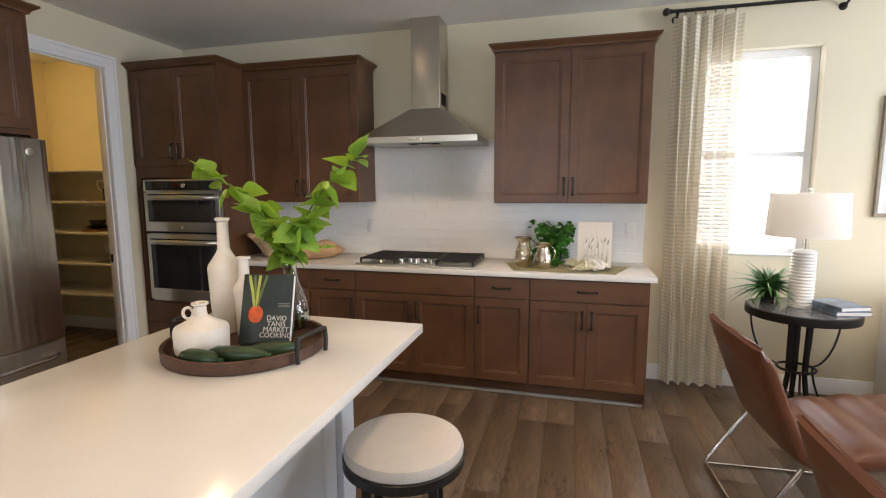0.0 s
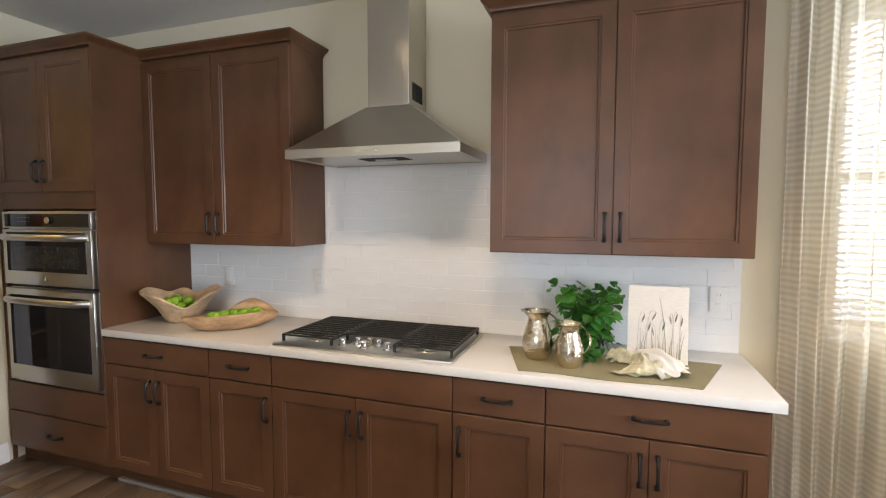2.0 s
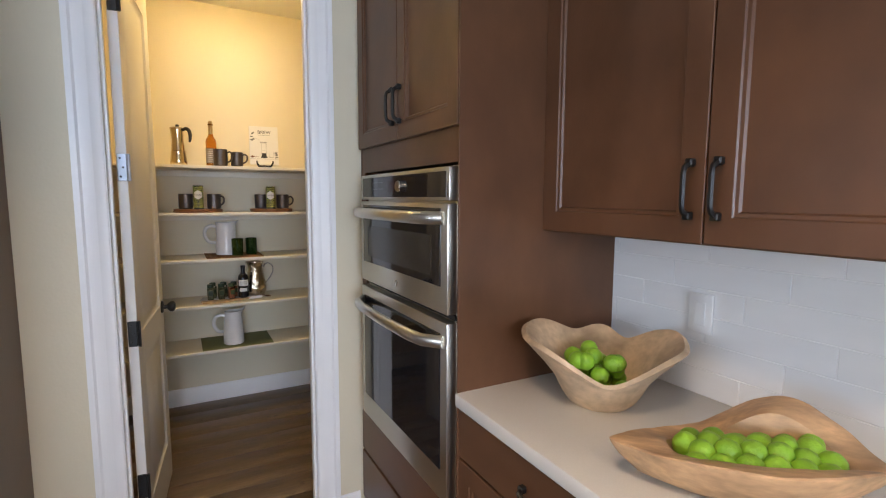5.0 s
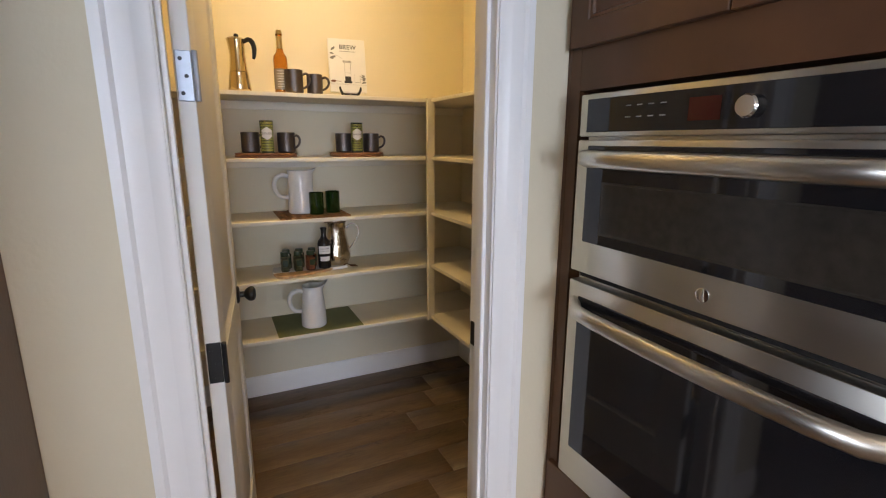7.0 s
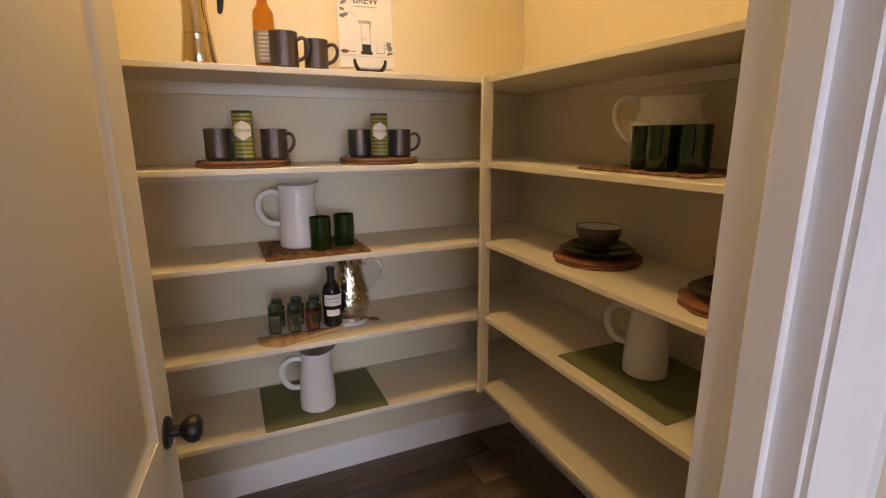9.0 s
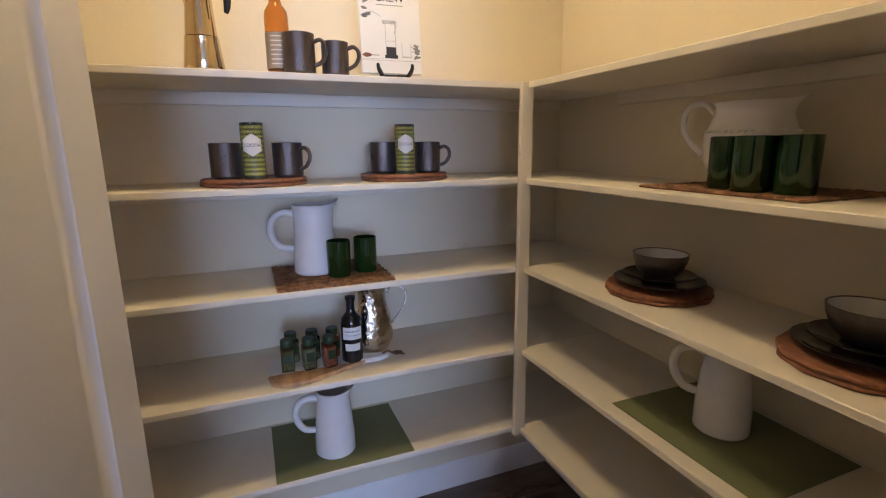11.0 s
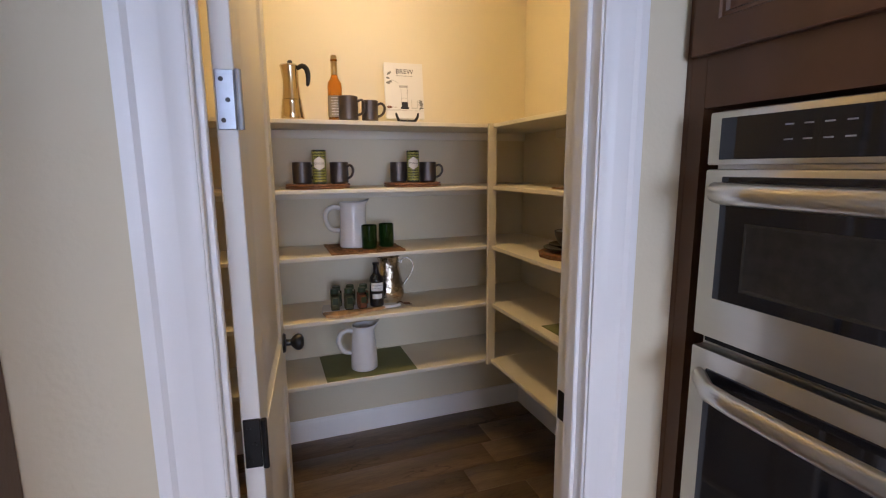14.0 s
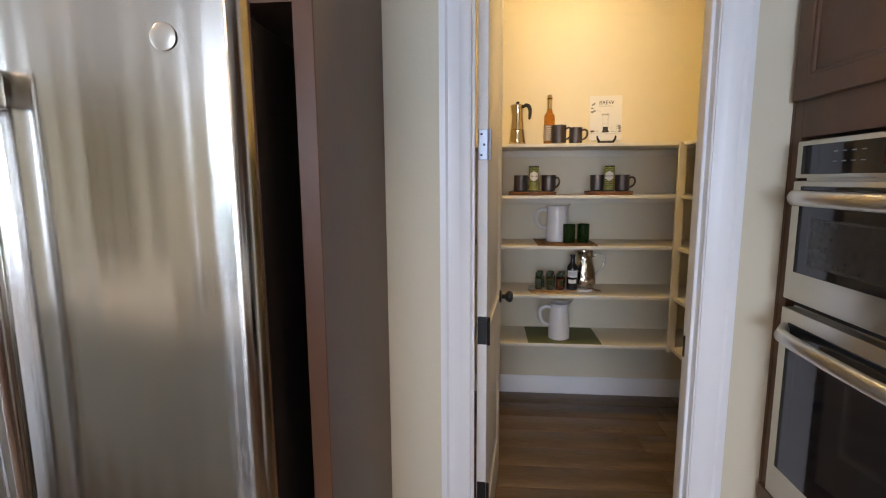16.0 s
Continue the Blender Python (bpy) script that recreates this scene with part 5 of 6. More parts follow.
for k in range(3):
    a = 2 * math.pi * k / 3
    c, s = math.cos(a), math.sin(a)
    pts = []
    for i in range(10):
        u = math.pi / 2 * i / 9
        r = 0.112 + 0.178 * math.cos(u)
        pts.append((r * c, r * s, TTZ - 0.05 - (TTZ - 0.05 - 0.335) * math.sin(u)))
    for i in range(1, 7):
        u = i / 6
        r = 0.112 + 0.130 * u ** 1.6
        pts.append((r * c, r * s, 0.335 - 0.330 * u))
    part("curved_leg", sweep(pts, 0.0065, 8), BLACK, tb)
    part("upright", sweep([(0.05 * math.cos(a + 1), 0.05 * math.sin(a + 1), 0.30), (0.055 * math.cos(a + 1), 0.055 * math.sin(a + 1), TTZ - 0.05)], 0.017, 4), BLACK, tb)
    part("foot_post", sweep([(0.05 * math.cos(a + 1), 0.05 * math.sin(a + 1), 0.30), (0.09 * math.cos(a + 1), 0.09 * math.sin(a + 1), 0.0)], 0.015, 4), BLACK, tb)
part("ring", sweep([(0.105 * math.cos(2 * math.pi * k / 32), 0.105 * math.sin(2 * math.pi * k / 32), 0.335) for k in range(32)], 0.0085, 8, closed=True), BLACK, tb)

lp = thing("table_lamp", 4.150, 3.560, TTZ + 0.001, label="white ribbed ceramic table lamp with a drum shade", category="lamp")
prof = [(0, 0), (0.066, 0), (0.068, 0.006)]
for i in range(17):
    z = 0.008 + i * 0.0205
    prof += [(0.062, z), (0.0685, z + 0.007), (0.0685, z + 0.0125), (0.062, z + 0.0195)]
prof += [(0.055, 0.362), (0.02, 0.368), (0, 0.368)]
part("base", lathe(prof, 40, False), CERAMIC, lp)
part("stem", sweep([(0, 0, 0.365), (0, 0, 0.735)], 0.006, 8), CHROME, lp)
part("finial", lathe([(0, 0.728), (0.014, 0.728), (0.016, 0.738), (0.010, 0.748), (0, 0.752)], 16, False), CERAMIC, lp)
part("shade", lathe([(0.218, 0.450), (0.2205, 0.4495), (0.206, 0.7195), (0.2035, 0.7195), (0.218, 0.450)], 64, False), SHADE, lp, "off-white linen drum shade")
part("shade_spider", add_box(box(-0.204, 0.204, -0.002, 0.002, 0.716, 0.719), -0.002, 0.002, -0.204, 0.204, 0.716, 0.719), CHROME, lp)

gp = thing("spiky_plant", 4.010, 3.690, TTZ + 0.001, label="spiky green houseplant in a small black pot", category="plant")
part("pot", lathe([(0, 0), (0.038, 0), (0.050, 0.075), (0.054, 0.085), (0.048, 0.085), (0.044, 0.07), (0, 0.07)], 24, False), BLACK, gp)
rg = random.Random(4)
blade = [mesh_of("blade", leaf_bm(l, 0.019, 0.35, d), GRASS) for l, d in ((0.21, 0.75), (0.18, 0.5), (0.225, 1.05), (0.165, 0.3))]
for i in range(200):
    ob = new("leaf", blade[rg.randrange(4)])
    ob.parent = gp
    ob.matrix_basis = pose(rg.uniform(-0.02, 0.02), rg.uniform(-0.02, 0.02), 0.075, rg.uniform(-15, 15), -rg.uniform(12, 82), rg.uniform(0, 360)) @ Matrix.Scale(rg.uniform(0.7, 1.05), 4)

BOOKB = mat("blue_grey_cover", (0.16, 0.21, 0.28), 0.35, var=0.5, scale=14)
for k, (z, s, rz) in enumerate(((0.001, 1.0, 12), (0.0275, 0.94, 20))):
    b = thing("book", 4.315, 3.47, TTZ + z, rz, "flat stacked coffee-table book with a blue-grey cover", "book", "books on the side table")
    part("pages", box(-0.097 * s, 0.101 * s, -0.126 * s, 0.126 * s, 0.003, 0.0225), PAPER, b)
    bm = box(-0.1 * s, 0.104 * s, -0.13 * s, 0.13 * s, 0.0, 0.003, 0.0006)
    add_box(bm, -0.1 * s, 0.104 * s, -0.13 * s, 0.13 * s, 0.0225, 0.0255, 0.0006)
    add_box(bm, -0.1 * s, -0.097 * s, -0.13 * s, 0.13 * s, 0.003, 0.0225)
    part("cover", bm, BOOKB, b)

# --- ivory sofa beside the table ---
sf = thing("sofa", 4.66, 2.75, 0, label="ivory upholstered sofa with dark block feet", category="sofa")
part("side_arm", box(0, 0.20, 0, 0.98, 0.11, 0.80, 0.05, 4), SOFAFAB, sf)
part("side_arm", box(1.75, 1.95, 0, 0.98, 0.11, 0.80, 0.05, 4), SOFAFAB, sf)
part("seat_base", box(0.20, 1.75, 0.05, 0.98, 0.11, 0.36, 0.03, 3), SOFAFAB, sf)
part("seat_cushion", box(0.205, 1.745, 0.04, 0.76, 0.362, 0.50, 0.05, 4), SOFAFAB, sf)
part("backrest", box(0.205, 1.745, 0.76, 0.98, 0.362, 0.88, 0.06, 4), SOFAFAB, sf)
for x in (0.03, 1.84):
    for y in (0.03, 0.87):
        part("foot", box(x, x + 0.08, y, y + 0.08, 0.0, 0.112, 0.006), BLACK, sf)

# --- curtain, rod and framed picture on the window wall ---
CURT = mat("sheer_striped_curtain", (0.74, 0.68, 0.55), 0.85, var=0.06, scale=6, fine=0.05, fine_scale=300, bump=0.1, bump_scale=300)
nt = CURT.node_tree
cb = nt.nodes["Principled BSDF"]
wave = nt.nodes.new("ShaderNodeTexWave")
wave.bands_direction = "Z"
wave.inputs["Scale"].default_value = 11.0
wave.inputs["Distortion"].default_value = 0.15
wave.inputs["Detail"].default_value = 2.0
tcn = nt.nodes.new("ShaderNodeTexCoord")
nt.links.new(tcn.outputs["Object"], wave.inputs["Vector"])
weft = nt.nodes.new("ShaderNodeMapRange")
weft.inputs["To Min"].default_value, weft.inputs["To Max"].default_value = 0.15, 1.0
nt.links.new(wave.outputs["Fac"], weft.inputs["Value"])
trl = nt.nodes.new("ShaderNodeBsdfTranslucent")
trl.inputs["Color"].default_value = (0.80, 0.74, 0.60, 1)
trp = nt.nodes.new("ShaderNodeBsdfTransparent")
mixa, mixb = nt.nodes.new("ShaderNodeMixShader"), nt.nodes.new("ShaderNodeMixShader")
mixa.inputs["Fac"].default_value = 0.16
nt.links.new(cb.outputs["BSDF"], mixa.inputs[1]), nt.links.new(trl.outputs["BSDF"], mixa.inputs[2])
hole = nt.nodes.new("ShaderNodeMath")
hole.operation = "MULTIPLY"
hole.inputs[1].default_value = 0.20
nt.links.new(weft.outputs["Result"], hole.inputs[0])
nt.links.new(hole.outputs[0], mixb.inputs["Fac"])
nt.links.new(mixa.outputs[0], mixb.inputs[1]), nt.links.new(trp.outputs[0], mixb.inputs[2])
nt.links.new(mixb.outputs[0], nt.nodes["Material Output"].inputs["Surface"])

RZ, RY = 2.715, WY - 0.085
cu = thing("curtain", 3.38, RY, 0, label="cream striped sheer curtain hanging to the floor", category="curtain")
bm = bmesh.new()
rows = []
NXC, NZC = 120, 26
for j in range(NZC + 1):
    v = j / NZC
    z = 0.012 + (RZ - 0.055) * v
    row = []
    for i in range(NXC + 1):
        u = i / NXC
        w = 0.40 + 0.04 * (1 - v) + 0.045 * v * v
        fold = math.sin(2 * math.pi * 5.5 * u + 0.5 * math.sin(3 * v)) * (0.030 + 0.012 * (1 - v)) + 0.010 * math.sin(2 * math.pi * 12 * u + 2 * v)
        row.append(bm.verts.new((0.015 * (1 - v) + w * u + 0.006 * math.sin(4 * v + 9 * u), fold + 0.01 * math.sin(5 * v + 3 * u), z)))
    rows.append(row)
for a, b in zip(rows, rows[1:]):
    for i in range(NXC):
        bm.faces.new((a[i], a[i + 1], b[i + 1], b[i]))
part("fabric", bm, CURT, cu)
rod = thing("curtain_rod", 3.36, RY, RZ, label="dark bronze curtain rod with ball finials and rings", category="curtain rod")
RL = 1.10
part("pole", sweep([(0, 0, 0), (RL, 0, 0)], 0.0125, 12), BLACK, rod)
fin = [(0, 0), (0.014, 0.0), (0.018, 0.006), (0.014, 0.012), (0.020, 0.018), (0.027, 0.032), (0.025, 0.046), (0.014, 0.058), (0, 0.060)]
part("finial", lathe(fin, 20, False), BLACK, rod, at=pose(0, 0, 0, 0, -90))
part("finial", lathe(fin, 20, False), BLACK, rod, at=pose(RL, 0, 0, 0, 90))
for x in (0.04, RL - 0.04):
    bk_ = part("bracket", sweep([(x, 0.084, -0.035), (x, 0.05, -0.035), (x, 0.0, -0.018)], 0.009, 8), BLACK, rod)
    part("wall_plate", lathe([(0, 0), (0.026, 0), (0.024, 0.006), (0, 0.007)], 18, False), BLACK, bk_, at=pose(x, 0.0845, -0.035, 90))
for k in range(7):
    x = 0.03 + 0.062 * k
    part("ring", sweep([(x + 0.004 * math.cos(a), 0.021 * math.cos(a), -0.008 + 0.021 * math.sin(a)) for a in [2 * math.pi * q / 18 for q in range(18)]], 0.003, 6, closed=True), BLACK, rod)

pc = thing("framed_picture", 4.70, WY - 0.001, 1.29, label="framed pale print in a thin grey-brown frame on the cream wall", category="picture")
bm = bmesh.new()
for b in ((0, 0.022, 0, 0.80), (0.60, 0.622, 0, 0.80), (0.022, 0.60, 0, 0.022), (0.022, 0.60, 0.778, 0.80)):
    add_box(bm, b[0], b[1], -0.026, 0, b[2], b[3], 0.003)
part("frame", bm, FRAMEW, pc)
part("mat_board", box(0.022, 0.60, -0.012, -0.002, 0.022, 0.778), ARTP, pc)

# recessed lamp trims in the ceiling
LENS = mat("lamp_lens", (1.0, 0.80, 0.55), 0.5, var=0.0, emit=6.0)
for x, y in CANS:
    r = thing("recessed_light", x, y, CEIL, label="white recessed ceiling light, switched on", category="ceiling light", group="recessed lights")
    part("trim_ring", lathe([(0.058, 0.0), (0.088, 0.0), (0.086, -0.004), (0.062, -0.006), (0.058, -0.002)], 32, False), TRIM, r)
    part("lens", lathe([(0, -0.0005), (0.058, -0.0005), (0.058, -0.002), (0, -0.002)], 24, False), LENS, r)

# ---- pantry ----
SZ = [1.680, 1.380, 1.080, 0.780, 0.475]     # tops of the shelves
SX, SY, ST = -2.262, 3.618, 0.019             # front edges of the back and the side shelves
for i, z in enumerate(SZ):
    for run in (0, 1):
        s = thing("pantry_shelf", PX if run == 0 else SX, PY0 if run == 0 else WY, z, label="cream painted pantry shelf fixed to the wall", category="shelf", group="pantry shelves")
        if run == 0:
            part("board", box(0.001, SX - PX, 0.001, WY - PY0 - 0.001, -ST, 0, 0.002), SHELF, s)
            part("cleat", box(0.001, 0.019, 0.001, WY - PY0 - 0.001, -ST - 0.042, -ST - 0.0005, 0.002), SHELF, s)
        else:
            part("board", box(0.0015, WX - WT - SX - 0.001, SY - WY, -0.001, -ST, 0, 0.002), SHELF, s)
            part("cleat", box(0.0015, WX - WT - SX - 0.001, -0.019, -0.001, -ST - 0.042, -ST - 0.0005, 0.002), SHELF, s)
post = thing("shelf_post", SX, SY, 0.447, label="cream painted corner post carrying the pantry shelves", category="post")
bm = box(-0.0, 0.019, -0.022, 0.020, 0, SZ[0] - 0.447 + 0.002, 0.002)
part("upright", bm, SHELF, post)

DOME = mat("lit_glass_dome", (1.0, 0.69, 0.25), 0.4, var=0.0, emit=41.0)
cl = thing("ceiling_fixture", -1.93, 2.98, CEIL, label="lit frosted glass dome light on the pantry ceiling", category="ceiling light")
part("pan", lathe([(0, -0.001), (0.165, -0.001), (0.168, -0.02), (0.160, -0.028), (0, -0.028)], 40, False), TRIM, cl)
part("dome", lathe([(0.150, -0.029), (0.148, -0.045), (0.130, -0.075), (0.09, -0.100), (0.04, -0.112), (0, -0.114)], 40, False), DOME, cl, "lit frosted glass dome")

PITCHW = mat("glossy_white_stoneware", (0.74, 0.72, 0.70), 0.22, var=0.03, scale=10, bump=0.08, bump_scale=30)
MUG = mat("dark_hammered_mug", (0.115, 0.096, 0.088), 0.30, 0.7, var=0.12, scale=20, bump=0.22, bump_scale=210)
GREENG = mat("dark_green_glass", (0.012, 0.040, 0.006), 0.06, var=0.1, trans=0.3, ior=1.5, rough_var=0.02)
BLACKC = mat("black_glaze", (0.014, 0.012, 0.012), 0.14, var=0.2, scale=10, rough_var=0.05)
BARK = mat("wood_charger", (0.22, 0.095, 0.045), 0.5, var=0.35, scale=16, fine=0.15, fine_scale=60, stretch=(1, 5, 1), bump=0.1)
WEAVE = mat("woven_fibre", (0.22, 0.11, 0.045), 0.7, var=0.4, scale=30, island=True, rand=0.4, bump=0.25, bump_scale=200)
GREENMAT = mat("green_placemat", (0.165, 0.185, 0.085), 0.8, var=0.08, scale=6, fine=0.1, fine_scale=300, bump=0.2, bump_scale=350)
AMBER = mat("amber_syrup", (0.66, 0.25, 0.02), 0.06, var=0.1, trans=0.8, ior=1.4)
BRASS = mat("warm_steel", (0.66, 0.55, 0.38), 0.14, 1.0, var=0.05, rough_var=0.05)
BOARDW = mat("pale_board_wood", (0.46, 0.29, 0.14), 0.5, var=0.3, scale=6, fine=0.1, fine_scale=40, stretch=(1, 6, 1), bump=0.06)
MARBLE = mat("white_marble", (0.76, 0.75, 0.73), 0.25, var=0.08, scale=6)
LABELW = mat("white_label", (0.76, 0.74, 0.70), 0.7, var=0.03)
HERB = mat("dried_herb", (0.17, 0.17, 0.09), 0.8, var=0.5, scale=60, fine=0.4, fine_scale=200)
SPICE = mat("red_spice", (0.26, 0.085, 0.04), 0.8, var=0.5, scale=60, fine=0.4, fine_scale=200)
JARG = mat("spice_jar_glass", (0.96, 0.98, 0.97), 0.04, var=0.0, trans=1.0, ior=1.12, rough_var=0.0)
GREENLID = mat("dark_green_lid", (0.020, 0.042, 0.014), 0.4, var=0.1)
JUTE = mat("brown_cord", (0.14, 0.07, 0.035), 0.85, var=0.2, scale=60)


def white_pitcher(x, y, z, turn, h=0.225, rb=0.062, rt=0.047, spout=0.035, label="glossy white stoneware pitcher with a loop handle"):
    t = thing("white_pitcher", x, y, z, turn, label, "pitcher", "white pitchers")
    prof = [(0, 0), (rb - 0.006, 0), (rb, 0.006), (rb * 0.995, h * 0.25), (rb * 0.90, h * 0.60), (rt * 1.02, h * 0.86), (rt, h * 0.93), (rt * 1.07, h), (rt * 1.00, h), (rt * 0.92, h * 0.93), (rb * 0.80, h * 0.5), (rb * 0.85, 0.02), (0, 0.014)]
    bm = lathe(prof, 44, False)
    for v in bm.verts:
        if v.co.z > 0.86 * h and v.co.x > 0:
            k = (v.co.z - 0.86 * h) / (0.14 * h)
            v.co.x += spout * k * k * max(0, v.co.x / (rt * 1.07)) ** 4
            v.co.z += 0.010 * k * max(0, v.co.x / (rt * 1.07)) ** 4 * 0.6
    part("body", bm, PITCHW, t)
    pts = [(-rt * 0.95, 0, h * 0.86), (-rt - 0.028, 0, h * 0.895), (-rt - 0.058, 0, h * 0.83), (-rt - 0.070, 0, h * 0.70), (-rt - 0.065, 0, h * 0.54), (-rt - 0.042, 0, h * 0.40), (-rb * 0.90, 0, h * 0.375)]
    part("handle", sweep(pts, [0.011, 0.0115, 0.012, 0.012, 0.0115, 0.011, 0.0105], 12), PITCHW, t)
    return t


def mug(x, y, z, turn, r=0.042, h=0.098, handle=True):
    t = thing("mug", x, y, z, turn, "dark hammered metallic mug", "mug", "dark mugs")
    part("cup", lathe([(0, 0), (r - 0.006, 0), (r, 0.008), (r, h), (r - 0.003, h + 0.001), (r - 0.005, h), (r - 0.005, 0.01), (0, 0.008)], 32, False), MUG, t)
    pts = [(r - 0.002, 0, h * 0.80), (r + 0.016, 0, h * 0.86), (r + 0.030, 0, h * 0.74), (r + 0.031, 0, h * 0.52), (r + 0.018, 0, h * 0.32), (r - 0.002, 0, h * 0.24)]
    part("handle", sweep(pts, 0.0045, 8, flat=1.3), MUG, t)
    return t


def charger(x, y, z, r, seed, count=2, dz=0.011):
    for k in range(count):
        bm = bmesh.new()
        rings = []
        for rr, zz in ((r - 0.003, 0.0), (r, 0.003), (r, 0.0075), (r - 0.004, 0.010)):
            rings.append([bm.verts.new((rr * (1 + 0.018 * math.cos(12 * a + seed + k)) * math.cos(a), rr * (1 + 0.018 * math.cos(12 * a + seed + k)) * math.sin(a), zz)) for a in [2 * math.pi * i / 72 for i in range(72)]])
        for a, b in zip(rings, rings[1:]):
            for i in range(72):
                bm.faces.new((a[i], a[(i + 1) % 72], b[(i + 1) % 72], b[i]))
        bm.faces.new(rings[0][::-1]), bm.faces.new(rings[-1])
        single("wood_charger", bm, BARK, "scalloped brown wooden charger plate on a pantry shelf", "plate", x, y, z + k * dz, seed * 40 + 13 * k, group="wood chargers")
    return z + count * dz - 0.001


def cocoa_can(x, y, z, turn):
    t = thing("cocoa_can", x, y, z, turn, "tall green patterned cocoa tin with a white hexagon label", "tin", "cocoa tins")
    r, h = 0.030, 0.152
    part("tin", lathe([(0, 0), (r, 0), (r + 0.0008, 0.001), (r, 0.003), (r, h - 0.006), (r + 0.0008, h - 0.004), (r, h), (r - 0.002, h), (r - 0.002, h - 0.002), (0, h - 0.002)], 36, False), COVERD, t, "dark green tin body")
    bm = bmesh.new()
    for i in range(14):
        a0 = -1.5 + i * 0.23
        for j in range(11):
            for s in (-1, 1):
                zc = 0.008 + j * 0.0125
                q = []
                for da, dz in ((0.008 * s, 0.0), (0.100 * s, 0.0065), (0.100 * s, 0.0140), (0.008 * s, 0.0070)):
                    a = a0 + da - math.pi / 2
                    q.append(bm.verts.new(((r + 0.0006) * math.cos(a), (r + 0.0006) * math.sin(a), zc + dz)))
                bm.faces.new(q)
    part("leaf_pattern", bm, GREENM, t, "yellow-green leaf pattern")
    bm = bmesh.new()
    strips = []
    for i in range(9):
        u = -0.025 + 0.050 * i / 8
        half = 0.030 - 0.015 * abs(u) / 0.025
        a = u / r - math.pi / 2
        strips.append([bm.verts.new(((r + 0.0012) * math.cos(a), (r + 0.0012) * math.sin(a), 0.092 + w)) for w in (-half, half)])
    for a, b in zip(strips, strips[1:]):
        bm.faces.new((a[0], b[0], b[1], a[1]))
    part("label", bm, LABELW, t, "white hexagonal label")
    word = lettering("COCOA", 0.0120, INKB, t, pose(0, 0, 0))
    for v in word.data.vertices:
        x_, y_ = v.co.x, v.co.y
        a = x_ / r - math.pi / 2
        v.co = ((r + 0.0018) * math.cos(a), (r + 0.0018) * math.sin(a), 0.088 + y_)
    return t


def tumbler(x, y, z, r=0.037, h=0.112):
    t = thing("green_tumbler", x, y, z, label="dark green glass tumbler", category="glass", group="green tumblers")
    part("cup", lathe([(0, 0), (r - 0.003, 0), (r - 0.001, 0.004), (r, h), (r - 0.0015, h + 0.001), (r - 0.003, h), (r - 0.004, 0.010), (0, 0.010)], 32, False), GREENG, t)


def woven_mat(x, y, z, w, d, turn=0.0):
    bm = bmesh.new()
    nx, ny = int(w / 0.021), int(d / 0.021)
    for i in range(nx):
        for j in range(ny):
            cx, cy = -w / 2 + (i + 0.5) * w / nx, -d / 2 + (j + 0.5) * d / ny
            a, b = (0.0125, 0.0085) if (i + j) % 2 else (0.0085, 0.0125)
            rows = []
            for f, zz in ((0.8, 0.0), (1.0, 0.003), (0.75, 0.006)):
                rows.append([bm.verts.new((cx + f * a * math.cos(q), cy + f * b * math.sin(q), zz + (0.001 if (i * 7 + j * 3) % 4 == 0 else 0))) for q in [2 * math.pi * k / 8 for k in range(8)]])
            for p, q in zip(rows, rows[1:]):
                for k in range(8):
                    bm.faces.new((p[k], p[(k + 1) % 8], q[(k + 1) % 8], q[k]))
            bm.faces.new(rows[-1])
    add_box(bm, -w / 2 + 0.004, w / 2 - 0.004, -d / 2 + 0.004, d / 2 - 0.004, 0.0002, 0.003)
    single("woven_mat", bm, WEAVE, "brown woven fibre placemat on a pantry shelf", "placemat", x, y, z, turn, group="woven placemats")
    return z + 0.0068


def green_mat(x, y, z, w, d, turn=0.0):
    single("green_placemat", box(-w / 2, w / 2, -d / 2, d / 2, 0.0003, 0.003, 0.001), GREENMAT, "flat olive green placemat on a pantry shelf", "placemat", x, y, z, turn, group="green placemats")
    return z + 0.0032


# top shelf
Z = SZ[0] + 0.0005
mk = thing("moka_pot", -2.350, 2.695, Z, 62, "tall polished steel moka pot with a black handle", "coffee pot")
def faceted(profile, n=10):
    return lathe(profile, n, False)
part("boiler", lathe([(0, 0), (0.055, 0), (0.057, 0.004), (0.051, 0.05), (0.046, 0.092), (0.047, 0.096), (0, 0.098)], 36, False), BRASS, mk)
bm = lathe([(0, 0.098), (0.044, 0.098), (0.043, 0.104), (0.037, 0.18), (0.038, 0.245), (0.040, 0.254), (0.030, 0.262), (0, 0.266)], 36, False)
for v in bm.verts:
    if v.co.z > 0.20 and v.co.x < -0.02:
        v.co.x -= 0.012 * (v.co.z - 0.20) / 0.06
part("pot", bm, BRASS, mk)
part("lid_knob", lathe([(0, 0.264), (0.010, 0.264), (0.012, 0.274), (0.008, 0.280), (0, 0.281)], 16, False), BLACK, mk)
part("handle", sweep([(0.036, 0, 0.240), (0.058, 0, 0.252), (0.078, 0, 0.243), (0.088, 0, 0.215), (0.086, 0, 0.175), (0.080, 0, 0.160)], [0.007, 0.010, 0.011, 0.010, 0.008, 0.005], 10, flat=1.2), BLACK, mk, "black curved handle")

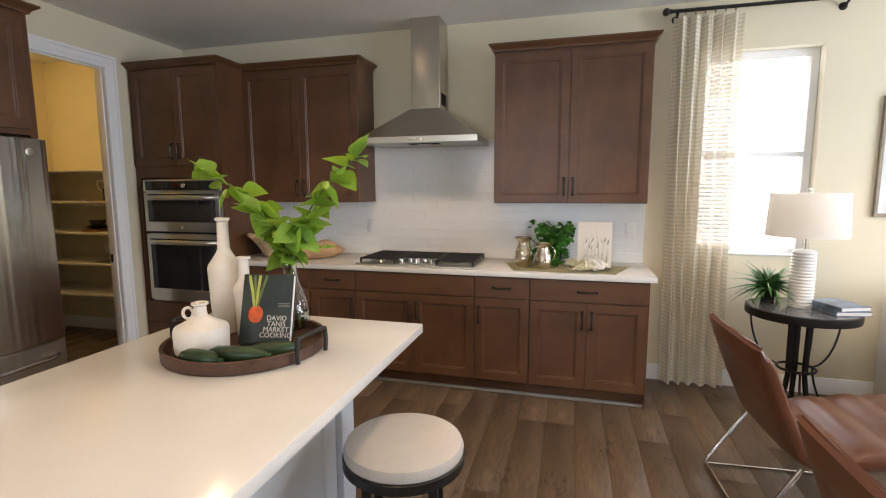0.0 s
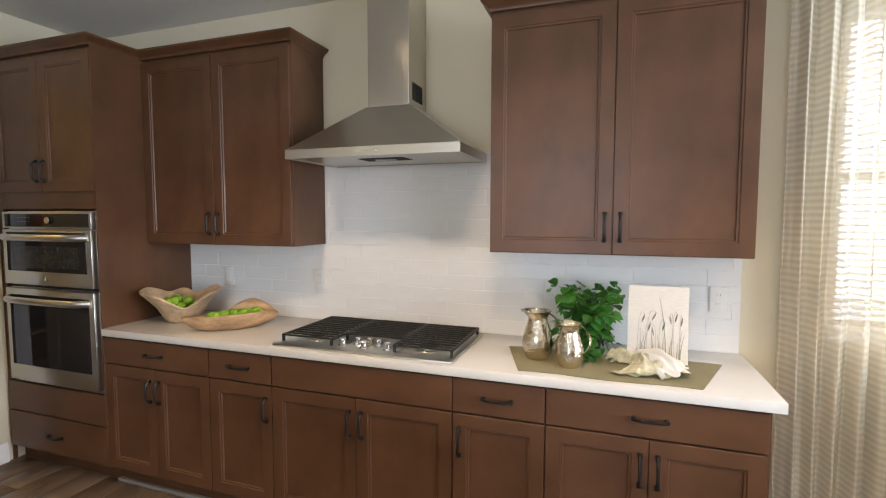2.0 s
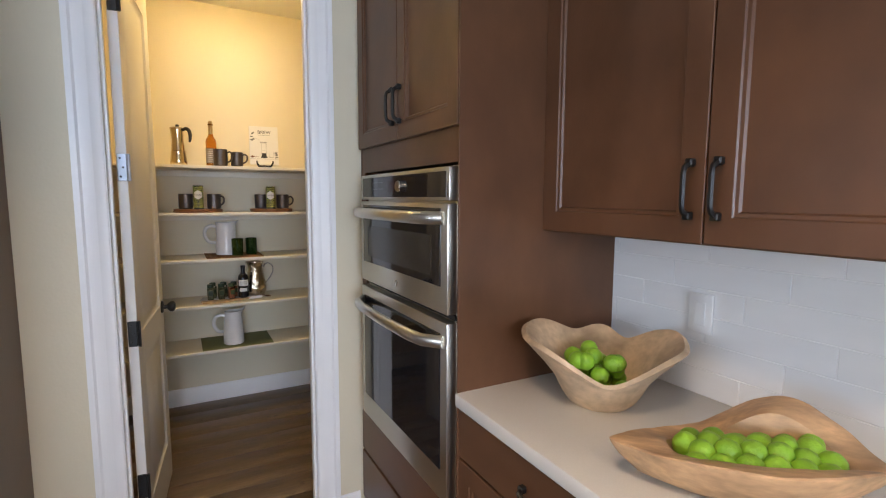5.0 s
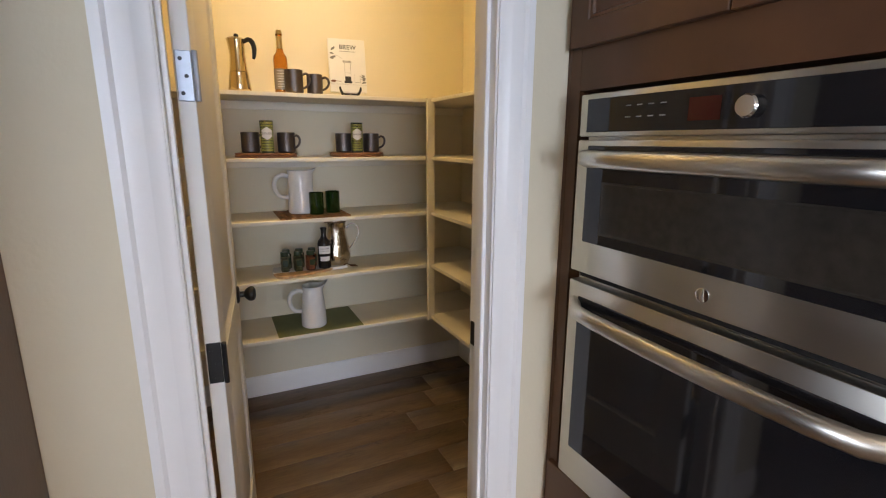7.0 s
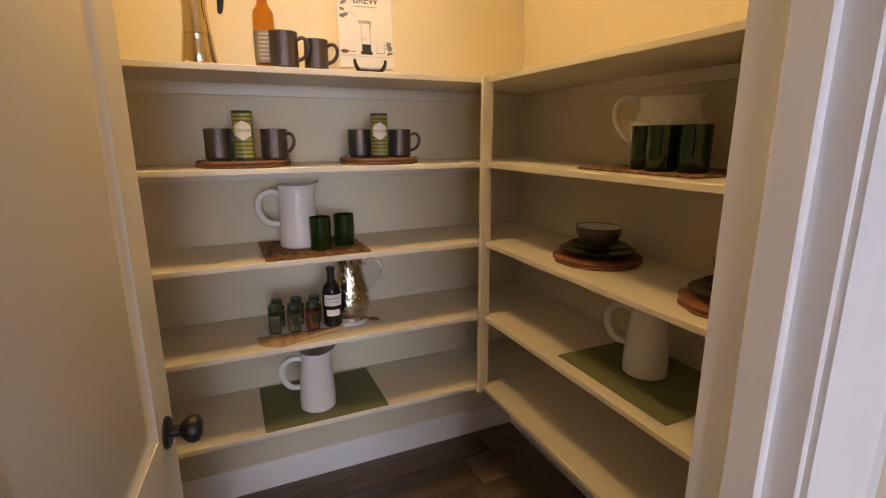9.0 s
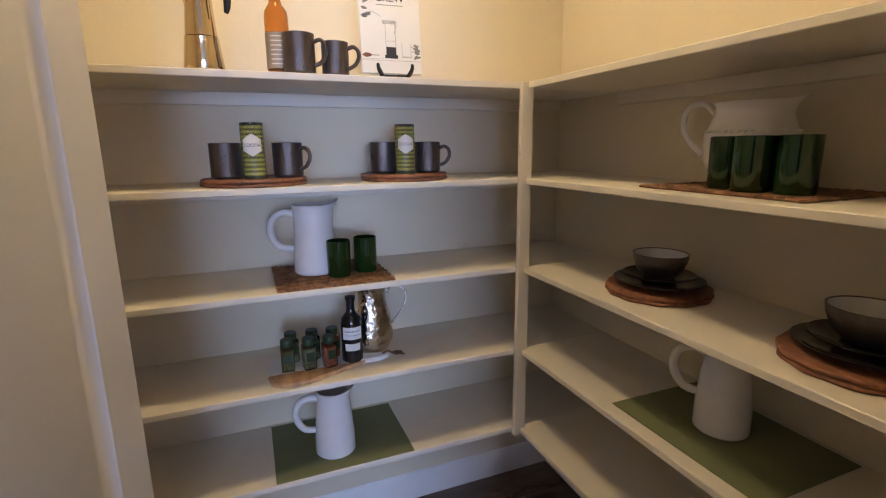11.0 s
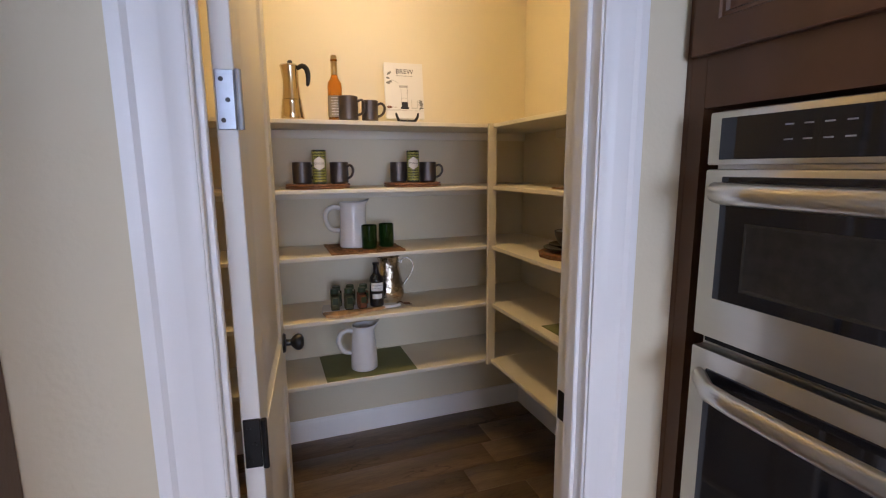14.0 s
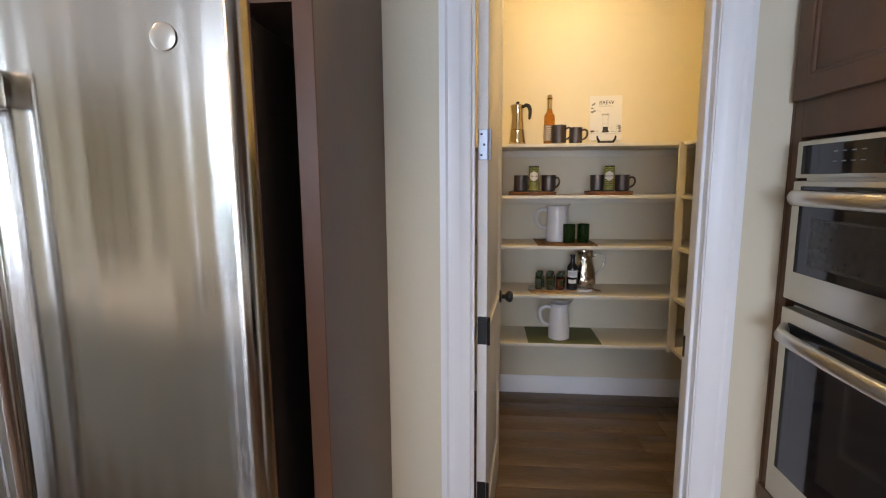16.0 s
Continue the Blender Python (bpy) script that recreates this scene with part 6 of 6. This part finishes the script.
mk.scale = (0.90, 0.90, 0.90)
sy = thing("syrup_bottle", -2.375, 2.885, Z, label="amber syrup bottle with a printed label and tall neck", category="bottle")
part("glass", lathe([(0, 0), (0.029, 0), (0.032, 0.004), (0.032, 0.155), (0.030, 0.172), (0.018, 0.190), (0.0145, 0.205), (0.0135, 0.262), (0.0155, 0.264), (0.0155, 0.272), (0, 0.273)], 32, False), AMBER, sy)
part("neck_foil", lathe([(0.0148, 0.206), (0.0141, 0.285), (0.012, 0.29), (0, 0.29)], 24, False), BRASS, sy, "gold neck foil")
part("label", lathe([(0.0325, 0.02), (0.0328, 0.022), (0.0328, 0.112), (0.0325, 0.114)], 32, False), FRAMEW, sy, "grey-brown printed label")
bm = bmesh.new()
for k in range(7):
    for i in range(8):
        a = math.radians(-35 + i * 10)
        bmesh.ops.create_cube(bm, size=1.0, matrix=Matrix.Translation((0.0331 * math.cos(a), 0.0331 * math.sin(a), 0.032 + 0.012 * k)) @ Euler((0, 0, a)).to_matrix().to_4x4() @ Matrix.Diagonal((0.0006, 0.004, 0.003, 1)))
part("label_print", bm, LABELW, sy)
mug(-2.325, 2.935, Z, 68, 0.043, 0.108)
mug(-2.335, 3.035, Z, 60, 0.038, 0.094)

bw = thing("coffee_book", -2.372, 3.215, Z + 0.024, 86, "white coffee book with a brewer photograph on its cover", "book", rx=-8)
part("pages", box(-0.086, 0.086, 0.002, 0.016, 0.002, 0.246), PAPER, bw)
part("cover", add_box(box(-0.088, 0.088, -0.0005, 0.002, 0, 0.248, 0.0008), -0.088, 0.088, 0.016, 0.0185, 0, 0.248, 0.0008), LABELW, bw)
bw.scale = (1.06, 1.0, 1.06)
lettering("BREW", 0.030, INKB, bw, pose(0.004, -0.0009, 0.200, 90))
bm = bmesh.new()
for k in range(14):
    add_box(bm, -0.036 + 0.0055 * k, -0.032 + 0.0055 * k, -0.0011, -0.0004, 0.189, 0.1915)
part("subtitle", bm, INKG, bw)


def printed(name, material, shapes):
    """Flat printed shapes on the cover, each an outline in the cover's plane."""
    bm = bmesh.new()
    for pts in shapes:
        bm.faces.new([bm.verts.new((x, -0.0010, z)) for x, z in pts])
    part(name, bm, material, bw)


def rect(a, b, c, d):
    return [(a, c), (b, c), (b, d), (a, d)]


def leaf_mark(x, z, l, turn):
    ca, sa = math.cos(turn), math.sin(turn)
    return [(x + l * (u * ca - v * sa), z + l * (u * sa + v * ca)) for u, v in ((0, 0), (0.35, -0.22), (0.75, -0.16), (1, 0), (0.75, 0.16), (0.35, 0.22))]


rgb_ = random.Random(4)
printed("printed_brewer", INKS, [[(-0.022, 0.138), (0.014, 0.138), (0.018, 0.148), (-0.024, 0.148)], rect(-0.016, -0.0145, 0.062, 0.138), rect(0.0125, 0.014, 0.062, 0.138), [(0.018, 0.148), (0.018, 0.136), (0.009, 0.112), (0.012, 0.112)], rect(-0.016, 0.014, 0.090, 0.0915)])
printed("printed_coffee", INKB, [rect(-0.0155, 0.0135, 0.052, 0.074), rect(-0.020, 0.018, 0.042, 0.052)])
printed("printed_cup", INKS, [rect(0.030, 0.058, 0.046, 0.049), rect(0.030, 0.0315, 0.046, 0.086), rect(0.0565, 0.058, 0.046, 0.086), rect(0.058, 0.066, 0.074, 0.077), rect(0.058, 0.066, 0.062, 0.065)])
printed("printed_table", INKS, [rect(-0.087, 0.087, 0.0350, 0.0362), rect(-0.087, -0.020, 0.0395, 0.0405)])
printed("printed_leaves", INKG, [leaf_mark(rgb_.uniform(-0.086, -0.070), rgb_.uniform(0.155, 0.205), 0.020, rgb_.uniform(-0.8, 1.2)) for k in range(9)] + [leaf_mark(rgb_.uniform(0.062, 0.070), rgb_.uniform(0.035, 0.095), 0.017, rgb_.uniform(-0.5, 1.0)) for k in range(12)])
printed("printed_sprig", INKS, [[(-0.074 + 0.012 * k, 0.162 + 0.008 * math.sin(k)), (-0.062 + 0.012 * k, 0.162 + 0.008 * math.sin(k + 1)), (-0.062 + 0.012 * k, 0.164 + 0.008 * math.sin(k + 1)), (-0.074 + 0.012 * k, 0.164 + 0.008 * math.sin(k))] for k in range(4)])
printed("printed_spoon", BARK, [leaf_mark(-0.086, 0.050, 0.030, 0.0), rect(-0.060, -0.036, 0.049, 0.051)])
es = thing("easel", -2.352, 3.212, Z, 86, "small black easel holding the coffee book", "easel")
for s in (-1, 1):
    part("arm", sweep([(0.036 * s, 0.03, 0.006), (0.036 * s, -0.006, 0.010), (0.040 * s, -0.022, 0.012), (0.050 * s, -0.026, 0.030), (0.052 * s, -0.024, 0.045)], [0.006, 0.007, 0.007, 0.006, 0.004], 8), BLACK, es)
part("bar", box(-0.042, 0.042, -0.020, -0.008, 0.004, 0.015, 0.003), BLACK, es)
part("back_leg", sweep([(0, 0.0, 0.012), (0, 0.05, 0.006)], 0.006, 8), BLACK, es)
part("chain", sweep([(0.0, -0.022, 0.012), (0.0, -0.024, 0.002)], 0.002, 6), BRASS, es)

# second shelf: chargers, mugs and cocoa tins
Z = SZ[1] + 0.0005
zt = charger(-2.408, 2.795, Z, 0.146, 1)
cocoa_can(-2.330, 2.795, zt, 86)
mug(-2.375, 2.722, zt, 120)
mug(-2.365, 2.888, zt, 50)
zt = charger(-2.412, 3.255, Z, 0.140, 2)
cocoa_can(-2.365, 3.245, zt, 78)
mug(-2.430, 3.190, zt, 140)
mug(-2.395, 3.330, zt, 60)
# third shelf
Z = SZ[2] + 0.0005
zt = woven_mat(-2.425, 3.000, Z, 0.32, 0.355)
white_pitcher(-2.455, 2.958, zt, 86, 0.222, 0.068, 0.062, 0.016)
tumbler(-2.375, 3.020, zt)
tumbler(-2.405, 3.112, zt)
# fourth shelf: marble and wood board, spices, bottle, hammered pitcher
Z = SZ[3] + 0.0005
bd = thing("serving_board", -2.385, 2.945, Z, 0, "marble and wood serving board with a corded handle", "serving board")


def outline_slab(pts, h0, h1):
    bm = bmesh.new()
    lo = [bm.verts.new((x, y, h0)) for x, y in pts]
    hi = [bm.verts.new((x, y, h1)) for x, y in pts]
    n = len(pts)
    for k in range(n):
        bm.faces.new((lo[k], lo[(k + 1) % n], hi[(k + 1) % n], hi[k]))
    bm.faces.new(hi), bm.faces.new(lo[::-1])
    bmesh.ops.recalc_face_normals(bm, faces=bm.faces)
    bmesh.ops.bevel(bm, geom=[e for e in bm.edges if abs(e.verts[0].co.z - e.verts[1].co.z) < 1e-6], offset=0.003, segments=2, affect="EDGES")
    return bm


part("wood_half", outline_slab([(0.030, -0.165), (0.085, -0.155), (0.112, -0.11), (0.108, -0.05), (0.085, 0.01), (0.060, 0.07), (0.045, 0.12), (0.030, 0.14)], 0, 0.014), BOARDW, bd)
part("marble_half", outline_slab([(-0.095, -0.15), (-0.02, -0.165), (0.0295, -0.165), (0.0295, 0.14), (0.032, 0.19), (0.012, 0.225), (-0.010, 0.205), (-0.022, 0.14), (-0.065, 0.08), (-0.10, 0.0)], 0, 0.014), MARBLE, bd)
part("cord", sweep([(0.012, 0.205, 0.016), (0.005, 0.225, 0.020), (0.015, 0.250, 0.008), (0.0, 0.275, 0.006), (-0.012, 0.262, 0.006), (0.0, 0.245, 0.009), (0.018, 0.280, 0.005)], 0.0035, 6), JUTE, bd, "brown leather cord")
zt = Z + 0.0145
for k, (x, y) in enumerate(((-2.372, 2.842), (-2.362, 2.907), (-2.355, 2.970), (-2.430, 2.858), (-2.428, 2.925), (-2.422, 2.990))):
    s = thing("spice_jar", x, y, zt, 90 + 8 * k, "small square glass spice jar with a dark green lid", "jar", "spice jars")
    part("glass", box(-0.020, 0.020, -0.020, 0.020, 0, 0.082, 0.006, 3), JARG, s)
    part("contents", box(-0.0175, 0.0175, -0.0175, 0.0175, 0.003, 0.070, 0.005, 2), SPICE if k in (2, 5) else HERB, s, "dried seasoning")
    part("lid", lathe([(0, 0.082), (0.0185, 0.082), (0.0195, 0.085), (0.0195, 0.101), (0.018, 0.104), (0, 0.104)], 20, False), GREENLID, s)
    part("label", box(-0.013, 0.013, -0.0208, -0.0200, 0.030, 0.060), GREENLID, s, "small dark label")
wi = thing("vinegar_bottle", -2.375, 3.048, zt, 84, "black glass bottle with two white labels", "bottle")
part("glass", lathe([(0, 0), (0.031, 0), (0.034, 0.004), (0.034, 0.130), (0.031, 0.146), (0.016, 0.165), (0.0135, 0.175), (0.0135, 0.205), (0.0165, 0.207), (0.0165, 0.218), (0, 0.220)], 32, False), BLACKC, wi)


def wrap(r, half, z0, z1):
    bm = bmesh.new()
    cols = []
    for i in range(11):
        a = -math.pi / 2 - half + 2 * half * i / 10
        cols.append([bm.verts.new((r * math.cos(a), r * math.sin(a), z)) for z in (z0, z1)])
    for a, b in zip(cols, cols[1:]):
        bm.faces.new((a[0], b[0], b[1], a[1]))
    return bm


part("label", wrap(0.0346, 1.0, 0.080, 0.122), LABELW, wi, "white paper label")
part("small_label", wrap(0.0346, 0.75, 0.042, 0.066), LABELW, wi, "small white paper label")
bm = bmesh.new()
for k in range(2):
    for i in range(7):
        a = -math.pi / 2 - 0.6 + 0.2 * i
        bmesh.ops.create_cube(bm, size=1.0, matrix=Matrix.Translation((0.0348 * math.cos(a), 0.0348 * math.sin(a), 0.108 - 0.013 * k)) @ Euler((0, 0, a)).to_matrix().to_4x4() @ Matrix.Diagonal((0.0005, 0.005, 0.004 - 0.002 * k, 1)))
part("label_print", bm, INKG, wi)
hj = thing("steel_pitcher", -2.475, 3.135, Z, 75, "hammered steel water pitcher with a thin wire handle", "pitcher")
part("body", lathe([(0, 0), (0.052, 0), (0.062, 0.006), (0.077, 0.04), (0.079, 0.07), (0.068, 0.13), (0.054, 0.19), (0.053, 0.215), (0.060, 0.238), (0.062, 0.242), (0.059, 0.242), (0.050, 0.21), (0.072, 0.08), (0, 0.012)], 36, False), HAMMER, hj)
part("handle", sweep([(0.054, 0, 0.218), (0.064, 0, 0.205), (0.070, 0, 0.222), (0.095, 0, 0.232), (0.122, 0, 0.212), (0.126, 0, 0.178), (0.112, 0, 0.140), (0.086, 0, 0.105), (0.076, 0, 0.090)], 0.0036, 8), CHROME, hj)
# fifth shelf
Z = SZ[4] + 0.0005
zt = green_mat(-2.432, 2.998, Z, 0.335, 0.445)
white_pitcher(-2.375, 2.975, zt, 84, 0.225, 0.066, 0.052, 0.030)

# side shelves
Z = SZ[1] + 0.0005
zt = woven_mat(-1.615, 3.825, Z, 0.40, 0.30)
jug = thing("white_jug", -1.675, 3.872, zt, 30, "squat white stoneware jug with a beaded band and loop handle", "jug")
bm = lathe([(0, 0), (0.060, 0), (0.070, 0.006), (0.094, 0.055), (0.099, 0.090), (0.096, 0.120), (0.086, 0.145), (0.078, 0.165), (0.078, 0.180), (0.083, 0.190), (0.079, 0.190), (0.073, 0.178), (0.080, 0.145), (0.090, 0.090), (0.060, 0.012), (0, 0.010)], 48, False)
for v in bm.verts:
    if v.co.z > 0.150 and v.co.x > 0:
        k = (v.co.z - 0.150) / 0.040
        v.co.x += 0.022 * k * k * min(1.0, v.co.x / 0.083) ** 5
        v.co.z += 0.010 * k * (min(1, v.co.x / 0.10)) ** 5
part("body", bm, PITCHW, jug)
bm = bmesh.new()
for k in range(44):
    a = 2 * math.pi * k / 44
    bmesh.ops.create_icosphere(bm, subdivisions=1, radius=0.0045, matrix=Matrix.Translation((0.0945 * math.cos(a), 0.0945 * math.sin(a), 0.124)))
part("beaded_band", bm, PITCHW, jug)
part("handle", sweep([(-0.078, 0, 0.168), (-0.100, 0, 0.190), (-0.128, 0, 0.190), (-0.146, 0, 0.168), (-0.146, 0, 0.135), (-0.128, 0, 0.100), (-0.098, 0, 0.070)], 0.0085, 10), PITCHW, jug)
for x, y in ((-1.645, 3.765), (-1.567, 3.738), (-1.490, 3.760), (-1.545, 3.812)):
    tumbler(x, y, zt)
Z = SZ[2] + 0.0005
PLATE = [(0, 0), (0.060, 0), (0.066, 0.003), (0.100, 0.012), (0.118, 0.017), (0.119, 0.020), (0.116, 0.021), (0.098, 0.0165), (0.064, 0.008), (0, 0.007)]
for x, y, sd in ((-1.850, 3.810, 3), (-1.350, 3.805, 4)):
    zt = charger(x, y, Z, 0.138, sd)
    single("dinner_plate", lathe(PLATE, 56, False), BLACKC, "glossy black dinner plate on a wooden charger", "plate", x, y, zt, group="black plates")
    single("side_plate", lathe([(r * 0.80, z) for r, z in PLATE], 48, False), BLACKC, "smaller glossy black plate stacked on a dinner plate", "plate", x, y, zt + 0.0145, group="black plates")
    b = thing("soup_bowl", x, y, zt + 0.0235, label="dark bowl with a pale grey glazed inside, on stacked plates", category="bowl", group="dark bowls")
    part("shell", lathe([(0, 0), (0.036, 0), (0.040, 0.003), (0.058, 0.020), (0.070, 0.050), (0.0725, 0.068), (0.0710, 0.0685), (0.0695, 0.0665)], 44, False), MUG, b)
    part("glaze", lathe([(0.0692, 0.0662), (0.066, 0.050), (0.054, 0.022), (0.030, 0.010), (0, 0.009)], 44, False), MARBLE, b, "pale grey glazed inside")
Z = SZ[3] + 0.0005
zt = green_mat(-1.618, 3.820, Z, 0.43, 0.32)
white_pitcher(-1.630, 3.825, zt, 32, 0.225, 0.064, 0.050, 0.030)

# ---- pieces of floor and backsplash ----
PW, PL = 0.180, 1.22
plank_meshes = {}


def plank(length, width):
    key = (round(length, 3), round(width, 3))
    if key not in plank_meshes:
        plank_meshes[key] = mesh_of("plank", framed_top(width, length), PLANK)
    return plank_meshes[key]


def framed_top(w, l):
    bm = bmesh.new()
    loops = [[bm.verts.new(c) for c in ((i, i, z), (w - i, i, z), (w - i, l - i, z), (i, l - i, z))] for i, z in ((0.0006, -0.012), (0.0006, -0.0015), (0.0022, 0.0))]
    for a, b in zip(loops, loops[1:]):
        for k in range(4):
            bm.faces.new((a[k], a[(k + 1) % 4], b[(k + 1) % 4], b[k]))
    bm.faces.new(loops[-1])
    return bm


rng = random.Random(5)
rest = bmesh.new()
made = 0
for i in range(int((EX - PX) / PW) + 1):
    x = PX + i * PW
    w = min(PW, EX - x)
    if w < 0.02:
        continue
    y = EY0 - rng.random() * PL
    while y < WY:
        a, b = max(y, EY0), min(y + PL, WY)
        y += PL
        if b - a < 0.03:
            continue
        if x + w < WX and b < PY0:
            continue
        near = x < 5.4 and b > 0.2
        if near and made < 290:
            ob = new("plank", plank(b - a, w))
            ob.parent = slab
            ob.location = (x, a, 0)
            made += 1
        else:
            geo = framed_top(w, b - a)
            bmesh.ops.translate(geo, vec=(x, a, 0), verts=geo.verts)
            tmp = bpy.data.meshes.new("tmp")
            geo.to_mesh(tmp)
            geo.free()
            rest.from_mesh(tmp)
            bpy.data.meshes.remove(tmp)
PLANK_REST = mat("vinyl_plank_far", (0.150, 0.104, 0.069), 0.38, var=0.26, scale=2.2, fine=0.22, fine_scale=16, stretch=(7, 0.7, 7), rand=0.16, island=True, bump=0.06, bump_scale=40)
cracked(PLANK_REST)
far = part("planks", rest, PLANK_REST, slab)
far["kind"] = "stuff"

# glazed tiles in running bond, on a grout bed
splash = new("backsplash", mesh_of("backsplash", add_box(box(0.006, 3.258, WY - 0.004, WY - 0.0005, 0.915, 1.379), 1.062, 2.148, WY - 0.004, WY - 0.0005, 1.379, 1.886), GROUT))
tagged(splash, "white glossy subway tile backsplash in running bond", "backsplash", kind="structure")
TH, TL, JT = 0.0772, 0.3195, 0.0022
tile_meshes = {}


def tile(w, h):
    key = (round(w, 3), round(h, 3))
    if key not in tile_meshes:
        tile_meshes[key] = mesh_of("tile", framed(w, h, [(0, 0.0), (0, -0.0006), (0.0011, -0.0021)]), TILE)
    return tile_meshes[key]


for row in range(14):
    z = 0.9165 + row * TH
    low, high = (0.006, 3.258) if z + 0.02 < 1.379 else (1.062, 2.148)
    top = min(z + TH - JT, 1.379 if low < 1 else 1.886)
    if top - z < 0.015:
        continue
    x = 1.306 + (row - 2) * TL / 3
    while x > low:
        x -= TL
    while x < high:
        a, b = max(x, low), min(x + TL - JT, high)
        x += TL
        if b - a < 0.012:
            continue
        ob = new("tile", tile(b - a, top - z))
        ob.parent = splash
        ob.location = (a, WY - 0.0040, z)
        ob.rotation_euler = (rng.uniform(-0.0005, 0.0005), 0, rng.uniform(-0.0003, 0.0003))
